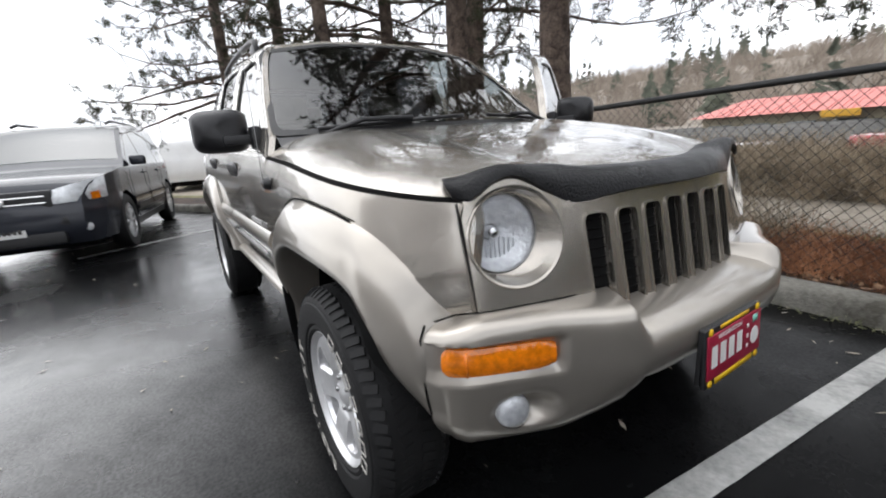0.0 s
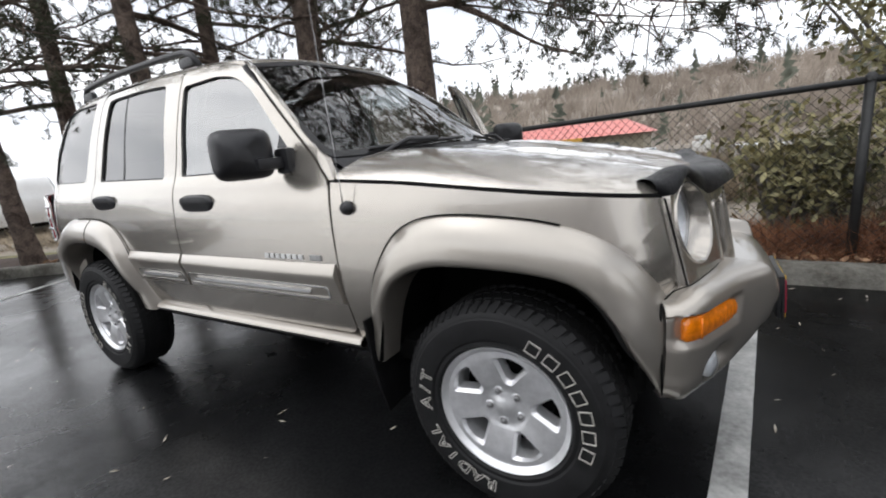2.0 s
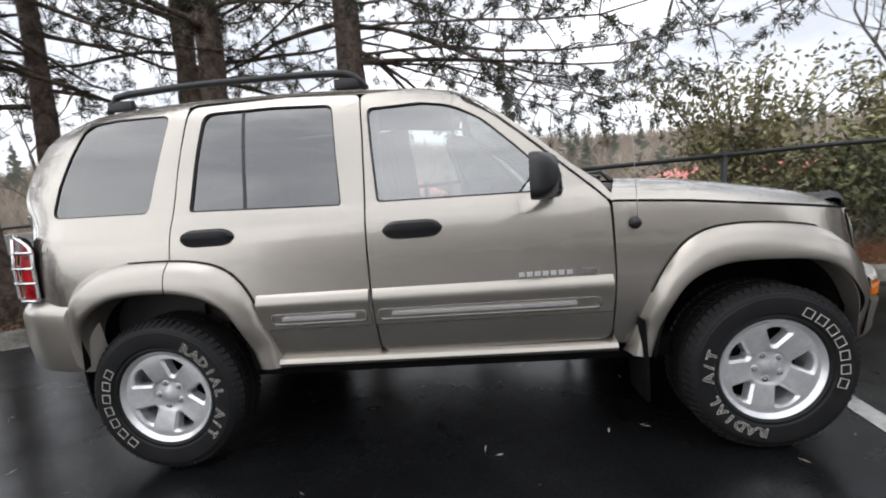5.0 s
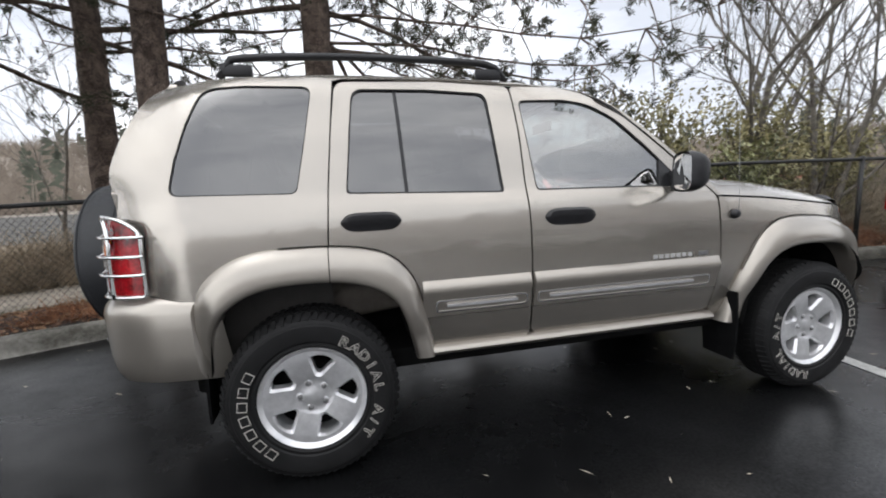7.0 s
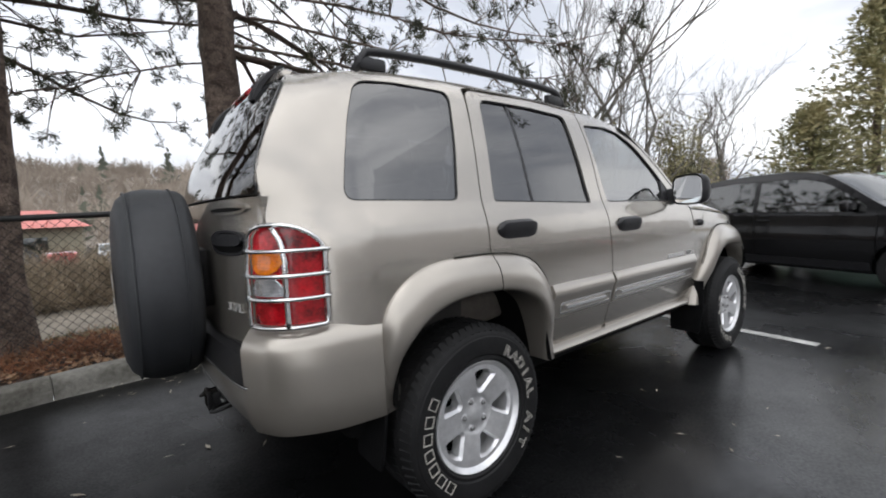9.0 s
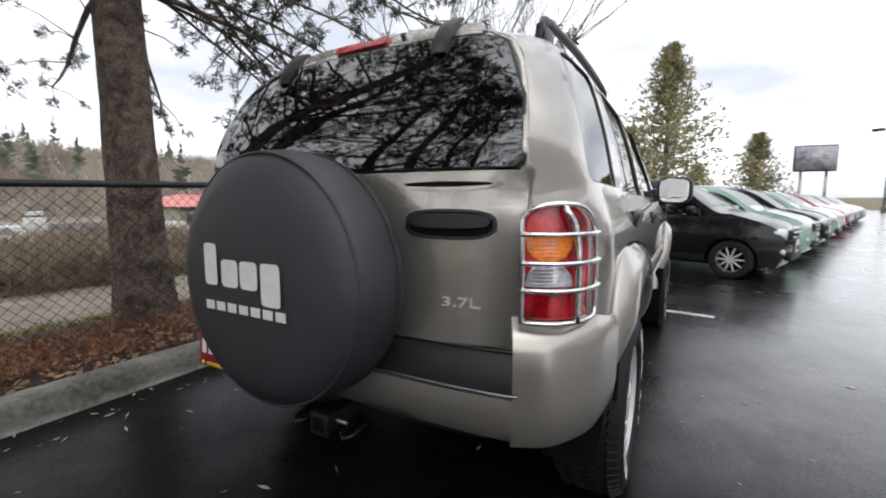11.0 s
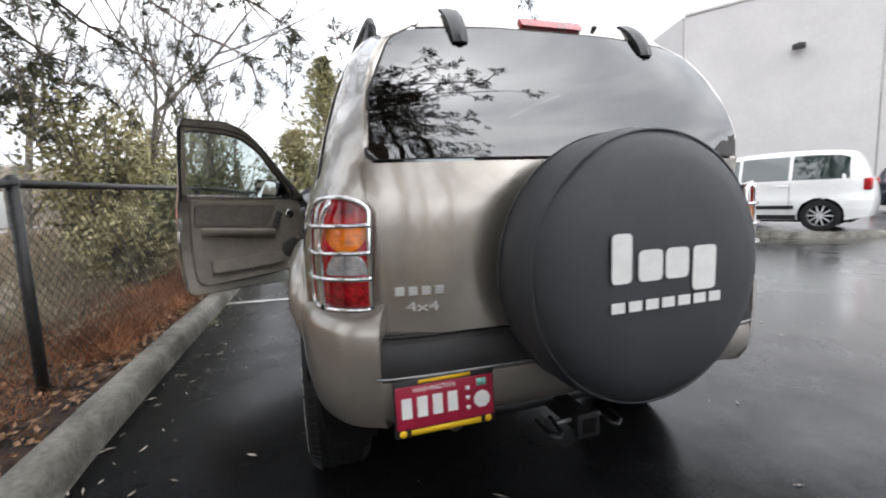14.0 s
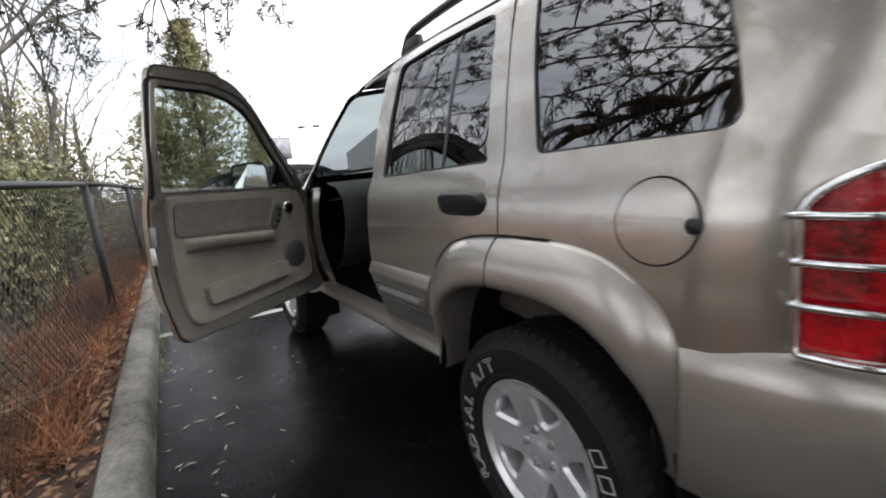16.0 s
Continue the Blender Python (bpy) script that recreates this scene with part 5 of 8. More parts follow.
def suv_front(suv):
    f = lambda y, z: Vector((nose_x(y, z), y, z))
    top = [(y, 0.985 + 0.05 * math.exp(-((abs(y) - 0.535) / 0.09) ** 2)) for y in np.linspace(-0.63, 0.63, 31)]
    outline = [(-0.650, 0.66), (0.650, 0.66), (0.645, 0.95)] + [p for p in reversed(top)] + [(-0.645, 0.95)]
    holes = []
    slots = []
    for k in range(7):
        yc = (k - 3) * 0.096 - 0.038
        w = 0.033
        drop = 0.010 * abs(k - 3)
        loop = rounded([(yc - w * 0.86, 0.672, 0.02), (yc + w * 0.86, 0.672, 0.02), (yc + w, 0.935 - drop * 0.2, 0.02), (yc - w, 0.935 - drop * 0.2, 0.02)], 0.02, 4)
        holes.append(loop)
        slots.append((yc, w, loop))
    for sy in (-1, 1):
        holes.append([(sy * 0.532 + 0.113 * math.cos(a), 0.897 + 0.117 * math.sin(a)) for a in np.linspace(0, 2 * math.pi, 49)[:-1]])
    part("grille_panel", panel(outline, f, holes, 0.05, 0.03, (-1, 0, 0)), PAINT, suv, "champagne grille panel with seven slots")
    for yc, w, loop in slots:
        ring = [(yc + (p[0] - yc) * 1.14, 0.804 + (p[1] - 0.804) * 1.03) for p in loop]
        part("grille_slot_rim", panel(ring, lambda y, z: Vector((nose_x(y, z) + 0.005, y, z)), [loop], 0.2, 0.016, (-1, 0, 0)), PAINT, suv, "raised painted slot rim", angle=50)
    back = panel([(-0.40, 0.65), (0.36, 0.65), (0.36, 0.95), (-0.40, 0.95)], lambda y, z: Vector((nose_x(y, z) - 0.018, y, z)), (), 0.15, 0)
    grid = part("grille_mesh", back, SHADOWBLACK, suv, "black grille backing")
    for k in range(12):
        z = 0.675 + 0.0235 * k
        part("grille_bar", tube([Vector((nose_x(y, z) - 0.017, y, z)) for y in np.linspace(-0.34, 0.34, 9)], 0.003, 4), SHADOWBLACK, grid)
    for sy in (-1, 1):
        # round bezel in the slanted corner of the nose; the lamp in it looks ahead
        c = Vector((nose_x(0.532, 0.897), sy * 0.532, 0.897))
        ax = Vector((1, sy * 0.34, 0.245)).normalized()
        lc = c + Vector((-0.034, sy * 0.014, 0.006))
        lax = Vector((1, sy * 0.20, 0.10)).normalized()
        edge = lathe([(0.1205, -0.004), (0.1215, 0.004), (0.117, 0.008), (0.112, 0.004)], ax, c, 64)
        edge.verts.ensure_lookup_table()
        bez = part("headlamp_bezel", edge, PAINT, suv, "round painted headlamp bezel", angle=60)
        u1 = ax.cross(Vector((0, 0, 1))).normalized()
        v1 = u1.cross(ax)
        u2 = lax.cross(Vector((0, 0, 1))).normalized()
        v2 = u2.cross(lax)
        rows = []
        for k in range(65):
            a = 2 * math.pi * k / 64
            o = c + ax * 0.004 + (u1 * math.cos(a) + v1 * math.sin(a)) * 0.112
            i = lc + (u2 * math.cos(a) + v2 * math.sin(a)) * 0.093
            rows.append([o, o.lerp(i, 0.3) - ax * 0.006, o.lerp(i, 0.65) - ax * 0.008, i])
        bm = skin(rows)
        bmesh.ops.recalc_face_normals(bm, faces=bm.faces[:])
        part("bezel_cone", bm, PAINT, bez)
        part("lamp_gasket", lathe([(0.0945, -0.004), (0.094, 0.003), (0.0905, 0.003), (0.090, -0.006)], lax, lc, 56), STEEL, bez, "grey lamp rim")
        bowl = lathe([(0.0, -0.075), (0.02, -0.073), (0.022, -0.060), (0.045, -0.052), (0.072, -0.030), (0.0905, -0.004)], lax, lc, 48)
        part("headlamp_bowl", bowl, REFLECTOR, bez, "faceted silver reflector", angle=25)
        part("bulb_shield", lathe([(0.0, -0.028), (0.014, -0.030), (0.019, -0.040), (0.019, -0.066)], lax, lc, 20), CHROME, bez, "bright bulb shield")
        ribs = bmesh.new()
        for k in range(9):
            yy = (k - 4) * 0.0125
            h = 0.055 * math.sqrt(max(0.05, 1 - (yy / 0.07) ** 2))
            ribs = merge(ribs, block((0.004, 0.005, h), lc + lax * (-0.036) + u2 * yy - v2 * 0.038, 0.001))
        part("reflector_ribs", ribs, REFLECTOR, bez, smooth=False)
        part("headlamp_lens", lathe([(0.0, 0.016), (0.04, 0.013), (0.072, 0.005), (0.088, -0.002), (0.0905, -0.005)], lax, lc, 48), LAMP_GLASS, bez, "clear round headlamp lens")
    # front bumper swept round the nose, with pockets for signal and fog lamps
    half = [(2.078, 0.0), (2.075, 0.15), (2.066, 0.29), (2.050, 0.355), (2.022, 0.405), (1.986, 0.455), (1.948, 0.516), (1.910, 0.60), (1.862, 0.70), (1.826, 0.746), (1.798, 0.764), (1.772, 0.774)]
    plan = smooth_line([(x, -y) for x, y in reversed(half[1:])] + half, 14)
    ends = [(-0.17, 0.738), (-0.06, 0.740), (-0.025, 0.735), (-0.008, 0.722), (0.0, 0.70), (0.003, 0.66), (0.001, 0.60), (-0.008, 0.535), (-0.020, 0.475), (-0.040, 0.425), (-0.075, 0.395), (-0.15, 0.385)]
    cent = [(-0.17, 0.708), (-0.07, 0.692), (-0.030, 0.678), (-0.010, 0.664), (0.0, 0.645), (0.002, 0.62), (-0.002, 0.60), (-0.010, 0.575), (-0.024, 0.553), (-0.048, 0.540), (-0.085, 0.535), (-0.15, 0.535)]
    ends, cent = smooth_line(ends, 4), smooth_line(cent, 4)
    rows = []
    normals = []
    for k, (x, y) in enumerate(plan):
        q0, q1 = plan[max(0, k - 3)], plan[min(len(plan) - 1, k + 3)]
        d = Vector((q1[1] - q0[1], -(q1[0] - q0[0]))).normalized()
        normals.append(d)
        e = step01(abs(y), 0.335, 0.380)
        lift = 0.085 * (1 - step01(abs(y), 0.34, 0.53)) * e
        drop = -0.024 * step01(abs(y), 0.66, 0.79)
        row = []
        for (o0, z0), (o1, z1) in zip(cent, ends):
            o, z = o0 + (o1 - o0) * e, z0 + (z1 - z0) * e
            z += lift * step01(-z, -0.62, -0.42) + drop * step01(z, 0.66, 0.72)
            if o < -0.06 and z > 0.6 and abs(y) > 0.62:
                o = -0.06 + (o + 0.06) * max(0.3, 1 - (abs(y) - 0.62) / 0.15)
            ay = abs(y)
            if z < 0.5 and ay > 0.70:
                o *= max(0.7, 1 - (ay - 0.70) / 0.16)
                z += 0.03 * step01(ay, 0.70, 0.775) * step01(-z, -0.5, -0.40)
            if e > 0.5:
                # signal pocket
                a = max(abs(ay - 0.642) / 0.138, abs(z - 0.645 - 0.012 * (ay - 0.65)) / 0.042)
                o -= 0.022 * (1 - step01(a, 0.80, 1.05))
                # fog lamp pocket
                q = math.hypot((ay - 0.590) / 0.092, (z - 0.497) / 0.062)
                o -= 0.050 * (1 - step01(q, 0.25, 1.0))
            row.append((x + d.x * o, y + d.y * o, z))
        rows.append(row)
    bm = skin(rows)
    bmesh.ops.recalc_face_normals(bm, faces=bm.faces[:])
    bumper = part("front_bumper", bm, FLARE, suv, "champagne moulded front bumper", angle=60)
    for sy in (-1, 1):
        rows = []
        seg = [(Vector(p), d) for p, d in zip(plan, normals) if 0.522 < sy * p[1] < 0.757]
        n = len(seg)
        for k, (p, d) in enumerate(seg):
            sq = 0.72 + 0.28 * min(1, 8 * min(k, n - 1 - k) / n)
            zc = 0.645 + 0.012 * (abs(p.y) - 0.65)
            wave = 0.0015 * math.sin(k * 2.0) * (abs(p.y) < 0.63)
            rows.append([(p.x + d.x * o, p.y + d.y * o, zc + v * sq) for o, v in ((-0.024, 0.035), (-0.009, 0.0335), (-0.003 + wave, 0.022), (-0.001 + wave, 0), (-0.003 + wave, -0.022), (-0.009, -0.0335), (-0.024, -0.035))])
        bm = skin(rows)
        caps(bm, rows[0], rows[-1])
        bmesh.ops.recalc_face_normals(bm, faces=bm.faces[:])
        sig = part("turn_signal", bm, AMBERLENS, suv, "amber turn signal", angle=50)
        p, d = seg[int(n * (0.62 if sy > 0 else 0.38))]
        part("lens_divider", tube([(p.x - d.x * 0.001, p.y - d.y * 0.001, z) for z in (0.616, 0.645, 0.674)], 0.003, 5), AMBERLENS, sig)
        fc = Vector((1.882, sy * 0.606, 0.497))
        ax = Vector((1, sy * 0.30, 0.02)).normalized()
        fog = part("fog_lamp", lathe([(0.0, 0.012), (0.020, 0.010), (0.036, 0.004), (0.043, -0.004), (0.044, -0.02)], ax, fc, 32), REFLECTOR, suv, "clear fog lamp in its recess")
        part("fog_lens", lathe([(0.0, 0.017), (0.022, 0.015), (0.040, 0.007), (0.0445, -0.004)], ax, fc, 32), LAMP_GLASS, fog, "clear round lens")
    plate_at(suv, frame_of((2.098, -0.045, 0.566), (0, 1, 0), (-0.05, 0, 1)) @ Matrix.Scale(0.93, 4), True)
    part("plate_bracket", block((0.012, 0.29, 0.15), (2.084, -0.045, 0.568), 0.004), CLADDING, suv, "black plate bracket", angle=50)
    part("lower_grille", block((0.10, 0.80, 0.09), (1.90, 0, 0.50), 0.03), SHADOWBLACK, suv, "black lower air dam", angle=50)
    # dark seams where fender, nose, bumper and flare meet
    for sy in (-1, 1):
        rows = [[(x, sy * (half_width(x, z) + 0.003), z) for z in np.linspace(0.82, 0.58, 9)] for x in np.linspace(1.70, 1.815, 9)]
        part("fender_corner", skin(rows, flip=sy > 0), PAINT, suv, angle=50)
        part("panel_gap", tube([(nose_x(0.649, z) - 0.007, sy * 0.647, z) for z in np.linspace(0.735, 0.985, 9)], 0.003, 5), SHADOWBLACK, suv, "dark gap")
        low = [(nose_x(y, 0.738) - 0.002, sy * y, 0.742) for y in np.linspace(0.41, 0.645, 10)] + [(1.785, sy * 0.69, 0.738), (1.765, sy * 0.735, 0.727)]
        part("panel_gap", tube(low, 0.0022, 5), SHADOWBLACK, suv, "dark gap")
        part("panel_gap", tube([(1.758, sy * 0.757, 0.722), (1.757, sy * 0.771, 0.69), (1.759, sy * 0.774, 0.62), (1.762, sy * 0.768, 0.53), (1.762, sy * 0.752, 0.45)], 0.003, 5), SHADOWBLACK, suv, "dark gap")


def plate_at(suv, m, front):
    """Maroon plate in a black-and-yellow dealer frame; its number is plain bars."""
    red = material("maroon_plate", (0.30, 0.012, 0.04), rough=0.4, var=0.12, scale=20)
    yel = material("yellow_print", (0.75, 0.46, 0.01), rough=0.5, var=0.08, scale=30)
    mint = material("mint_sticker", (0.25, 0.6, 0.5), rough=0.5)
    back = part("plate_frame", moved(block((0.310, 0.168, 0.012), (0, 0, -0.004), 0.004), m), BLACK, suv, "black licence plate frame with yellow print")
    part("licence_plate", moved(block((0.298, 0.125, 0.006), (0, 0.004, 0.004), 0.002), m), red, back, "maroon licence plate")
    part("plate_bar", moved(block((0.215, 0.017, 0.002), (0.0, -0.0705, 0.004), 0), m), yel, back)
    for u in (-0.132, 0.132):
        for v in ((-0.071,) if not front else (-0.071, 0.074)):
            part("plate_bolt", moved(lathe([(0, 0.003), (0.009, 0.003), (0.011, 0)], (0, 0, 1), (u, v, 0.003), 14), m), yel, back)
    part("plate_bar", moved(block((0.16, 0.010, 0.002), (0.0, 0.0755, 0.003), 0), m), yel, back)
    w = text_mesh("WASHINGTON", 0.019, 0.0004, 1.0)
    part("plate_word", moved(moved(w, Matrix.Translation((-0.035, 0.054, 0.0075))), m), WHITEPRINT, back, "small white state name", smooth=False)
    for k in range(4):
        b = block((0.030, 0.060, 0.001), (0, 0, 0), 0)
        part("plate_bar", moved(moved(b, Matrix.Translation((-0.118 + 0.046 * k, 0.004, 0.0075))), m), WHITEPRINT, back, smooth=False)
    part("plate_emblem", moved(lathe([(0, 0.001), (0.024, 0.001), (0.027, 0)], (0, 0, 1), (0.112, -0.006, 0.007), 9), m), WHITEPRINT, back, "white plate emblem", smooth=False)
    for k in range(3):
        part("plate_bar", moved(block((0.012, 0.012, 0.001), (0.068, 0.035 - 0.03 * k, 0.0075), 0), m), WHITEPRINT, back)
    part("plate_sticker", moved(block((0.03, 0.022, 0.001), (0.112, 0.047, 0.0075), 0), m), mint, back, "mint registration sticker")


def suv_rear(suv):
    f = rear_func()
    edge = lambda z, k=1.0: rear_edge(z) * k
    zs = (1.24, 1.32, 1.42, 1.52, 1.60, 1.655)
    # tailgate below the glass
    gate = [(-0.658, 0.745), (0.658, 0.745), (0.665, 0.83), (0.665, 1.15), (0.675, 1.222)] + [(-0.675, 1.222), (-0.665, 1.15), (-0.665, 0.83)]
    gate = rounded(gate, 0.02)
    tail = part("tailgate", panel(gate, f, (), 0.05, 0.03, (1, 0, 0), flip=True), PAINT, suv, "champagne swing tailgate")
    for s in (-1, 1):
        corner = [(s * 0.672, 0.78), (s * edge(0.80), 0.78), (s * edge(1.0), 1.0), (s * edge(1.15), 1.15), (s * edge(1.24), 1.24)] + [(s * edge(z), z) for z in zs[1:]] + [(s * (edge(1.655) - 0.05), 1.662)]
        inner = [(s * (edge(z) - 0.012), z) for z in reversed(zs)]
        loop = corner + inner[:] + [(s * 0.682, 1.222), (s * 0.672, 1.15)]
        part("rear_pillar", panel(loop, f, (), 0.05, 0.02, (1, 0, 0), flip=s > 0), PAINT, suv, "champagne rear pillar")
    # glass hatch
    win = rounded([(-(edge(1.23) - 0.008), 1.232, 0.03), (edge(1.23) - 0.008, 1.232, 0.03), (edge(1.42) - 0.012, 1.42, 0), (edge(1.60) - 0.022, 1.60, 0.05), (edge(1.6) - 0.09, 1.632, 0.03), (0.2, 1.650, 0), (-0.2, 1.650, 0), (-(edge(1.6) - 0.09), 1.632, 0.03), (-(edge(1.60) - 0.022), 1.60, 0.05), (-(edge(1.42) - 0.012), 1.42, 0)], 0.03)
    part("rear_window", panel(win, rear_func(0.004), (), 0.05, 0.006, (1, 0, 0), flip=True), GLASS_REAR, suv, "dark tinted glass hatch")
    part("hatch_seal", panel([(p[0] * 1.012, 1.43 + (p[1] - 1.43) * 1.015) for p in win], rear_func(0.001), [[(p[0] * 0.985, 1.43 + (p[1] - 1.43) * 0.98) for p in win]], 0.15, 0.01, (1, 0, 0), flip=True), CLADDING, suv, "black hatch seal")
    head = [(-(edge(1.66) - 0.02), 1.645), (-0.2, 1.655), (0.2, 1.655), (edge(1.66) - 0.02, 1.645), (edge(1.70) - 0.04, 1.690), (0.2, 1.712), (-0.2, 1.712), (-(edge(1.70) - 0.04), 1.690)]
    part("rear_header", panel(head, rear_func(0.002), (), 0.06, 0.03, (1, 0, 0), flip=True), PAINT, suv, "champagne roof edge over the hatch")
    part("brake_light", panel(rounded([(-0.115, 1.668, 0.008), (0.115, 1.668, 0.008), (0.115, 1.700, 0.01), (-0.115, 1.700, 0.01)], 0.01), rear_func(0.016), (), 0.05, 0.02, (1, 0, 0), flip=True), REDLENS, suv, "red high brake light")
    part("washer_jet", lathe([(0, 0.012), (0.007, 0.011), (0.010, 0)], (-1, 0, 0.3), rear_func(0.004)(-0.175, 1.685), 12), BLACK, suv)
    for s in (-1, 1):
        rows = []
        for k in range(9):
            u = k / 8
            z = 1.722 - 0.135 * u
            p = rear_func(0.012 + 0.012 * math.sin(math.pi * u))(s * 0.345, min(z, 1.72))
            w = 0.030 - 0.006 * u
            rows.append([Vector((p.x - 0.008 * (c == 0), s * 0.345 + c * w, z)) for c in (-1, -0.7, 0, 0.7, 1)] + [Vector((p.x + 0.02, s * 0.345 + c * w, z)) for c in (1, -1)])
        bm = skin(rows, close_rows=True)
        caps(bm, rows[0], rows[-1])
        part("hatch_hinge", bm, BLACK, suv, "dark hatch hinge cover", angle=45)
    # handle and lip
    oval = lambda cy, cz, a, b, e=3.0, n=36: [(cy + a * math.copysign(abs(math.cos(t)) ** (2 / e), math.cos(t)), cz + b * math.copysign(abs(math.sin(t)) ** (2 / e), math.sin(t))) for t in np.linspace(0, 2 * math.pi, n + 1)[:-1]]
    part("handle_bezel", panel(oval(-0.466, 1.078, 0.130, 0.042), rear_func(0.008), [oval(-0.466, 1.078, 0.121, 0.034)], 0.08, 0.010, (1, 0, 0), flip=True), BLACK, tail, "black oval handle bezel", angle=40)
    part("handle_recess", panel(oval(-0.466, 1.078, 0.122, 0.035), rear_func(0.003), (), 0.06, 0.002, (1, 0, 0), flip=True), SHADOWBLACK, tail, "black tailgate handle recess")
    part("handle_grip", panel(oval(-0.466, 1.088, 0.116, 0.020), rear_func(0.015), (), 0.05, 0.012, (1, 0, 0), flip=True), BLACK, tail, "black pull grip", angle=40)
    part("pull_lip", panel(oval(-0.455, 1.190, 0.150, 0.021, 2.2), rear_func(0.010), (), 0.03, 0.010, (1, 0, 0), flip=True), PAINT, tail, "raised pull lip", angle=40)
    part("pull_slot", panel(oval(-0.455, 1.187, 0.128, 0.007, 2.2), rear_func(0.0125), (), 0.1, 0.003, (1, 0, 0), flip=True), SHADOWBLACK, tail)
    # badges: engine size and drive can be read, the rest are plain bars
    for body, y, z, size in (("3.7L", -0.500, 0.862, 0.038), ("4x4", 0.535, 0.822, 0.036)):
        p = rear_func(0.004)(y, z)
        q = rear_func(0.004)(y - 0.05, z)
        b = text_mesh(body, size, 0.0025, 1.75)
        part("drive_badge", moved(b, frame_of(p, q - rear_func(0.004)(y + 0.05, z), (0, 0, 1))), BADGE, tail, "bright raised badge", smooth=False)
    for k in range(4):
        part("badge_bar", block((0.004, 0.026, 0.024), rear_func(0.003)(0.595 - 0.036 * k, 0.868), 0.002), BADGE, tail, "bright plain badge bar", smooth=False)
    # spare wheel in its soft cover
    n = 64
    prof = [(0.0, 0.268), (0.10, 0.268), (0.20, 0.265), (0.28, 0.257), (0.325, 0.240), (0.350, 0.216), (0.363, 0.186), (0.368, 0.15), (0.366, 0.10), (0.360, 0.05), (0.35, 0.03), (0.32, 0.02), (0.0, 0.02)]
    cover = lathe(prof, (-1, 0, 0.0), (-2.118, -0.012, 0.917), n)
    for v in cover.verts:
        k = math.atan2(v.co.z - 0.917, v.co.y + 0.012)
        v.co.x += 0.004 * math.sin(5 * k + v.co.z * 9) * (abs(v.co.x + 2.25) < 0.1)
        v.co.y += 0.002 * math.sin(3 * k)
    spare = part("spare_cover", cover, VINYL, suv, "black vinyl spare wheel cover with white print", angle=60)
    seam = [(-2.334, -0.012 + 0.351 * math.cos(a), 0.917 + 0.353 * math.sin(a)) for a in np.linspace(0, 2 * math.pi, 65)]
    part("cover_seam", tube(seam, 0.004, 5, cap=False), VINYL, spare)
    seam = [(-2.19, -0.012 + 0.3665 * math.cos(a), 0.917 + 0.3665 * math.sin(a)) for a in np.linspace(0, 2 * math.pi, 65)]
    part("cover_seam", tube(seam, 0.003, 5, cap=False), VINYL, spare)
    print_at = frame_of((-2.3905, -0.006, 0.940), (0, -1, 0), (0, 0, 1)) @ Matrix.Scale(1.06, 4)
    # maker's mark as plain bold shapes
    shapes = [rounded([(-0.158, -0.034), (-0.104, -0.034), (-0.104, 0.078), (-0.158, 0.078)], 0.014)]
    for cx in (-0.052, 0.024):
        shapes.append(rounded([(cx - 0.034, -0.034), (cx + 0.034, -0.034), (cx + 0.034, 0.038), (cx - 0.034, 0.038)], 0.016))
    shapes.append(rounded([(0.070, -0.068), (0.140, -0.068), (0.140, 0.038), (0.070, 0.038)], 0.014))
    for sh in shapes:
        bm = panel(sh, lambda a, c: Vector((a, c, 0)), (), 1.0, 0)
        part("cover_print", moved(bm, print_at), WHITEPRINT, spare, "plain white printed shape", smooth=False)
    for k in range(7):
        part("cover_print", moved(block((0.036, 0.024, 0.0006), (0, 0, 0), 0), print_at @ Matrix.Translation((-0.140 + 0.0465 * k, -0.088, 0.0005))), WHITEPRINT, spare, "plain white printed bar", smooth=False)
    part("spare_mount", block((0.06, 0.24, 0.24), (-2.11, 0, 0.925), 0.03), BLACK, suv, "black spare wheel carrier", angle=50)
    # rear bumper
    plan = smooth_line([(-1.735, 0.862), (-1.80, 0.855), (-1.90, 0.838), (-1.99, 0.80), (-2.055, 0.755), (-2.095, 0.69), (-2.112, 0.64), (-2.125, 0.50), (-2.135, 0.25), (-2.138, 0), (-2.135, -0.25), (-2.125, -0.50), (-2.112, -0.64), (-2.095, -0.69), (-2.055, -0.755), (-1.99, -0.80), (-1.90, -0.838), (-1.80, -0.855), (-1.735, -0.862)], 5)

    def sweep(sel, prof):
        rows = []
        for x, y in sel:
            c = Vector((-1.45, y * 0.55))
            d = (Vector((x, y)) - c).normalized()
            rows.append([(x + d.x * o, y + d.y * o, z) for o, z in prof(y)])
        return rows

    low = lambda y: [(-0.10, 0.645 + 0.0), (-0.012, 0.640), (0.0, 0.632), (0.002, 0.60), (-0.008, 0.54), (-0.03, 0.505), (-0.07, 0.492), (-0.14, 0.49)]
    mid_sel = [p for p in plan if abs(p[1]) < 0.683]
    bm = skin(sweep(mid_sel, low))
    bmesh.ops.recalc_face_normals(bm, faces=bm.faces[:])
    rb = part("rear_bumper", bm, FLARE, suv, "champagne rear bumper", angle=40)
    pad = lambda y: [(-0.16, 0.742), (-0.03, 0.738), (-0.012, 0.732), (-0.002, 0.71), (0.004, 0.66), (0.004, 0.648), (-0.02, 0.642)]
    bm = skin(sweep(mid_sel, pad))
    bmesh.ops.recalc_face_normals(bm, faces=bm.faces[:])
    step = part("step_pad", bm, CLADDING, rb, "black ribbed step pad", angle=40)
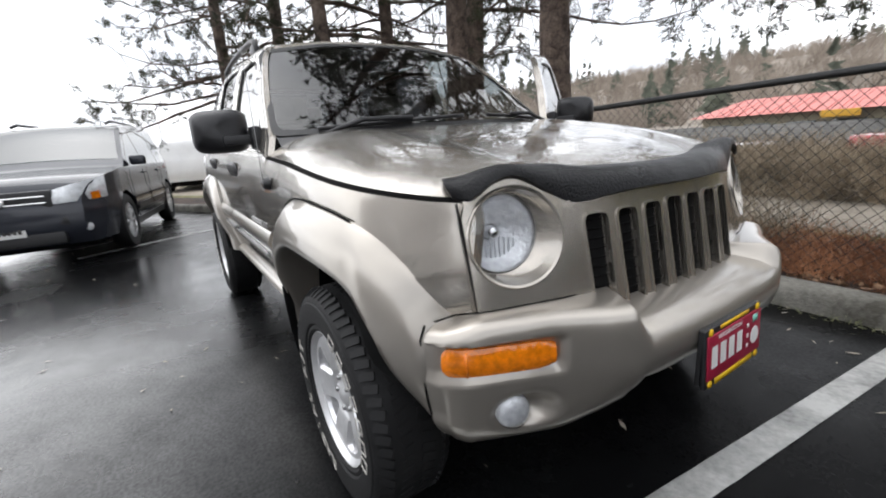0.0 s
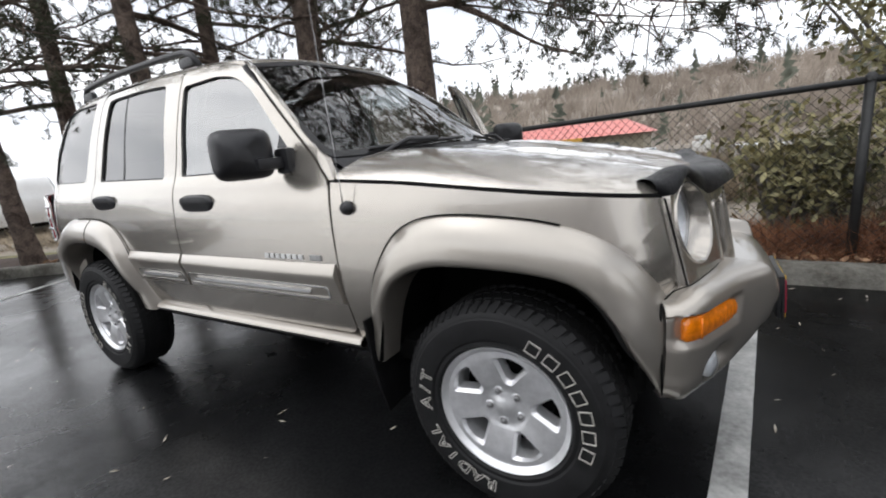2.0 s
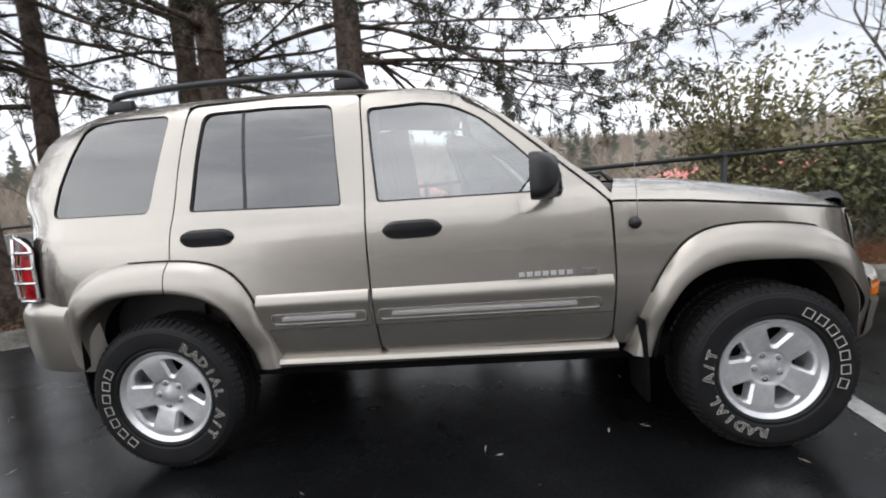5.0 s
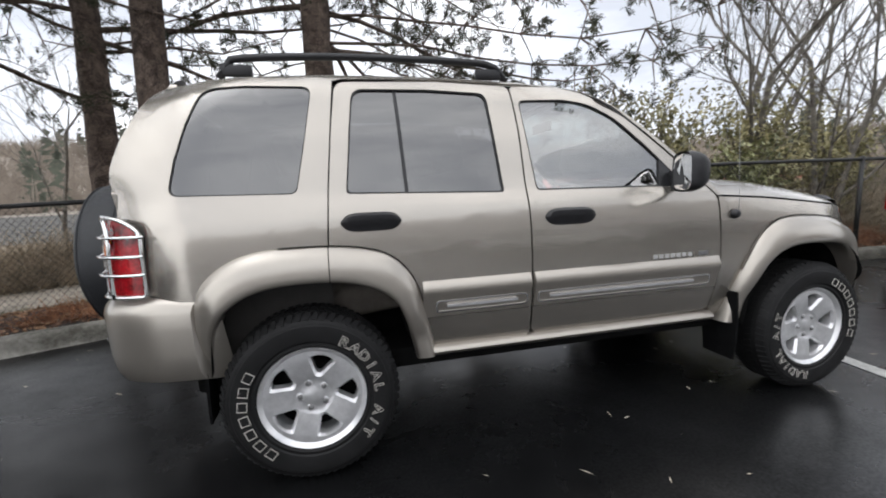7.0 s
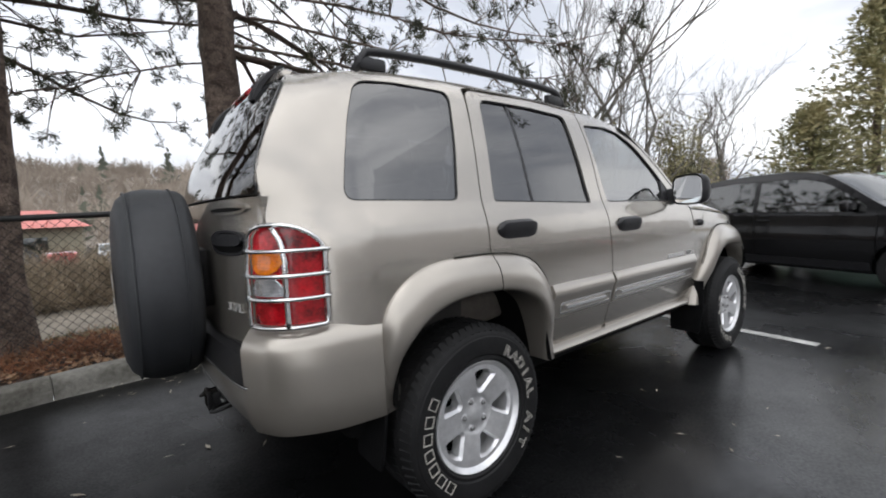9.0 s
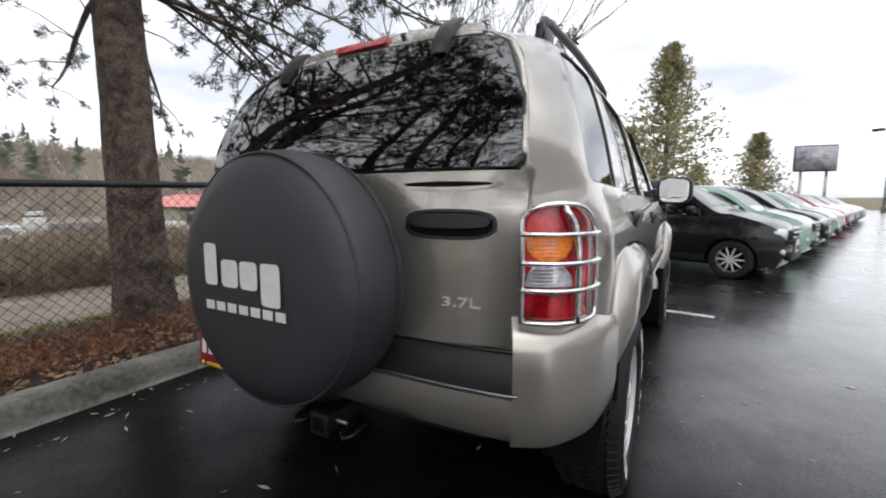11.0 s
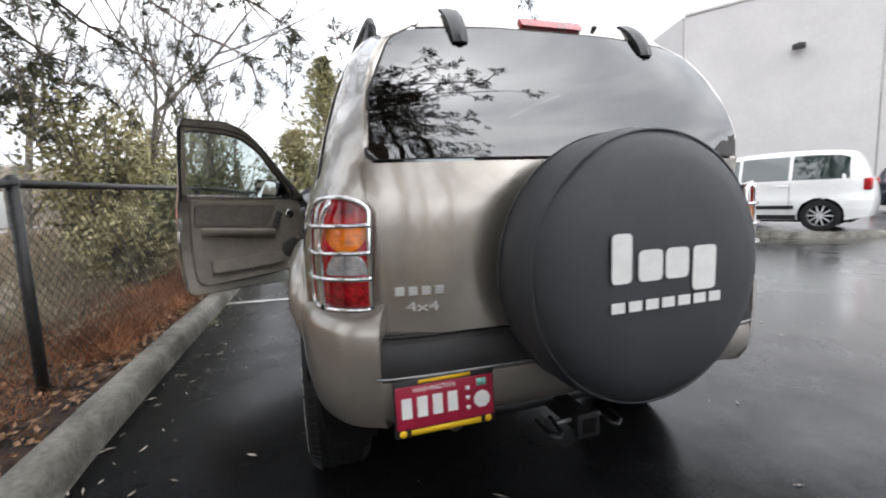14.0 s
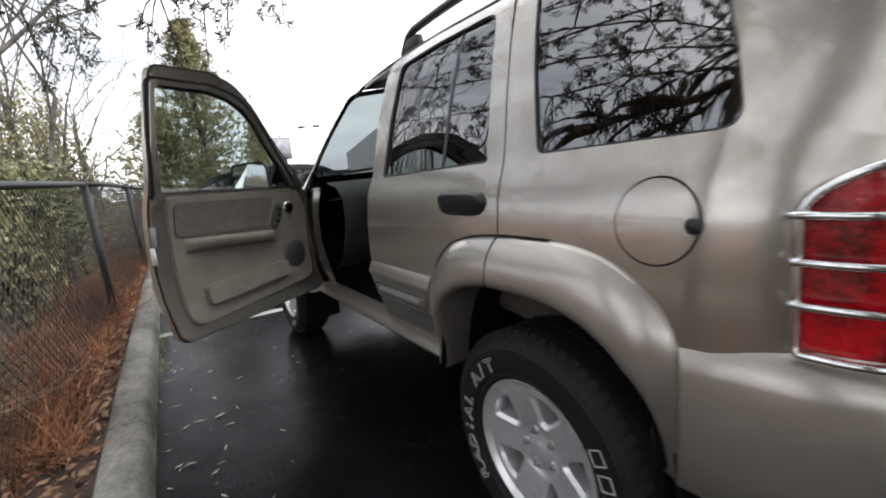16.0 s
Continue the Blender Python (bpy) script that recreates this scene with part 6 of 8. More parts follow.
    for k in range(4):
        part("pad_rib", tube([(x + 0.045 + 0.022 * k, y * 0.97, 0.742) for x, y in mid_sel[::2]], 0.004, 5), CLADDING, step)
    part("bright_strip", tube([(x - 0.004, y, 0.6445) for x, y in mid_sel], 0.004, 6), STEEL, rb)
    cap = lambda y: [(-0.10, 0.838), (-0.065, 0.832), (-0.030, 0.815), (-0.006, 0.790), (0.006, 0.762), (0.006, 0.70), (0.002, 0.60), (-0.008, 0.53), (-0.03, 0.49), (-0.07, 0.475), (-0.14, 0.47)]
    for s in (-1, 1):
        sel = [p for p in plan if s * p[1] > 0.662]
        rows = sweep(sel, cap)
        bm = skin(rows)
        caps(bm, rows[0] + [(rows[0][0][0] + 0.06, rows[0][0][1], 0.47)], rows[-1] + [(rows[-1][0][0] + 0.06, rows[-1][0][1], 0.47)])
        part("bumper_corner", bm, FLARE, rb, "champagne bumper corner", angle=40)
    # plate, hitch, exhaust
    plate_at(suv, frame_of((-2.139, 0.500, 0.566), (0, -1, 0), (0.05, 0, 1)) @ Matrix.Scale(0.93, 4), False)
    hitch = part("tow_hitch", merge(block((0.26, 0.062, 0.062), (-1.98, 0.02, 0.385), 0.008), block((0.02, 0.082, 0.082), (-2.105, 0.02, 0.385), 0.006)), CLADDING, suv, "black tow hitch receiver", angle=45)
    part("hitch_mouth", block((0.006, 0.048, 0.048), (-2.1145, 0.02, 0.385), 0.002), SHADOWBLACK, hitch)
    part("cross_tube", tube([(-1.93, -0.52, 0.43), (-1.93, -0.2, 0.405), (-1.93, 0.2, 0.405), (-1.93, 0.52, 0.43)], 0.028, 10), CLADDING, hitch)
    for y in (-0.09, 0.13):
        part("chain_loop", tube([(-2.02, y - 0.025, 0.385), (-2.10, y - 0.022, 0.372), (-2.118, y, 0.368), (-2.10, y + 0.022, 0.372), (-2.02, y + 0.025, 0.385)], 0.007, 6), CLADDING, hitch)
    part("hitch_pin", tube([(-2.06, -0.06, 0.385), (-2.06, 0.10, 0.385), (-2.06, 0.112, 0.36)], 0.008, 8), STEEL, hitch)
    part("exhaust_pipe", tube([(-1.5, 0.42, 0.43), (-1.85, 0.42, 0.42), (-1.98, 0.42, 0.405)], 0.028, 14, cap=False), STEEL, suv, "steel exhaust pipe")


def suv_inside(suv):
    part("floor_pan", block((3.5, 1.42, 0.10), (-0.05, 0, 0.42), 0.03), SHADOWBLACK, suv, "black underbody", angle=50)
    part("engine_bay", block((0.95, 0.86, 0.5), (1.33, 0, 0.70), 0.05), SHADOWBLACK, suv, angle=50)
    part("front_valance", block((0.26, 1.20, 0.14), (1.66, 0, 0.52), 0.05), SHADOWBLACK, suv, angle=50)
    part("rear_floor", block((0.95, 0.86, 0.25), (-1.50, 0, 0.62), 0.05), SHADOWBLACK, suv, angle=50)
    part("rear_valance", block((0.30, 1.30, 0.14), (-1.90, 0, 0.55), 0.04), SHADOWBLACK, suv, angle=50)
    for x in (AXLE, -AXLE):
        part("axle", tube([(x, -0.70, HUB_Z), (x, 0.70, HUB_Z)], 0.05, 10), SHADOWBLACK, suv)
    rows = []
    for k in range(13):
        y = -0.70 + 1.4 * k / 12
        rows.append([(0.72, y, 1.16), (0.55, y, 1.165), (0.38, y, 1.13), (0.30, y, 1.06), (0.32, y, 0.90), (0.42, y, 0.70), (0.60, y, 0.60)])
    part("dashboard", skin(rows), INTERIOR_DARK, suv, "dark dashboard", angle=60)
    wheel = part("steering_wheel", tube([(0.20 + 0.09 * math.sin(a), 0.36 + 0.185 * math.cos(a), 1.03 + 0.165 * math.sin(a)) for a in np.linspace(0, 2 * math.pi, 41)], 0.016, 8, cap=False), INTERIOR_DARK, suv, "dark steering wheel")
    part("wheel_hub", merge(block((0.06, 0.13, 0.12), (0.22, 0.36, 1.02), 0.03), block((0.03, 0.34, 0.04), (0.215, 0.36, 1.03), 0.012), tube([(0.22, 0.36, 1.02), (0.42, 0.36, 0.93)], 0.035, 10)), INTERIOR_DARK, wheel, angle=50)
    for x, ys in ((-0.42, (-0.37, 0.37)), (-1.22, (-0.40, 0.0, 0.40))):
        for y in ys:
            w = 0.50 if x > -1 else 0.40
            seat = part("seat", block((0.52, w, 0.17), (x + 0.22, y, 0.70), 0.05, 3, Matrix.Rotation(radians(-6), 4, "Y")), SEATCLOTH, suv, "taupe cloth seat", angle=60)
            part("backrest", block((0.14, w, 0.60), (x - 0.08, y, 0.99), 0.05, 3, Matrix.Rotation(radians(-14), 4, "Y")), SEATCLOTH, seat, angle=60)
            part("headrest", block((0.09, 0.26, 0.17), (x - 0.17, y, 1.385), 0.035, 3, Matrix.Rotation(radians(-10), 4, "Y")), SEATCLOTH, seat, angle=60)
    part("centre_console", block((0.75, 0.22, 0.22), (0.0, 0, 0.66), 0.03), INTERIOR_DARK, suv, "dark centre console", angle=50)
    roofl = panel([(0.03, 0.56), (-1.75, 0.54), (-1.75, -0.54), (0.03, -0.56)], lambda x, y: roof_func(x, y) - Vector((0, 0, 0.035)), (), 0.3, 0, flip=False)
    part("headliner", roofl, INTERIOR, suv, "taupe headliner")
    part("rear_view_mirror", block((0.02, 0.24, 0.06), (0.14, 0.0, 1.555), 0.015), BLACK, suv, "rear-view mirror", angle=50)
    for s in (-1, 1):
        rows = [[(x, s * (0.70 - 0.8 * max(0, -1.80 - x)), 1.15), (x, s * 0.66, 0.9), (x, s * 0.64, 0.5)] for x in np.linspace(-1.22, -1.98, 8)]
        part("cargo_lining", skin(rows), INTERIOR_DARK, suv, "dark cargo lining")
    disc = lambda r: [(-1.672 + r * math.cos(a), 1.04 + r * math.sin(a)) for a in np.linspace(0, 2 * math.pi, 49)[:-1]]
    part("fuel_door_gap", panel(disc(0.0865), side_func(1, 0.0008), [disc(0.080)], 0.3, 0.0, (0, -1, 0), flip=True), SHADOWBLACK, suv)
    part("fuel_door", panel(disc(0.0825), side_func(1, 0.0025), (), 0.03, 0.004, (0, -1, 0), flip=True), PAINT, suv, "round champagne fuel door", angle=40)
    part("fuel_latch", lathe([(0, 0.008), (0.012, 0.008), (0.016, 0.003)], (0, 1, 0.02), (-1.745, half_width(-1.745, 1.035) + 0.001, 1.035), 14), BLACK, suv)


suv = thing("suv", "champagne four-door suv with driver's door open, parked on wet asphalt", "car")
for side in (-1, 1):
    suv_side_body(suv, side)
    side_doors(suv, side)
    for ax in (AXLE, -AXLE):
        suv_wheel(suv, ax, side)
suv_top(suv)
suv_front(suv)
suv_rear(suv)
suv_inside(suv)

# ---- fence ----
def fence_y(x):
    return 2.29 - 0.062 * (x + 0.36)


def fence_top(x):
    return 1.285 + 0.022 * (x + 0.36) if x < 4 else 1.381


def chain_fence():
    fence = thing("chain_link_fence", "black chain-link fence with steel posts behind the kerb", "fence")
    xs = [-0.36 + 3.16 * k for k in range(-3, 13)]
    for x in xs:
        y, z = fence_y(x), fence_top(x)
        part("post", tube([(x, y, 0.0), (x, y, z * 0.5), (x, y, z + 0.015)], 0.030, 12), FENCEMETAL, fence, "black steel post")
        part("post_cap", lathe([(0.0, 0.035), (0.018, 0.03), (0.033, 0.012), (0.035, -0.02)], (0, 0, 1), (x, y, z + 0.015), 14), FENCEMETAL, fence)
    for a, b in zip(xs[:-1], xs[1:]):
        part("top_rail", tube([(x, fence_y(x), fence_top(x)) for x in np.linspace(a, b, 4)], 0.024, 10), FENCEMETAL, fence, "black top rail")
    # woven wires as bent strips
    verts, faces = [], []

    def wire(x0, z0, x1, z1, off):
        p = [Vector((x0, fence_y(x0) + off, z0)), Vector((x1, fence_y(x1) + off, z1))]
        d = (p[1] - p[0]).normalized()
        sides = [Vector((0, 1, 0)).cross(d).normalized() * 0.0017, Vector((0, 0.0017, 0))]
        base = len(verts)
        for q in p:
            verts.extend([q + sides[0], q + sides[1], q - sides[0], q - sides[1]])
        for k in range(4):
            faces.append((base + k, base + (k + 1) % 4, base + 4 + (k + 1) % 4, base + 4 + k))

    pitch = 0.072
    x = xs[0] - 1.3
    while x < 9.0:
        z0 = 0.10
        h = fence_top(max(xs[0], min(x, 9))) - z0
        for sgn in (1, -1):
            a, b = x, x + sgn * h * 0.98
            lo, hi = (0.0, 1.0)
            if xs[0] - 0.02 <= min(a, b) and max(a, b) <= 10.5:
                wire(a, z0, b, z0 + h, 0.002 * sgn)
        x += pitch
    me = bpy.data.meshes.new("wire_mesh")
    me.from_pydata([tuple(v) for v in verts], [], faces)
    me.materials.append(FENCEMETAL)
    ob = new("wire_mesh", me)
    ob.parent = fence
    tagged(ob, "woven black chain-link wire", kind="stuff")


chain_fence()


# ---- trees and brush ----
def quad_cloud(name, quads, mat, parent=None, label="", kind=""):
    """One mesh from (centre, along, across) leaves or needles, each a folded pair of triangles."""
    verts, faces = [], []
    for c, u, v in quads:
        b = len(verts)
        verts.extend([c - u, c + v, c + u, c - v])
        faces.append((b, b + 1, b + 2, b + 3))
    me = bpy.data.meshes.new(name)
    me.from_pydata([tuple(v) for v in verts], [], faces)
    me.materials.append(mat)
    ob = new(name, me)
    if parent is not None:
        ob.parent = parent
    return tagged(ob, label, kind=kind)


def rand_dir(rng, zmin=-1.0):
    while True:
        v = Vector((rng.uniform(-1, 1), rng.uniform(-1, 1), rng.uniform(zmin, 1)))
        if 0.05 < v.length < 1:
            return v.normalized()


def needle_tuft(rng, c, d, size, quads, count=16):
    """A bottle-brush of needles round the tip of a twig."""
    for _ in range(count):
        w = (d * rng.uniform(0.1, 1.0) + rand_dir(rng) * 0.75).normalized()
        ln = size * rng.uniform(0.6, 1.0)
        side = w.cross(rand_dir(rng)).normalized() * size * 0.06
        o = c + d * rng.uniform(-0.5, 0.5) * size
        quads.append((o + w * ln * 0.5, w * ln * 0.5, side))


def pine(x, y, r, seed, height=13.0, lean=(0, 0), low=2.6, limbs=34, reach=3.6, aim=None, boughs=()):
    rng = random.Random(seed)
    tree = thing("pine_tree", "tall pine with rough reddish-grey bark on the verge", "tree", "pines along the verge")
    pts, rs = [], []
    for k in range(19):
        u = k / 18
        z = 0.02 + height * u
        pts.append((x + lean[0] * z + 0.06 * math.sin(u * 7 + seed), y + lean[1] * z + 0.06 * math.cos(u * 5 + seed), z))
        rs.append(r * (1.0 - 0.8 * u) * (1 + 0.3 * math.exp(-z / 0.28)))
    trunk = tube(pts, rs, 22)
    bmesh.ops.subdivide_edges(trunk, edges=[e for e in trunk.edges if max(v.co.z for v in e.verts) < 6 and abs(e.verts[0].co.z - e.verts[1].co.z) > 0.3], cuts=5)
    for v in trunk.verts:
        if v.co.z < 7:
            ax = Vector(pts[min(18, max(0, int(round((v.co.z - 0.02) / height * 18))))])
            a = math.atan2(v.co.y - ax.y, v.co.x - ax.x)
            ridge = noise.noise((math.cos(a) * 5, math.sin(a) * 5, v.co.z * 1.6 + seed)) + 0.6 * noise.noise((math.cos(a) * 11, math.sin(a) * 11, v.co.z * 4))
            d = Vector((math.cos(a), math.sin(a), 0))
            v.co += d * ridge * 0.10 * r
    part("trunk", trunk, BARK, tree, "rough fissured bark")
    quads = []
    wood = bmesh.new()
    at = curve1([(p[2], p[0]) for p in pts]), curve1([(p[2], p[1]) for p in pts])
    for k in range(limbs + len(boughs)):
        u = (k + rng.random()) / limbs if k < limbs else 0.0
        z = low + (height - low - 0.3) * u**1.15
        a = rng.uniform(0, 2 * math.pi) if not aim or k % 3 else aim + rng.uniform(-0.8, 0.8)
        ln = reach * (1 - 0.62 * u) * rng.uniform(0.65, 1.1)
        rise = rng.uniform(-0.05, 0.22)
        if k >= limbs:
            z, a, ln, rise = boughs[k - limbs]
        o = Vector((at[0](z), at[1](z), z))
        d = Vector((math.cos(a), math.sin(a), rise))
        line, p = [o], o.copy()
        side = Vector((-math.sin(a), math.cos(a), 0)) * rng.uniform(-0.25, 0.25)
        n = 7
        for j in range(n):
            t = (j + 1) / n
            p = p + (d + side * t + Vector((0, 0, -0.30 * math.sin(math.pi * t) + 0.25 * max(0, t - 0.6)))) * (ln / n) + rand_dir(rng) * 0.05
            line.append(p.copy())
        base = max(0.012, (0.040 if k < limbs else 0.022) * (1 - 0.6 * u) * (ln / reach))
        wood = merge(wood, tube(line, [base * (1 - 0.8 * i / n) for i in range(n + 1)], 5, cap=False))
        for j in range(2, n + 1):
            for _ in range((2 if z < 4.6 else 4) if k < limbs else 5):
                tw = (line[j] - line[j - 1]).normalized()
                off = (tw * rng.uniform(0.2, 0.8) + rand_dir(rng) * 0.9).normalized()
                l2 = rng.uniform(0.25, 0.75) * (1.15 - 0.5 * j / n)
                e = line[j] + off * l2 + Vector((0, 0, -0.05))
                midp = line[j].lerp(e, 0.5) + Vector((0, 0, 0.04))
                wood = merge(wood, tube([line[j], midp, e], [0.010, 0.007, 0.004], 3, cap=False))
                for q in range(5):
                    c = e + rand_dir(rng) * 0.065 if q < 4 else midp.lerp(e, rng.uniform(0.2, 0.9))
                    needle_tuft(rng, c, (off + rand_dir(rng) * 0.6).normalized(), rng.uniform(0.065, 0.105), quads, 19)
    tagged(part("limb_wood", wood, BARK, tree, "dark pine limbs and twigs"), kind="stuff")
    quad_cloud("crown", quads, NEEDLE, tree, "clumps of dark green needles")
    return tree


pine(-1.24, 3.07, 0.200, 3, 13.5, (0.006, -0.004), 2.9, 56, 4.7, aim=-0.1, boughs=[(3.0, -0.15, 4.6, 0.10), (3.3, -0.35, 4.4, 0.06), (2.9, 0.12, 4.0, 0.08), (3.6, -0.55, 4.2, 0.0), (2.8, 2.9, 2.6, 0.05), (3.0, 0.2, 3.5, -0.1), (3.2, 0.33, 3.8, -0.12), (3.4, 0.1, 4.2, -0.12)])
pine(-3.05, 2.82, 0.185, 5, 13.0, (0.0, 0.004), 3.3, 46, 3.5)
pine(-4.12, 3.85, 0.195, 8, 13.0, (0.0, 0.10), 3.1, 44, 3.6)
pine(-5.50, 2.95, 0.150, 11, 12.5, (0.0, 0.0), 2.7, 44, 3.5)
pine(-5.10, 1.62, 0.150, 14, 12.5, (-0.012, 0.010), 2.7, 44, 3.4)
pine(-7.35, 1.40, 0.155, 17, 12.0, (0.0, 0.0), 2.5, 40, 3.2)
pine(-6.75, 0.32, 0.125, 21, 11.0, (-0.045, 0.0), 2.1, 30, 2.6)


def bare_tree(x, y, seed, height=7.0, spread=0.5, stems=1, z0=0.0, girth=0.0):
    rng = random.Random(seed)
    tree = thing("bare_tree", "leafless deciduous tree with many thin branches", "tree", "bare trees beyond the fence")
    wood, stem = bmesh.new(), bmesh.new()

    def grow(p, d, ln, r, depth):
        nonlocal wood, stem
        pts, q = [p], p.copy()
        for j in range(4):
            d = (d + rand_dir(rng) * 0.13 + Vector((0, 0, 0.10))).normalized()
            q = q + d * ln / 4
            pts.append(q.copy())
        limb = tube(pts, [r * (1 - 0.11 * i) for i in range(5)], 7 if depth < 2 else 4 if depth < 4 else 3, cap=False)
        if depth:
            wood = merge(wood, limb)
        else:
            stem = merge(stem, limb)
        if depth >= 5 or r < 0.004:
            return
        for k in range(3 if depth else 4):
            b = pts[2 + k % 3] if depth else pts[1 + k]
            grow(b, (d + rand_dir(rng) * (spread + 0.25)).normalized(), ln * rng.uniform(0.55, 0.78), r * (0.44 if depth == 0 else 0.56), depth + 1)

    for k in range(stems):
        d = Vector((rng.uniform(-0.3, 0.3), rng.uniform(-0.3, 0.3), 1)).normalized() if stems > 1 else Vector((0.05, 0, 1))
        grow(Vector((x + 0.2 * k, y, z0)), d, height * 0.36, girth or (0.11 if stems == 1 else 0.07), 0)
    part("trunk", stem, BARK_GREY, tree, "grey trunk")
    tagged(part("branch_wood", wood, BARK_GREY, tree), "grey bare branches", kind="stuff")
    return tree


bare_tree(5.7, 3.45, 31, 8.0, 0.38, 1, 0.0, 0.085)
bare_tree(6.8, 2.95, 34, 8.5, 0.40, 2, 0.0, 0.06)
bare_tree(12.2, 2.7, 40, 7.0, 0.6, 2)
bare_tree(9.4, 7.2, 32, 11.0, 0.55, 1)
bare_tree(13.5, 7.6, 33, 9.5, 0.55, 2)
bare_tree(11.0, 4.6, 35, 6.0, 0.7, 2)
bare_tree(16.5, 5.0, 36, 7.0, 0.6, 1)
bare_tree(-7.6, 9.5, 37, 8.0, 0.55, 1, 0.0, 0.055)
bare_tree(-11.5, 8.5, 38, 8.5, 0.6, 1, 0.0, 0.06)


def leafy_shrub(x, y, w, d, h, seed, leaves=5200, z0=0.0, mat=None, label="glossy green leaves"):
    rng = random.Random(seed)
    bush = thing("evergreen_shrub", "broad-leaved evergreen shrub behind the fence", "shrub", "evergreen shrubs")
    quads, wood = [], bmesh.new()
    for k in range(26):
        a = rng.uniform(0, 6.28)
        tip = Vector((x + math.cos(a) * w * rng.uniform(0.1, 0.9), y + math.sin(a) * d * rng.uniform(0.1, 0.9), z0 + h * rng.uniform(0.5, 1.0)))
        base = Vector((x + rng.uniform(-0.3, 0.3), y + rng.uniform(-0.2, 0.2), z0))
        mid = base.lerp(tip, 0.5) + Vector((0, 0, 0.25))
        wood = merge(wood, tube([base, mid, tip], [0.03, 0.018, 0.006], 5, cap=False))
        for j in range(leaves // 26):
            t = rng.uniform(0.25, 1.08)
            c = (base.lerp(mid, t * 2) if t < 0.5 else mid.lerp(tip, t * 2 - 1)) + rand_dir(rng) * rng.uniform(0.05, 0.38)
            u = (rand_dir(rng) + Vector((0, 0, -0.3))).normalized()
            ln = rng.uniform(0.035, 0.06)
            quads.append((c, u * ln, u.cross(rand_dir(rng)).normalized() * ln * 0.42))
    tagged(part("stem_wood", wood, BARK_GREY, bush), kind="stuff")
    quad_cloud("foliage", quads, mat or LEAF, bush, label)
    return bush


leafy_shrub(3.75, 3.5, 1.4, 0.8, 2.5, 41, 6200, mat=LEAF_DRY, label="sparse olive and brown leaves")
leafy_shrub(2.7, fence_y(2.7) + 0.75, 0.8, 0.4, 1.15, 46, 2600, mat=LEAF_DRY, label="sparse olive and brown leaves")
leafy_shrub(4.8, fence_y(4.8) + 0.8, 1.0, 0.5, 1.7, 47, 4200, label="glossy green leaves")
leafy_shrub(7.6, 3.4, 1.2, 0.8, 2.3, 43, 4200, mat=LEAF_DRY, label="sparse olive and brown leaves")
leafy_shrub(6.1, 3.5, 1.2, 0.8, 2.6, 45, 5200, mat=LEAF_DRY, label="sparse olive and brown leaves")
leafy_shrub(10.4, 3.2, 1.4, 0.9, 3.4, 44, mat=LEAF_DRY, label="sparse olive and brown leaves")


def twig_bed(name, label, area, count, hmin, hmax, mat, seed, lean=0.5, thick=0.004, z_at=None, kind="stuff", cat="brush"):
    """Dry stems standing over a stretch of ground, each a bent strip."""
    rng = random.Random(seed)
    verts, faces = [], []
    (x0, x1), (y0, y1) = area
    for _ in range(count):
        x, t = rng.uniform(x0, x1), rng.random()
        e = float(np.interp(x, KX, KY))
        y = e + y0 + (y1 - y0) * t
        z = z_at(y - e) if z_at else 0.0
        h = rng.uniform(hmin, hmax) * (0.55 + 0.45 * noise.noise((x * 0.7, y * 0.7, seed)) + 0.25)
        p = Vector((x, y, z - 0.03))
        d = (Vector((0, 0, 1)) + rand_dir(rng) * lean).normalized()
        w = rand_dir(rng)
        side = d.cross(w).normalized() * thick
        pts = [p]
        for j in range(3):
            d = (d + rand_dir(rng) * lean * 0.7 + Vector((0, 0, -0.12))).normalized()
            pts.append(pts[-1] + d * h / 3)
        b = len(verts)
        for j, q in enumerate(pts):
            s = side * (1 - 0.25 * j)
            verts.extend([q + s, q - s])
        for j in range(3):
            faces.append((b + 2 * j, b + 2 * j + 1, b + 2 * j + 3, b + 2 * j + 2))
    me = bpy.data.meshes.new(name)
    me.from_pydata([tuple(v) for v in verts], [], faces)
    me.materials.append(mat)
    return tagged(new(name, me), label, cat, kind=kind)


_k = kerb_line()
KX, KY = [p[0] for p in _k], [p[1] for p in _k]
bank_z = lambda d: float(np.interp(d, (0.1, 0.9, 2.0, 2.6, 4.7, 9.0, 16.0), (0.1, 0.14, 0.0, -0.08, -0.08, 0.25, -1.9)))
twig_bed("low_shrubs", "low rust-brown winter shrubs along the kerb", ((-4.0, 2.4), (0.36, 1.1)), 13000, 0.09, 0.30, TWIG_RED, 51, 0.9, 0.0035, bank_z)
twig_bed("low_shrubs", "ankle-high red-brown winter shrubs by the kerb", ((0.1, 3.6), (0.28, 1.0)), 9500, 0.12, 0.42, TWIG_RED, 57, 0.8, 0.0035, bank_z)
twig_bed("leaf_litter", "dark twigs and litter on the verge", ((-6.0, 7.0), (0.16, 2.0)), 9000, 0.03, 0.10, BARK, 52, 1.6, 0.006, bank_z)
twig_bed("dry_brambles", "tangle of dry brown brambles behind the fence", ((-0.1, 1.35), (0.75, 1.3)), 1300, 0.3, 0.9, BRAMBLE, 53, 0.8, 0.0034, bank_z)
twig_bed("low_brambles", "thin low brambles by the fence", ((1.0, 3.2), (0.35, 2.0)), 3800, 0.10, 0.40, TWIG_RED, 59, 1.1, 0.003, bank_z)
twig_bed("dry_brambles", "dark tangle of brambles under the shrubs", ((3.1, 8.0), (0.95, 2.3)), 12000, 0.3, 1.15, BRAMBLE, 60, 0.8, 0.0034, bank_z)
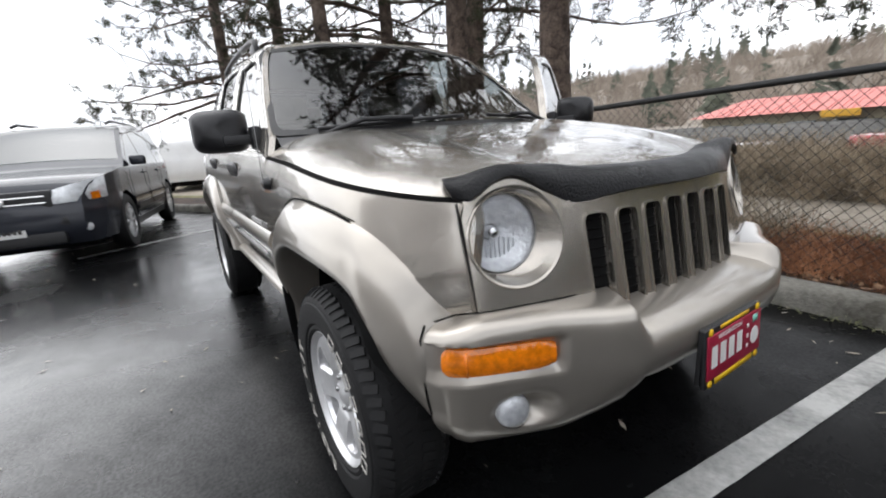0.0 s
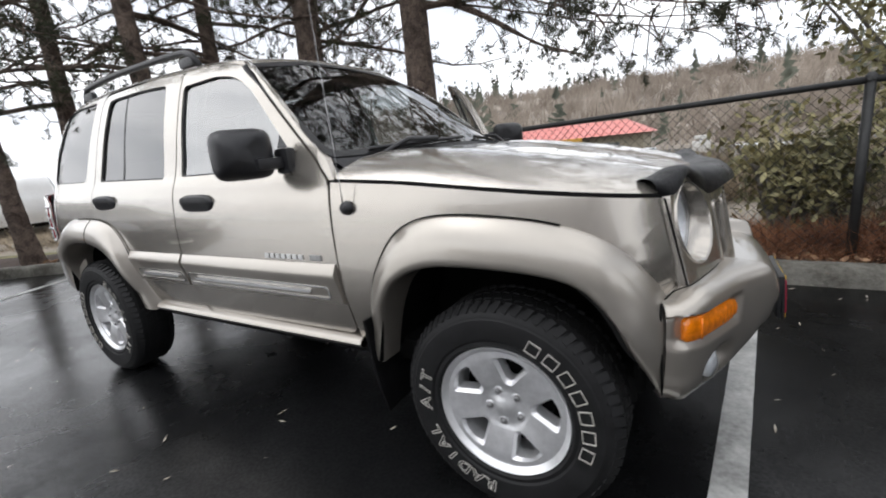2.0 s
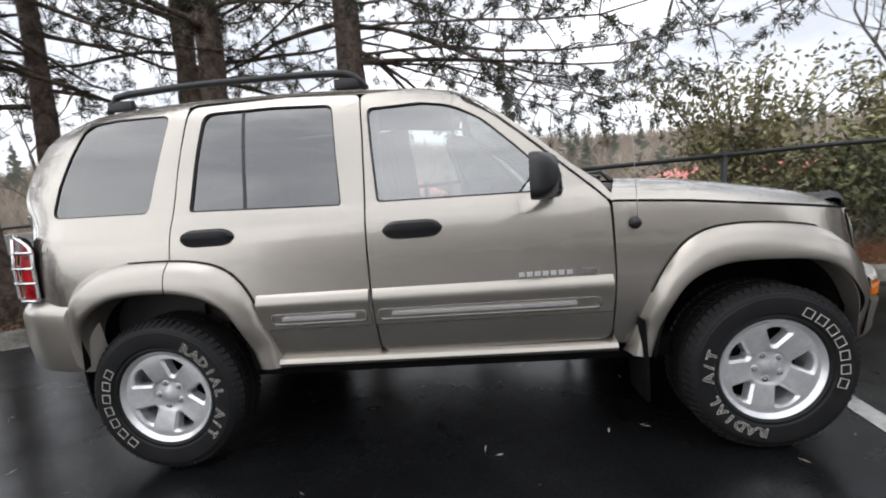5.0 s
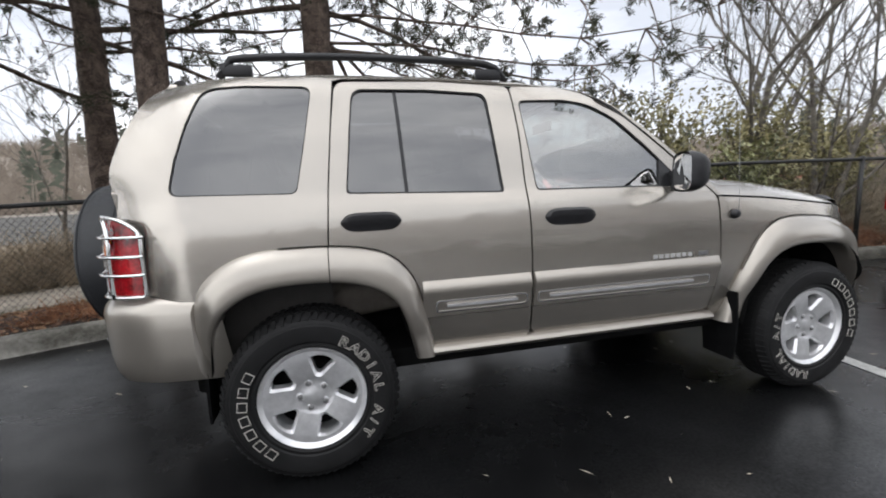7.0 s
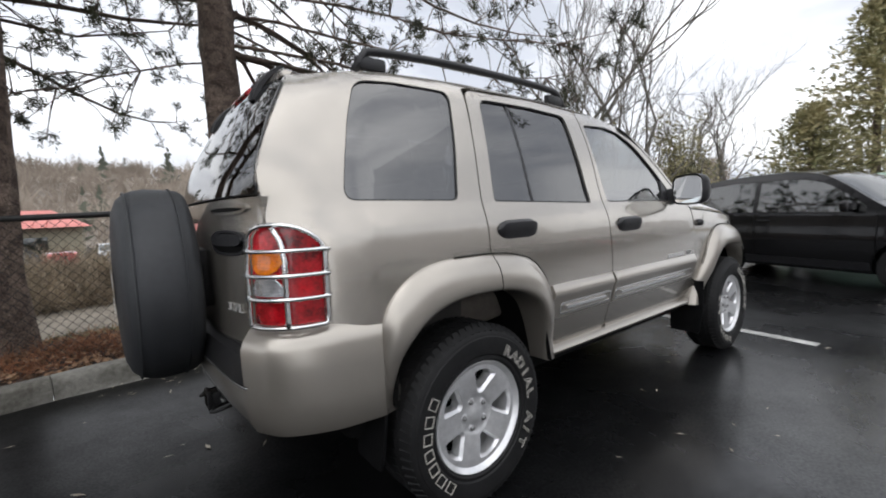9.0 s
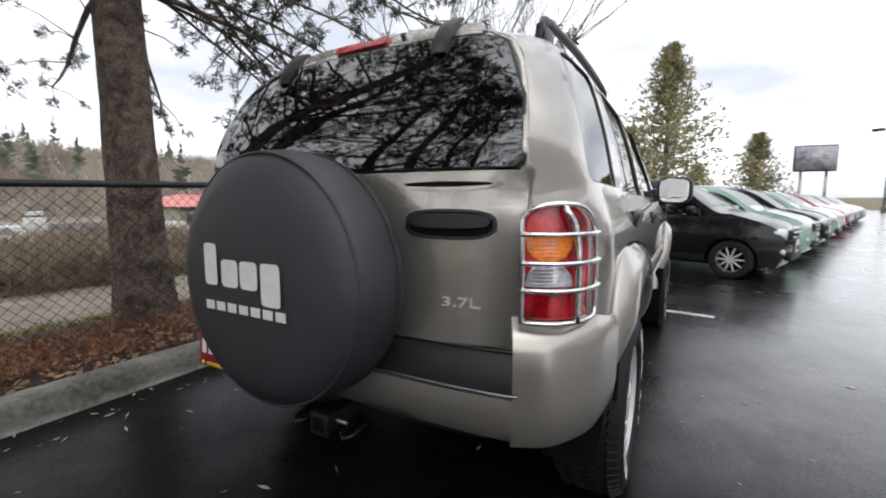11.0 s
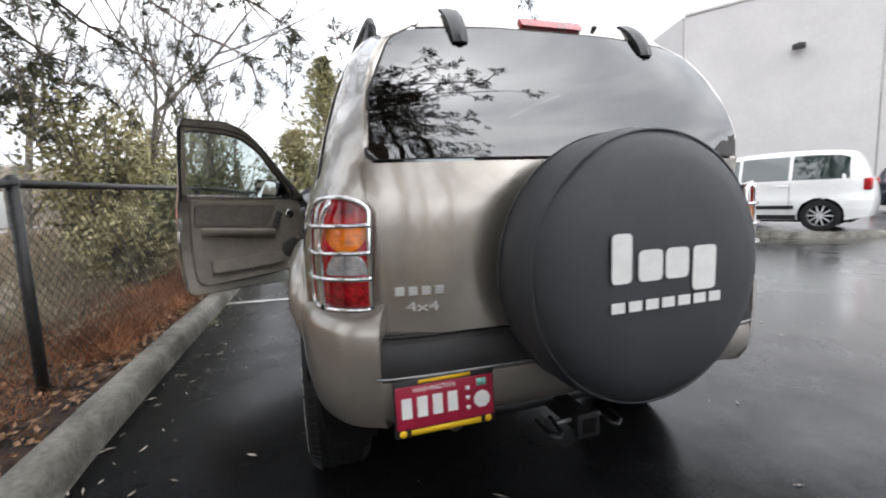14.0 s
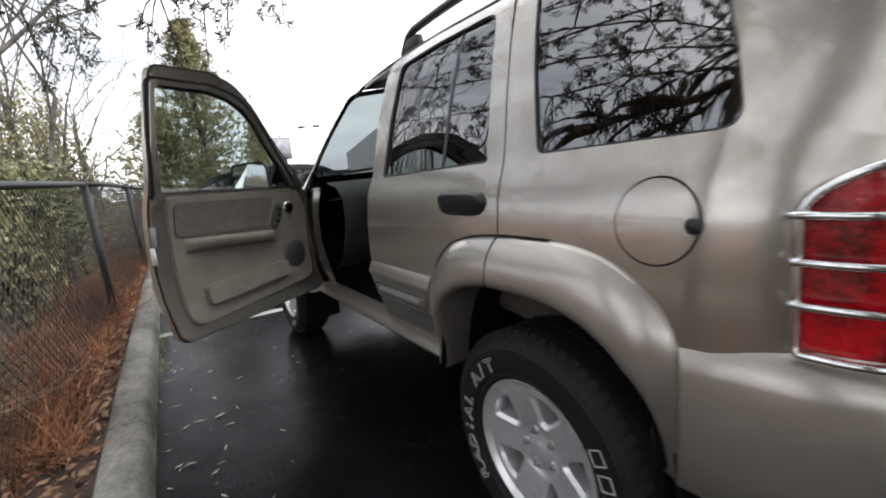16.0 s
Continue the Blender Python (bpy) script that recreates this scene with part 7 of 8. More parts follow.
twig_bed("low_shrubs", "knee-high rust-red winter shrubs between kerb and fence", ((2.3, 7.0), (0.26, 0.95)), 8000, 0.14, 0.46, TWIG_RED, 69, 0.8, 0.0035, bank_z)
twig_bed("tall_brambles", "tall tangle of brown brambles along the fence", ((4.0, 13.0), (0.9, 3.2)), 9000, 0.9, 2.1, BRAMBLE, 68, 0.8, 0.005, bank_z)
twig_bed("bank_stems", "pale dead stems hanging over the bank", ((-6.5, 14.0), (4.6, 6.2)), 34000, 0.5, 1.15, TWIG, 65, 0.75, 0.006, bank_z)
twig_bed("grass_tuft", "green grass growing at the foot of the kerb", ((1.25, 2.2), (-0.05, 0.0)), 260, 0.03, 0.12, LEAF, 66, 0.8, 0.004)
twig_bed("dry_brambles", "tangle of dry brown brambles beyond the fence", ((8.0, 24.0), (0.5, 3.6)), 15000, 0.5, 1.5, TWIG, 54, 0.8, 0.005, bank_z)
twig_bed("brush_hedge", "brown winter brush beyond the pines", ((-11.0, -6.5), (3.2, 8.0)), 9000, 0.4, 1.0, TWIG, 58, 0.8, 0.008, bank_z)
twig_bed("brush_hedge", "dense brown winter brush along the bank", ((-6.5, 22.0), (4.5, 9.5)), 42000, 0.35, 0.95, TWIG, 55, 0.8, 0.008, bank_z)
twig_bed("dry_grass", "straw-coloured grass beside the path", ((-6.0, 9.0), (1.7, 2.7)), 9000, 0.05, 0.16, GRASS, 56, 0.7, 0.004, bank_z)


def leaf_litter_bed():
    """Flat brown and rust leaves strewn over the verge."""
    rng = random.Random(67)
    mat = material("rust_leaves", (0.16, 0.065, 0.03), rough=0.8, var=0.6, scale=9, alt=(0.42, 0.26, 0.15))
    quads = []
    for _ in range(9000):
        x, d = rng.uniform(-6.5, 7.0), 0.20 + 1.8 * rng.random() ** 1.3
        a, ln = rng.uniform(0, 6.283), rng.uniform(0.012, 0.038)
        u = Vector((math.cos(a), math.sin(a), rng.uniform(-0.5, 0.5)))
        c = Vector((x, float(np.interp(x, KX, KY)) + d, bank_z(d) + rng.uniform(0.015, 0.05)))
        quads.append((c, u * ln, u.cross(rand_dir(rng)).normalized() * ln * rng.uniform(0.35, 0.6)))
    quad_cloud("leaf_carpet", quads, mat, None, "rust-brown fallen leaves on the verge", "stuff")["category"] = "leaves"


leaf_litter_bed()


def fir(x, y, h, r, seed, z0=0.0):
    rng = random.Random(seed)
    tree = thing("fir_tree", "young green fir with reddish tips", "tree", "fir trees past the lot")
    part("trunk", tube([(x, y, z0), (x, y, z0 + h * 0.5), (x, y, z0 + h)], [0.14, 0.09, 0.02], 8), BARK, tree)
    quads = []
    n = int(h * 5)
    for k in range(n):
        u = k / n
        z = z0 + 0.35 + (h - 0.4) * u
        for j in range(17):
            a = rng.uniform(0, 6.283)
            rr = r * (1 - u) ** 0.85 * rng.uniform(0.4, 1.15) + 0.12
            rise = rng.uniform(0.0, 0.5)
            for i in range(8):
                t = (i + 1.5) / 9
                c = Vector((x + math.cos(a) * rr * t, y + math.sin(a) * rr * t, z + rise * rr * t * t)) + rand_dir(rng) * 0.10
                for _ in range(3):
                    w = (Vector((math.cos(a), math.sin(a), 0.4)) + rand_dir(rng) * 0.9).normalized()
                    s = rng.uniform(0.05, 0.12)
                    quads.append((c + rand_dir(rng) * 0.07, w * s, w.cross(rand_dir(rng)).normalized() * s * 0.30))
    quad_cloud("crown", quads, FIRNEEDLE, tree, "layered green needle boughs")
    return tree


fir(14.7, -0.15, 6.8, 2.9, 61)
fir(13.9, 1.1, 3.9, 2.3, 62)
fir(24.0, -3.8, 4.7, 2.1, 63)
fir(25.5, -1.2, 3.4, 1.6, 64)


def hillside():
    rows = []
    for k in range(61):
        a = radians(18 + 130 * k / 60)
        row = []
        for j, (d, z) in enumerate(((95, -2.0), (130, 2.0), (165, 9.0), (200, 16.0), (240, 20.0), (300, 22.0))):
            f = 0.70 + 0.45 * step01(k / 60, 0.15, 0.6) - 0.35 * step01(k / 60, 0.72, 0.95) + 0.12 * noise.noise((k * 0.21, j * 0.3, 0))
            row.append((d * math.cos(a), d * math.sin(a), z * f if j else z))
        rows.append(row)
    bm = skin(rows)
    bmesh.ops.recalc_face_normals(bm, faces=bm.faces[:])
    for f in bm.faces:
        if f.normal.z < 0:
            f.normal_flip()
    tagged(part("hillside", bm, HILL), "brown wooded hillside in winter", "hill", kind="structure")
    rng = random.Random(71)
    bare, firs = [], []
    for _ in range(2600):
        k = rng.uniform(0, 60)
        a = radians(18 + 130 * k / 60)
        d = rng.uniform(88, 295)
        f = 0.70 + 0.45 * step01(k / 60, 0.15, 0.6) - 0.35 * step01(k / 60, 0.72, 0.95)
        z = float(np.interp(d, (95, 130, 165, 200, 240, 300), (-2, 2, 9, 16, 20, 22))) * f - 0.5
        c = Vector((d * math.cos(a), d * math.sin(a), z))
        t = Vector((-math.sin(a), math.cos(a), 0))
        if rng.random() < 0.945 + 0.06 * noise.noise((k * 0.5, d * 0.02, 4)):
            # a bare crown: stems and twigs fanned out from one foot
            h = rng.uniform(5, 12) * (1 + 0.3 * noise.noise((k * 0.9, d * 0.03, 0)))
            for _ in range(26):
                lean = rng.gauss(0, 0.42)
                up = (Vector((0, 0, 1)) + t * lean).normalized()
                s = rng.uniform(0.15, 0.42) * h
                o = c + up * h * rng.uniform(0.15, 0.62) * (1 - 0.25 * abs(lean))
                bare.append((o + t * rng.gauss(0, 0.05) * h, (up + t * rng.gauss(0, 0.35)).normalized() * s, t * rng.uniform(0.05, 0.16)))
        else:
            h = rng.uniform(8, 17)
            for i in range(22):
                q = rng.random() ** 0.8
                firs.append((c + Vector((0, 0, h * (0.12 + 0.86 * q))) + t * rng.uniform(-0.13, 0.13) * h * (1 - q), (t * rng.choice((-1, 1)) + Vector((0, 0, -0.45))).normalized() * h * 0.16 * (1.06 - q), Vector((0, 0, h * rng.uniform(0.02, 0.06)))))
    # twig colour is lighter and greyer to carry the distance haze
    quad_cloud("hill_woods", bare, material("hazy_bare_woods", (0.24, 0.195, 0.155), rough=1, var=0.35, scale=0.05, alt=(0.42, 0.36, 0.30)), None, "bare winter woods on the hill", "stuff")["category"] = "woods"
    quad_cloud("hill_firs", firs, material("far_firs", (0.10, 0.115, 0.09), rough=1, var=0.3, scale=0.1, alt=(0.17, 0.18, 0.14)), None, "dark firs on the skyline", "stuff")["category"] = "woods"


hillside()

# ---- other parked vehicles ----
CARGLASS = glass("car_window_tint", (0.13, 0.19, 0.18), 0.15)
HEADLAMP = material("clear_headlamp", (0.62, 0.64, 0.66), rough=0.18, metal=0.15, var=0.2, scale=20, coat=1.0)
PAINTS = {}


def body_paint(name, color, metal=0.2):
    if name not in PAINTS:
        PAINTS[name] = material(name + "_car_paint", color, rough=0.16 if max(color) < 0.1 else 0.34, metal=metal, var=0.05, scale=2, coat=0.35 if max(color) < 0.1 else 1.0, rough_var=0.04, spec=0.3)
    return PAINTS[name]


STYLES = {
    "hatch": dict(L=3.75, W=0.81, wb=2.43, R=0.29, belt=0.93, top=[(1.74, 0.20), (1.82, 0.36), (1.83, 0.56), (1.75, 0.74), (1.55, 0.86), (1.20, 0.97), (0.980, 1.01), (0.470, 1.36), (0.127, 1.47), (-0.370, 1.49), (-1.003, 1.45), (-1.373, 1.36), (-1.637, 1.06), (-1.795, 0.86), (-1.859, 0.6), (-1.837, 0.38), (-1.753, 0.24)], cowl=6, roof=8, tail0=11, tail1=13, pillars=(-0.42,)),
    "suv": dict(L=4.55, W=0.90, wb=2.66, R=0.36, belt=1.05, top=[(2.14, 0.26), (2.24, 0.42), (2.26, 0.62), (2.20, 0.82), (1.98, 0.97), (1.35, 1.06), (1.06, 1.10), (0.42, 1.54), (0.10, 1.65), (-0.6, 1.70), (-1.35, 1.68), (-1.80, 1.60), (-2.08, 1.20), (-2.20, 0.98), (-2.25, 0.62), (-2.20, 0.34)], cowl=6, roof=8, tail0=11, tail1=13, pillars=(0.05, -0.92)),
    "boxy": dict(L=4.40, W=0.88, wb=2.63, R=0.35, belt=1.08, top=[(2.10, 0.28), (2.17, 0.50), (2.16, 0.80), (2.08, 0.98), (1.2, 1.08), (0.95, 1.12), (0.45, 1.56), (0.25, 1.66), (-0.6, 1.70), (-1.6, 1.69), (-1.92, 1.62), (-2.08, 1.15), (-2.14, 0.95), (-2.17, 0.60), (-2.12, 0.34)], cowl=5, roof=7, tail0=10, tail1=12, pillars=(0.0, -0.95)),
    "wagon": dict(L=4.14, W=0.885, wb=2.61, R=0.325, belt=1.04, top=[(1.96, 0.22), (2.05, 0.42), (2.06, 0.62), (1.98, 0.82), (1.72, 0.97), (1.38, 1.06), (1.22, 1.09), (0.62, 1.48), (0.25, 1.62), (-0.5, 1.67), (-1.35, 1.64), (-1.72, 1.55), (-1.93, 1.12), (-2.02, 0.90), (-2.06, 0.58), (-2.0, 0.30)], cowl=6, roof=8, tail0=11, tail1=13, pillars=(0.10, -0.80)),
}


def car_wheel(parent, x, y, s, R, rimmat, simple=False):
    w = 0.19
    prof = [(R * 0.66, -w / 2), (R * 0.94, -w / 2), (R, -w * 0.36), (R, w * 0.36), (R * 0.94, w / 2), (R * 0.80, w / 2 + 0.008), (R * 0.66, w / 2), (R * 0.63, w * 0.3)]
    tyre = part("tyre", lathe(prof + [prof[0]], (0, s, 0), (x, y, R), 20 if simple else 36), RUBBER, parent, "black tyre", angle=40)
    part("rim", lathe([(R * 0.62, -0.02), (R * 0.64, w * 0.40), (R * 0.67, w * 0.5), (R * 0.685, w * 0.44)], (0, s, 0), (x, y, R), 20 if simple else 36), rimmat, tyre, angle=40)
    if not simple:
        face = bmesh.new()
        for k in range(10):
            a = 2 * math.pi * k / 10
            b = block((R * 0.58, 0.03, R * 0.085), (R * 0.36, 0, 0), 0.006, 1)
            face = merge(face, moved(b, Matrix.Translation((x, y + s * w * 0.38, R)) @ Matrix.Rotation(a, 4, "Y")))
        face = merge(face, lathe([(0, w * 0.46), (R * 0.12, w * 0.45), (R * 0.15, w * 0.3)], (0, s, 0), (x, y, R), 16))
        part("spokes", face, rimmat, tyre, angle=40)
    part("brake_disc", lathe([(0, 0.0), (R * 0.6, 0.0), (R * 0.62, -0.02)], (0, s, 0), (x, y, R), 20), SHADOWBLACK, tyre)


def parked_car(style, paint, label, m, group, simple=False, rim=None, inside=INTERIOR_DARK, skip=()):
    st = STYLES[style]
    car = thing("parked_car", label, "car", group)
    H, W, belt, R, wb = st["L"] / 2, st["W"], st["belt"], st["R"], st["wb"] / 2
    fine = 3 if simple else 5
    top = smooth_line(st["top"], fine)
    dense_at = lambda i: i * fine
    zmax = max(p[1] for p in top)

    def wid(x, z):
        w = W
        if z > belt:
            w -= 0.26 * (z - belt) + 0.35 * max(0, z - (zmax - 0.12)) ** 1.2
        if z < 0.45:
            w -= 0.25 * (0.45 - z)
        w += 0.02 * math.exp(-((z - 0.62) / 0.1) ** 2)
        e = max(0.0, (abs(x) - H * 0.62) / (H * 0.38))
        return w - 0.23 * e**2.6

    arches = []
    low = []
    for c in (-wb, wb):
        arches.append([(c + (R + 0.045) * math.cos(a), max(0.22, R + (R + 0.045) * math.sin(a))) for a in np.linspace(math.pi + 0.25, -0.25, 13)])
    outline = list(top) + arches[0] + arches[1]
    for s in (-1, 1):
        f = lambda x, z, s=s: Vector((x, s * wid(x, z), z))
        part("body_side", panel(outline, f, (), 0.12 if simple else 0.07, 0.02, (0, -s, 0), flip=s > 0), paint, car)
        # side glass
        a = Vector(st["top"][st["cowl"]])
        zt = lambda x: float(np.interp(x, sorted(p[0] for p in top), [q[1] for q in sorted(top)]))
        x_f, x_r = st["top"][st["cowl"]][0] - 0.12, st["top"][st["tail1"] - 1][0] + 0.20
        cuts = [x_f, *st["pillars"], x_r]
        for k in range(len(cuts) - 1):
            p0, p1 = cuts[k] - 0.03, cuts[k + 1] + 0.03
            loop = []
            xs = np.linspace(p0, p1, 9)
            roofz = [min(zmax - 0.11, zt(x) - 0.095) for x in xs]
            pts = [(x, z) for x, z in zip(xs, roofz) if z > belt + 0.03]
            if len(pts) < 3:
                continue
            loop = pts + [(pts[-1][0] + (0.0 if k < len(cuts) - 2 else -0.02), belt + 0.02), (min(p0, pts[0][0] + 0.10), belt + 0.02)]
            g = lambda x, z, s=s: Vector((x, s * (wid(x, z) + 0.003), z))
            part("side_window", panel(loop, g, (), 0.2, 0.004, (0, -s, 0), flip=s > 0), CARGLASS, car, "dark side window")
        for c in (-wb, wb):
            car_wheel(car, c, s * (W - 0.10), s, R, rim or ALLOY_FLAT, simple)
        if not simple:
            part("door_mirror", block((0.10, 0.20, 0.13), (st["top"][st["cowl"]][0] - 0.28, s * (wid(0.6, belt) + 0.10), belt + 0.09), 0.04, 3), BLACK if "black_mirror" in skip else paint, car, "door mirror", angle=50)
            for xh in st["pillars"]:
                part("door_handle", block((0.16, 0.03, 0.03), (xh + 0.12, s * (wid(xh, belt - 0.1) + 0.008), belt - 0.10), 0.01), paint, car, angle=50)
            for xh in (*st["pillars"], st["top"][st["cowl"]][0] - 0.05):
                part("door_gap", block((0.006, 0.006, belt - 0.40), (xh, s * (wid(xh, 0.7) + 0.012), (belt + 0.36) / 2), 0), SHADOWBLACK, car)
            part("sill_trim", panel([(wb - R - 0.06, 0.24), (wb - R - 0.06, 0.34), (-wb + R + 0.06, 0.34), (-wb + R + 0.06, 0.24)], lambda x, z, s=s: Vector((x, s * (wid(x, z) + 0.006), z)), (), 0.3, 0.01, (0, -s, 0), flip=s < 0), BLACK, car)
    # top ribbon
    rows = []
    for x, z in top:
        w = wid(x, z)
        c = 0.035 if z > 0.6 else 0.015
        rows.append([(x + (0.05 * (1 - t * t) if x > H * 0.8 else -0.05 * (1 - t * t) if x < -H * 0.8 else 0), w * t, z + c * (1 - t * t) * (1 if abs(x) < H * 0.93 else 0)) for t in (-1, -0.8, -0.45, 0, 0.45, 0.8, 1)])
    bm = skin(rows)
    bmesh.ops.recalc_face_normals(bm, faces=bm.faces[:])
    part("body_top", bm, paint, car)

    def ribbon(name, i0, i1, u, mat, off, lab):
        rr = []
        for k in range(dense_at(i0) + 1, dense_at(i1)):
            x, z = top[k]
            x2, z2 = top[k + 1]
            d = Vector((x2 - x, z2 - z)).normalized()
            nrm = Vector((d.y, -d.x)) * (-1 if d.x < 0 else 1)
            if nrm.y < 0:
                nrm = -nrm
            w = wid(x, z) - 0.06
            rr.append([(x + nrm.x * off, w * t * u, z + nrm.y * off + 0.035 * (1 - t * t)) for t in (-1, -0.8, -0.45, 0, 0.45, 0.8, 1)])
        b = skin(rr)
        bmesh.ops.recalc_face_normals(b, faces=b.faces[:])
        part(name, b, mat, car, lab)

    ribbon("windscreen", st["cowl"], st["roof"], 1.0, CARGLASS, 0.006, "windscreen")
    ribbon("rear_window", st["tail0"], st["tail1"], 0.9, CARGLASS, 0.006, "rear window")
    part("underbody", block((st["L"] * 0.86, W * 1.5, 0.20), (0, 0, 0.28), 0.03), SHADOWBLACK, car)
    for c in (-wb, wb):
        part("wheel_well", block((R * 2.3, W * 1.62, R * 1.15), (c, 0, R + 0.06), 0.05), SHADOWBLACK, car)
    # lamps and grille
    zf = belt - 0.24
    for s in (-1, 1):
        yy = wid(H * 0.93, zf) - 0.14
        xf = float(np.interp(zf, [p[1] for p in top[: dense_at(5)]], [p[0] for p in top[: dense_at(5)]]))
        if style == "suv" and not simple:
            rows = []
            for k in range(9):
                u = k / 8
                yy2, xb = 0.42 + 0.46 * u, 2.285 - 0.04 * u - 0.30 * u**3 + 0.05 * math.sin(math.pi * min(1.0, u * 1.1))
                hh = 0.07 + 0.055 * u
                zc = 0.80 + 0.07 * u
                rows.append([(xb - 0.02 - 0.06 * t * t * 0 - 0.05 * (v > 0) * v, s * min(yy2, wid(xb - 0.03, zc) + 0.025), zc + hh * v) for v, t in ((-1, 0), (-0.85, 1), (-0.3, 1), (0.3, 1), (0.85, 1), (1, 0))])
            bm = skin(rows)
            bmesh.ops.recalc_face_normals(bm, faces=bm.faces[:])
            lamp = part("headlamp", bm, HEADLAMP, car, "large swept clear headlamp", angle=50)
            part("amber_corner", moved(skin([[Vector(p) + Vector((0.006, s * 0.006, 0)) for p in r[:max(2, (len(r) + 1) // 2)]] for r in rows[6:8]]), Matrix.Identity(4)), AMBERLENS, lamp, "amber corner lens")
        else:
            part("headlamp", block((0.26, 0.30, 0.15), (xf - 0.10, s * yy, zf), 0.06, 3, Matrix.Rotation(radians(-s * 28), 4, "Z")), HEADLAMP, car, "clear headlamp", angle=50)
            part("side_marker", block((0.10, 0.05, 0.05), (xf - 0.22, s * (yy + 0.145), zf - 0.02), 0.015), AMBERLENS, car, "amber side marker", angle=50)
        part("tail_lamp", block((0.14, 0.16, 0.24), (-H + 0.10, s * (wid(-H * 0.93, 0.9) - 0.06), belt - 0.10), 0.04, 3), REDLENS, car, "red tail lamp", angle=50)
        if not simple:
            part("fog_lamp", lathe([(0, 0.012), (0.035, 0.010), (0.045, 0), (0.05, -0.03)], (1, s * 0.5, 0), (H - 0.055, s * (W - 0.20), 0.44), 16), HEADLAMP, car, "fog lamp")
    part("lower_grille", block((0.08, W * 1.1, 0.14), (H - 0.02, 0, 0.36), 0.03), CLADDING, car, "black lower grille", angle=50)
    if not simple:
        big = style == "suv"
        gr = part("grille", block((0.08, W * (1.02 if big else 0.95), 0.22 if big else 0.16), (H - 0.035, 0, zf - 0.03), 0.03), CLADDING, car, "dark grille", angle=50)
        if big:
            part("bumper_grille", block((0.08, W * 1.25, 0.12), (H - 0.03, 0, 0.545), 0.03), CLADDING, gr, "dark opening over the bumper bar", angle=50)
        for k in range(2):
            part("grille_bar", block((0.02, W * 0.9, 0.022), (H + 0.015, 0, zf - 0.055 + 0.07 * k), 0.008), CHROME, gr)
        part("emblem", lathe([(0, 0.012), (0.05, 0.010), (0.062, 0)], (1, 0, 0), (H + 0.02, 0, zf - 0.02), 20), CHROME, gr, "plain bright oval emblem")
        part("licence_plate", block((0.01, 0.32, 0.15), (H + 0.02, 0, 0.48), 0.003), WHITEPRINT, car, "blank white licence plate")
        for k in range(6):
            part("plate_bar", block((0.004, 0.028, 0.06), (H + 0.027, -0.11 + 0.044 * k, 0.475), 0), INTERIOR_DARK, car)
        if style in ("suv", "boxy"):
            for s in (-1, 1):
                part("roof_rail", tube([(0.1, s * 0.56, 1.70), (-0.1, s * 0.565, 1.745), (-1.3, s * 0.56, 1.74), (-1.5, s * 0.55, 1.68)], 0.02, 8), BLACK, car, "black roof rail")
        if style in ("suv", "wagon"):
            for s in (-1, 1):
                part("door_strip", panel([(wb - R - 0.1, 0.46), (wb - R - 0.1, 0.54), (-wb + R + 0.1, 0.54), (-wb + R + 0.1, 0.46)], lambda x, z, s=s: Vector((x, s * (wid(x, z) + 0.012), z)), (), 0.4, 0.015, (0, -s, 0), flip=s < 0), BLACK, car, "black rub strip")
    car.matrix_world = m
    return car


def heading(x, y, deg, z=0.0):
    return pose(x, y, z, 0, 0, deg)


parked_car("suv", body_paint("slate_grey", (0.026, 0.029, 0.038), 0.1), "slate grey compact suv parked in the next bay", heading(-6.05, -2.22, -11), "", rim=ALLOY)
parked_car("boxy", body_paint("white", (0.75, 0.75, 0.74), 0.0), "white boxy suv parked beyond the verge", heading(-16.2, 0.2, 165), "cars beyond the verge")
parked_car("wagon", body_paint("white", (0.75, 0.75, 0.74), 0.0), "white car parked beyond the verge", heading(-16.5, 3.0, 165), "cars beyond the verge", simple=True)
parked_car("suv", body_paint("silver", (0.45, 0.46, 0.47), 0.6), "silver suv parked beyond the verge", heading(-17, -3.0, 160), "cars beyond the verge", simple=True)
row = Vector((1.0, -0.285)).normalized()
face = math.degrees(math.atan2(-0.96, -0.28))
colours = [("black", (0.010, 0.010, 0.011), 0.1), ("mint", (0.32, 0.46, 0.38), 0.0), ("black", (0.010, 0.010, 0.011), 0.1), ("mint", (0.32, 0.46, 0.38), 0.0), ("white", (0.75, 0.75, 0.74), 0.0), ("red", (0.32, 0.01, 0.015), 0.1), ("white", (0.75, 0.75, 0.74), 0.0), ("red", (0.32, 0.01, 0.015), 0.1), ("white", (0.75, 0.75, 0.74), 0.0), ("black", (0.010, 0.010, 0.011), 0.1), ("silver", (0.45, 0.46, 0.47), 0.6), ("white", (0.75, 0.75, 0.74), 0.0)]
front = Vector((math.cos(radians(face)), math.sin(radians(face))))
for k, (nm, col, mt) in enumerate(colours):
    wheel = Vector((4.66, -1.62)) + row * 2.75 * k
    c = wheel - front * 1.215 - row * -0.66
    parked_car("hatch", body_paint(nm, col, mt), f"small {nm} hatchback in the row of parked cars", heading(c.x, c.y, face), "row of small hatchbacks", simple=k > 1)
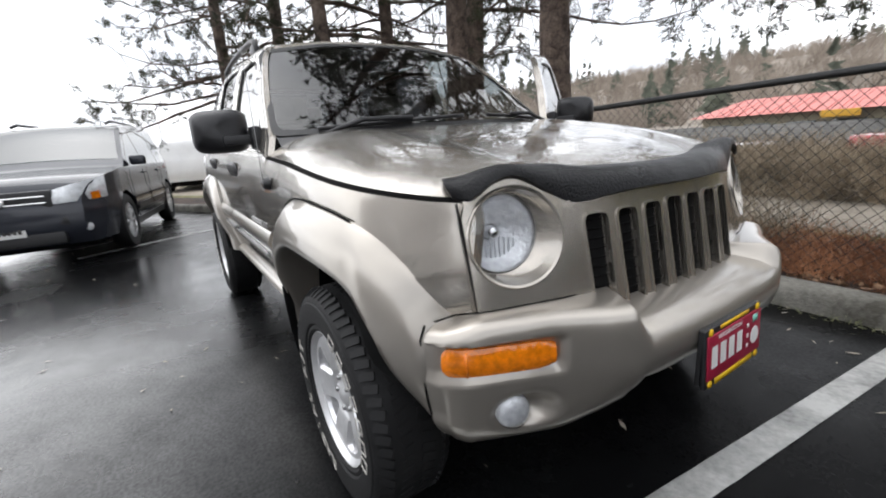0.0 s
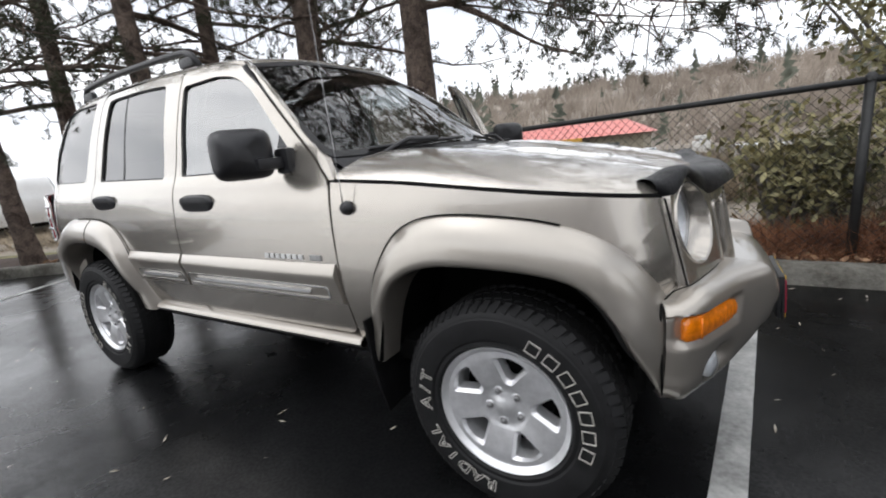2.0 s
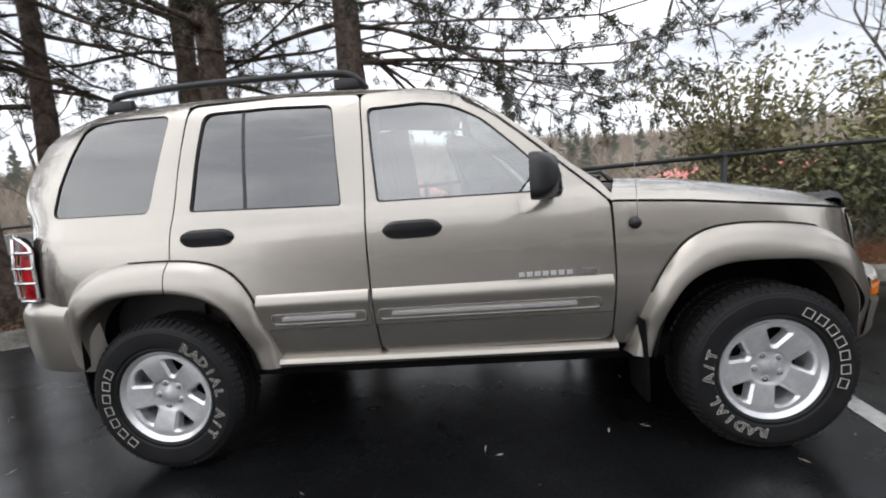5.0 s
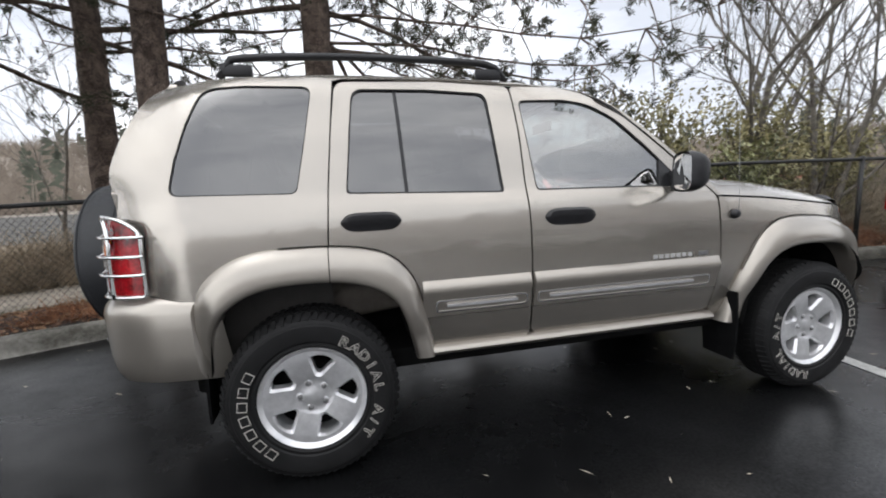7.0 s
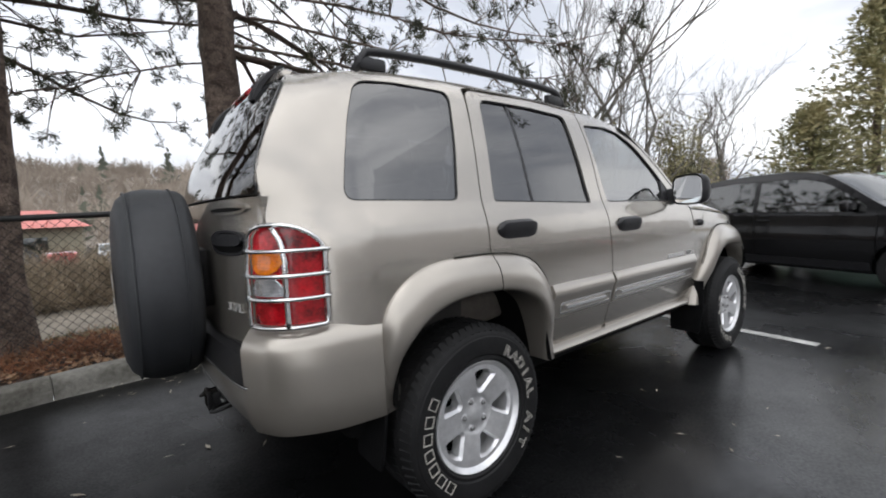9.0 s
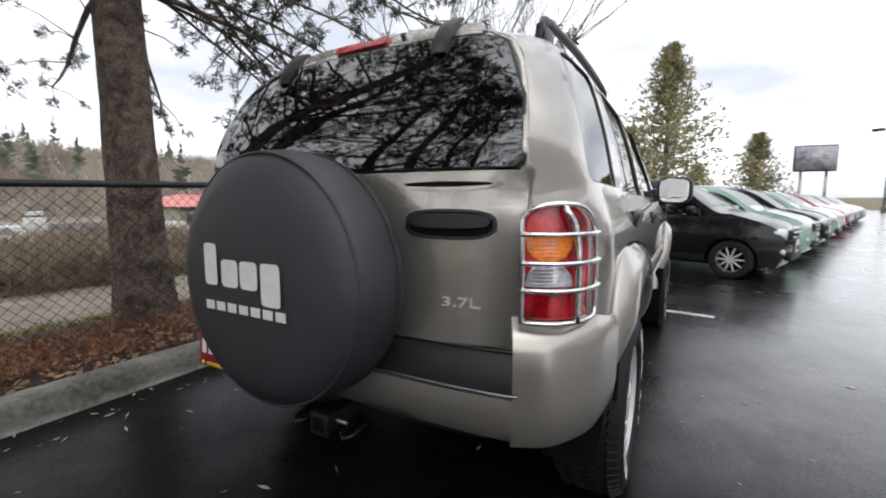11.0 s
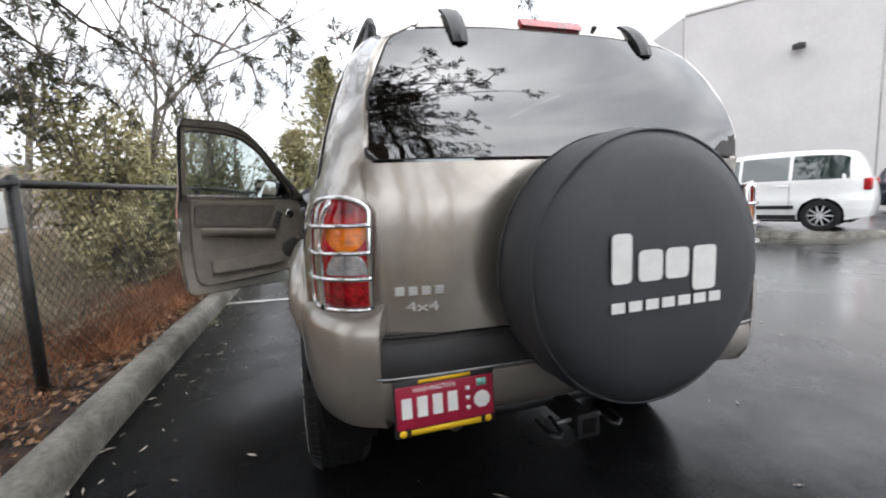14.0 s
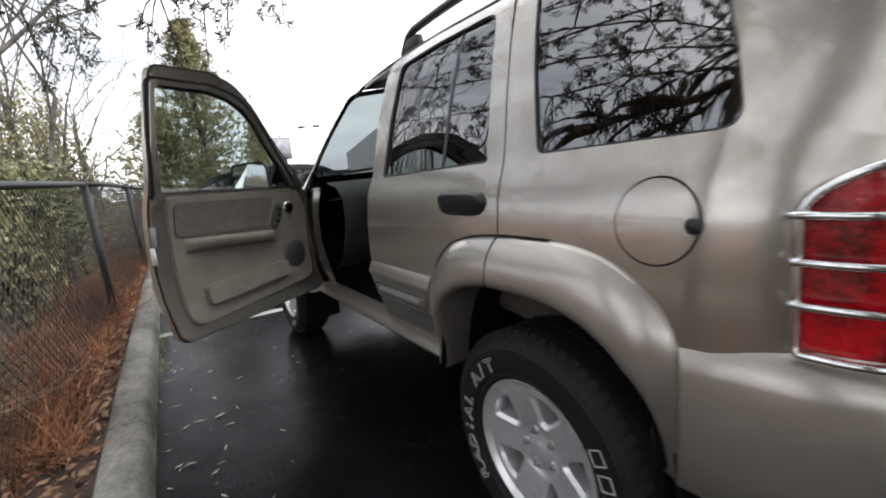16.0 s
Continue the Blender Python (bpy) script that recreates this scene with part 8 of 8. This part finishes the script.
shades = [("white", (0.75, 0.75, 0.74), 0.0), ("black", (0.010, 0.010, 0.011), 0.1), ("slate_grey", (0.026, 0.029, 0.038), 0.3), ("black", (0.010, 0.010, 0.011), 0.1), ("red", (0.32, 0.01, 0.015), 0.1), ("silver", (0.45, 0.46, 0.47), 0.6), ("black", (0.010, 0.010, 0.011), 0.1), ("slate_grey", (0.026, 0.029, 0.038), 0.3), ("black", (0.010, 0.010, 0.011), 0.1), ("white", (0.75, 0.75, 0.74), 0.0)]
for k, (nm, col, mt) in enumerate(shades):
    c = Vector((4.35, -9.4)) + Vector((2.94, -0.80)) * k
    parked_car("wagon" if k % 2 == 0 else "suv", body_paint(nm, col, mt), f"{nm.replace('_', ' ')} car angled on the raised island", heading(c.x, c.y, 23.5, 0.13), "cars on the raised island", simple=k > 2, skip=("black_mirror",) if k else ())
for k, (x, y, a, st, nm, col) in enumerate(((5.9, -21.1, 205, "wagon", "slate_grey", (0.026, 0.029, 0.038)), (2.7, -24.0, 212, "suv", "white", (0.75, 0.75, 0.74)), (-3.0, -27.0, 210, "suv", "silver", (0.45, 0.46, 0.47)))):
    parked_car(st, body_paint(nm, col), f"{nm.replace('_', ' ')} car parked by the grey building", heading(x, y, a), "cars by the building", simple=True)
rngc = random.Random(5)
lot = [("white", (0.75, 0.75, 0.74)), ("silver", (0.45, 0.46, 0.47)), ("blue", (0.06, 0.09, 0.20)), ("red", (0.32, 0.01, 0.015)), ("slate_grey", (0.026, 0.029, 0.038))]
for k in range(30):
    nm, col = lot[rngc.randrange(5)]
    x = -16 + 2.9 * k + rngc.uniform(-0.4, 0.4)
    y = 24 + 0.05 * x + (k % 3) * 7
    parked_car(rngc.choice(["suv", "hatch", "wagon"]), body_paint(nm, col), f"{nm.replace('_', ' ')} car in the lower lot", heading(x, y, 95 + 180 * (k % 2), -1.92), "cars in the lower lot", simple=True)



# ---- buildings, lamps and signs ----
def slab_wall(name, a, b, h, mat, parent, z0=0.0, thick=0.3):
    a, b = Vector(a), Vector(b)
    d = b - a
    return part(name, moved(block((d.length, thick, h), (0, 0, h / 2), 0.02, 1), Matrix.Translation((*((a + b) / 2), z0)) @ Matrix.Rotation(math.atan2(d.y, d.x), 4, "Z")), mat, parent, smooth=False)


def grey_building():
    b = thing("grey_building", "large plain grey concrete building past the lot", "building")
    c, l, r = (17.5, -21.0), (33.0, -26.0), (-26.0, -50.0)
    slab_wall("wall", c, l, 11.0, WALLGREY, b)
    slab_wall("wall", c, r, 11.0, WALLGREY, b)
    slab_wall("wall", l, (-9, -54), 11.0, WALLGREY, b)
    dv = (Vector(r) - Vector(c))
    n = Vector((-dv.y, dv.x)).normalized()
    if n.y < 0:
        n = -n
    for t, z in ((0.10, 8.0), (0.235, 6.2), (0.28, 8.0), (0.44, 8.0), (0.62, 8.0)):
        p = Vector(c).lerp(Vector(r), t) + n * 0.3
        part("wall_lamp", moved(merge(block((0.55, 0.5, 0.22), (0, 0.25, 0), 0.05), block((0.15, 0.3, 0.12), (0, 0.05, 0.15), 0.02)), Matrix.Translation((p.x, p.y, z)) @ Matrix.Rotation(math.atan2(dv.y, dv.x) + math.pi, 4, "Z")), CLADDING, b, "dark wall lamp", angle=40)
    for t in (0.16, 0.34, 0.52, 0.70):
        p = Vector(c).lerp(Vector(r), t) + n * 0.155
        part("wall_joint", moved(block((0.03, 0.02, 10.9), (0, 0, 5.45), 0), Matrix.Translation((p.x, p.y, 0)) @ Matrix.Rotation(math.atan2(dv.y, dv.x), 4, "Z")), CONCRETE, b)
    part("parapet", moved(block((dv.length, 0.42, 0.16), (0, 0, 11.05), 0.02), Matrix.Translation((*(Vector(c).lerp(Vector(r), 0.5)), 0)) @ Matrix.Rotation(math.atan2(dv.y, dv.x), 4, "Z")), WALLGREY, b)
    far = thing("low_building", "low pale building at the end of the lot", "building")
    slab_wall("wall", (38.5, -37.5), (53.3, -25.7), 7.5, WALLGREY, far)
    slab_wall("wall", (53.4, -25.8), (105, -42), 7.5, WALLGREY, far)
    slab_wall("white_fascia", (38.2, -37.2), (53.0, -25.4), 1.2, material("white_fascia_paint", (0.72, 0.72, 0.71), rough=0.7, var=0.08, scale=0.8), far, 3.2, 0.7)
    slab_wall("end_wall", (102, -40.8), (108, -14), 2.1, WALLCREAM, far)


grey_building()


def canopy():
    c = thing("entrance_canopy", "white sloped fabric canopy on the grey building", "canopy", "", pose(1.5, -29.6, 0, 0, 0, 33.7))
    cloth = material("white_canopy_cloth", (0.72, 0.72, 0.71), rough=0.8, var=0.05, scale=1.5)
    bm = bmesh.new()
    pts = [(4.5, 0.2, 4.1), (4.5, 3.6, 3.9), (-4.5, 3.6, 6.0), (-4.5, 0.2, 6.6), (4.5, 0.2, 3.6), (4.5, 3.6, 3.5), (-4.5, 3.6, 5.2), (-4.5, 0.2, 5.2)]
    v = [bm.verts.new(p) for p in pts]
    for f in ((0, 1, 2, 3), (4, 5, 1, 0), (5, 6, 2, 1), (6, 7, 3, 2), (7, 4, 0, 3), (7, 6, 5, 4)):
        bm.faces.new([v[k] for k in f])
    bmesh.ops.recalc_face_normals(bm, faces=bm.faces[:])
    part("cloth", bm, cloth, c, smooth=False)
    for x, z in ((4.3, 3.55), (-4.3, 5.2)):
        part("post", tube([(x, 3.4, 0.0), (x, 3.4, z * 0.5), (x, 3.4, z)], 0.06, 10), FENCEMETAL, c, "dark steel post")


canopy()


def red_building(x0, x1, y, depth=12, z0=-2.0, eave=3.1, ridge=5.0):
    b = thing("red_roofed_shop", "long low shop with a red metal roof", "building", "red-roofed shops")
    part("wall", block((x1 - x0, depth - 2, eave), ((x0 + x1) / 2, y + depth / 2, z0 + eave / 2), 0.02, 1), WALLCREAM, b, smooth=False)
    bm = bmesh.new()
    pts = [(x0 - 0.8, y - 0.8, z0 + eave), (x1 + 0.8, y - 0.8, z0 + eave), (x1 + 0.8, y + depth + 0.8, z0 + eave), (x0 - 0.8, y + depth + 0.8, z0 + eave), (x0 + 2.5, y + depth / 2, z0 + ridge), (x1 - 2.5, y + depth / 2, z0 + ridge)]
    v = [bm.verts.new(p) for p in pts]
    for f in ((0, 1, 5, 4), (1, 2, 5), (2, 3, 4, 5), (3, 0, 4), (3, 2, 1, 0)):
        bm.faces.new([v[i] for i in f])
    bmesh.ops.recalc_face_normals(bm, faces=bm.faces[:])
    roof = part("roof", bm, REDROOF, b, "red standing-seam roof", smooth=False)
    n = int((x1 - x0) / 1.2)
    for k in range(n):
        x = x0 + 2.6 + (x1 - x0 - 5.2) * k / max(1, n - 1)
        part("roof_seam", tube([(x, y - 0.8, z0 + eave + 0.03), (x, y + depth / 2, z0 + ridge + 0.03)], 0.05, 4), REDROOF, roof)
    for k in range(int((x1 - x0) / 4)):
        part("shop_window", block((2.6, 0.15, 1.7), (x0 + 2 + 4 * k, y + 0.98, z0 + 1.3), 0.02), CARGLASS, b, "dark shop window")
    part("shop_sign", block((3.0, 0.2, 0.7), (x0 + (x1 - x0) * 0.62, y - 0.85, z0 + eave - 0.35), 0.03), material("ochre_sign", (0.55, 0.30, 0.03), rough=0.6, var=0.1, scale=2), b, "ochre shop sign")


red_building(-26, -4, 56)
red_building(23, 44, 46, eave=2.6, ridge=4.0)
red_building(62, 73, 48, eave=2.6, ridge=4.0)


def lamp_post(x, y, h, deg, heads=2):
    p = thing("lamp_post", "tall grey parking-lot lamp with flat heads", "street lamp", "lot lamps")
    part("pole", tube([(x, y, 0.0), (x, y, h)], [0.11, 0.07], 10), STEEL, p)
    part("base", lathe([(0.0, 0.6), (0.26, 0.6), (0.28, 0.0)], (0, 0, 1), (x, y, 0), 16), CONCRETE, p, "concrete lamp base", angle=40)
    d = Vector((math.cos(radians(deg)), math.sin(radians(deg)), 0))
    for s in ((-1, 1) if heads == 2 else (1,)):
        part("arm", tube([Vector((x, y, h - 0.1)), Vector((x, y, h)) + d * s * 0.8], 0.04, 6), STEEL, p)
        part("lamp_head", moved(block((1.05, 0.60, 0.30), (0, 0, 0), 0.05), Matrix.Translation(Vector((x, y, h)) + d * s * 1.15) @ Matrix.Rotation(radians(deg), 4, "Z")), CLADDING, p, "flat lamp head", angle=40)


lamp_post(41.0, -23.0, 9.6, 60)
lamp_post(66.0, -20.5, 9.6, 60)
lamp_post(49.0, -25.8, 6.9, 60)


def billboard(x, y, deg, w, h, z):
    b = thing("billboard", "large roadside billboard with a blue and grey picture", "billboard")
    m = Matrix.Translation((x, y, 0)) @ Matrix.Rotation(radians(deg), 4, "Z")
    part("panel", moved(block((w, 0.3, h), (0, 0, z), 0.02), m), CLADDING, b)
    part("poster", moved(block((w * 0.96, 0.05, h * 0.92), (0, -0.17, z), 0), m), material("blue_grey_poster", (0.24, 0.27, 0.38), rough=0.5, var=0.7, scale=0.6, alt=(0.55, 0.50, 0.52)), b, "blurred blue-grey poster")
    for u in (-w * 0.3, w * 0.3):
        part("leg", moved(tube([(u, 0.1, 0), (u, 0.1, z - h / 2)], 0.12, 8), m), STEEL, b)


billboard(45.0, -10.0, -80, 3.0, 2.2, 4.9)


def street_signs():
    b = thing("fence_sign", "small white placard with a yellow panel on the fence", "sign")
    y = fence_y(-0.60) - 0.012
    part("board", block((0.33, 0.006, 0.185), (-0.60, y, 1.150), 0.002), material("white_placard", (0.74, 0.74, 0.72), rough=0.45, var=0.05, scale=9), b, "white placard", angle=40)
    part("sign_panel", block((0.20, 0.003, 0.058), (-0.595, y - 0.0045, 1.190), 0), material("yellow_sign", (0.78, 0.42, 0.01), rough=0.5, var=0.08, scale=20), b, "yellow panel")
    for k in range(2):
        part("sign_bar", block((0.15, 0.002, 0.012), (-0.595, y - 0.0075, 1.200 - 0.022 * k), 0), CLADDING, b)
    part("sign_bar", block((0.18, 0.002, 0.012), (-0.60, y - 0.005, 1.115), 0), STEEL, b)
    s = thing("white_post_sign", "small white sign on a post beyond the path", "sign")
    part("post", tube([(1.9, 16.0, -2.0), (1.9, 16.0, 0.75)], 0.05, 8), STEEL, s)
    part("sign_board", block((0.55, 0.05, 0.42), (1.9, 15.94, 0.45), 0.01), WHITEPRINT, s, "white sign board")
    part("sign_cap", block((0.4, 0.06, 0.12), (1.9, 15.94, 0.78), 0.01), WHITEPRINT, s)


street_signs()


# ---- raised island and loose bits ----
def island():
    line = [(3.4, -13.0), (2.1, -10.7), (2.45, -9.3), (3.4, -8.55), (4.6, -8.0), (6.0, -7.75), (7.7, -8.1), (13.0, -9.75), (18.0, -11.4), (45.0, -20.5)]
    pts = smooth_line(line, 8)
    isl = thing("island_kerb", "pale concrete kerb round a raised parking island", "kerb")
    tagged(isl, kind="structure")
    rows = []
    for i, p in enumerate(pts):
        d = (Vector(pts[min(i + 1, len(pts) - 1)]) - Vector(pts[max(i - 1, 0)])).normalized()
        n = Vector((d.y, -d.x))
        rows.append([(p[0] + n.x * o, p[1] + n.y * o, z) for o, z in ((0, -0.02), (0.015, 0.10), (0.04, 0.135), (0.15, 0.14), (0.17, 0.10))])
    part("kerb_edge", skin(rows), CONCRETE, isl, angle=60)
    bm = bmesh.new()
    loop = [(p[0] + 0.1, p[1] - 0.12, 0.128) for p in pts] + [(38.0, -28.0, 0.128), (6.0, -17.0, 0.128)]
    bm.faces.new([bm.verts.new(q) for q in loop])
    bmesh.ops.triangulate(bm, faces=bm.faces[:])
    for f in bm.faces:
        f.normal_update()
        if f.normal.z < 0:
            f.normal_flip()
    part("island_top", bm, ASPHALT, isl, smooth=False)


island()


def loose_leaves():
    rng = random.Random(91)
    leaf = material("fallen_leaf", (0.30, 0.25, 0.18), rough=0.8, var=0.4, scale=30, alt=(0.55, 0.5, 0.42))
    quads = []
    for _ in range(420):
        x, y = rng.uniform(-5, 6), rng.uniform(-3.0, 1.8) if rng.random() < 0.5 else 1.84 - abs(rng.gauss(0, 0.25))
        a = rng.uniform(0, 6.28)
        ln = rng.uniform(0.008, 0.035)
        u = Vector((math.cos(a), math.sin(a), rng.uniform(-0.1, 0.1)))
        quads.append((Vector((x, y, 0.006)), u * ln, Vector((-u.y, u.x, 0)) * ln * rng.uniform(0.08, 0.3)))
    quad_cloud("fallen_leaves", quads, leaf, None, "pale fallen leaves and needles on wet asphalt", "stuff")["category"] = "leaves"


loose_leaves()
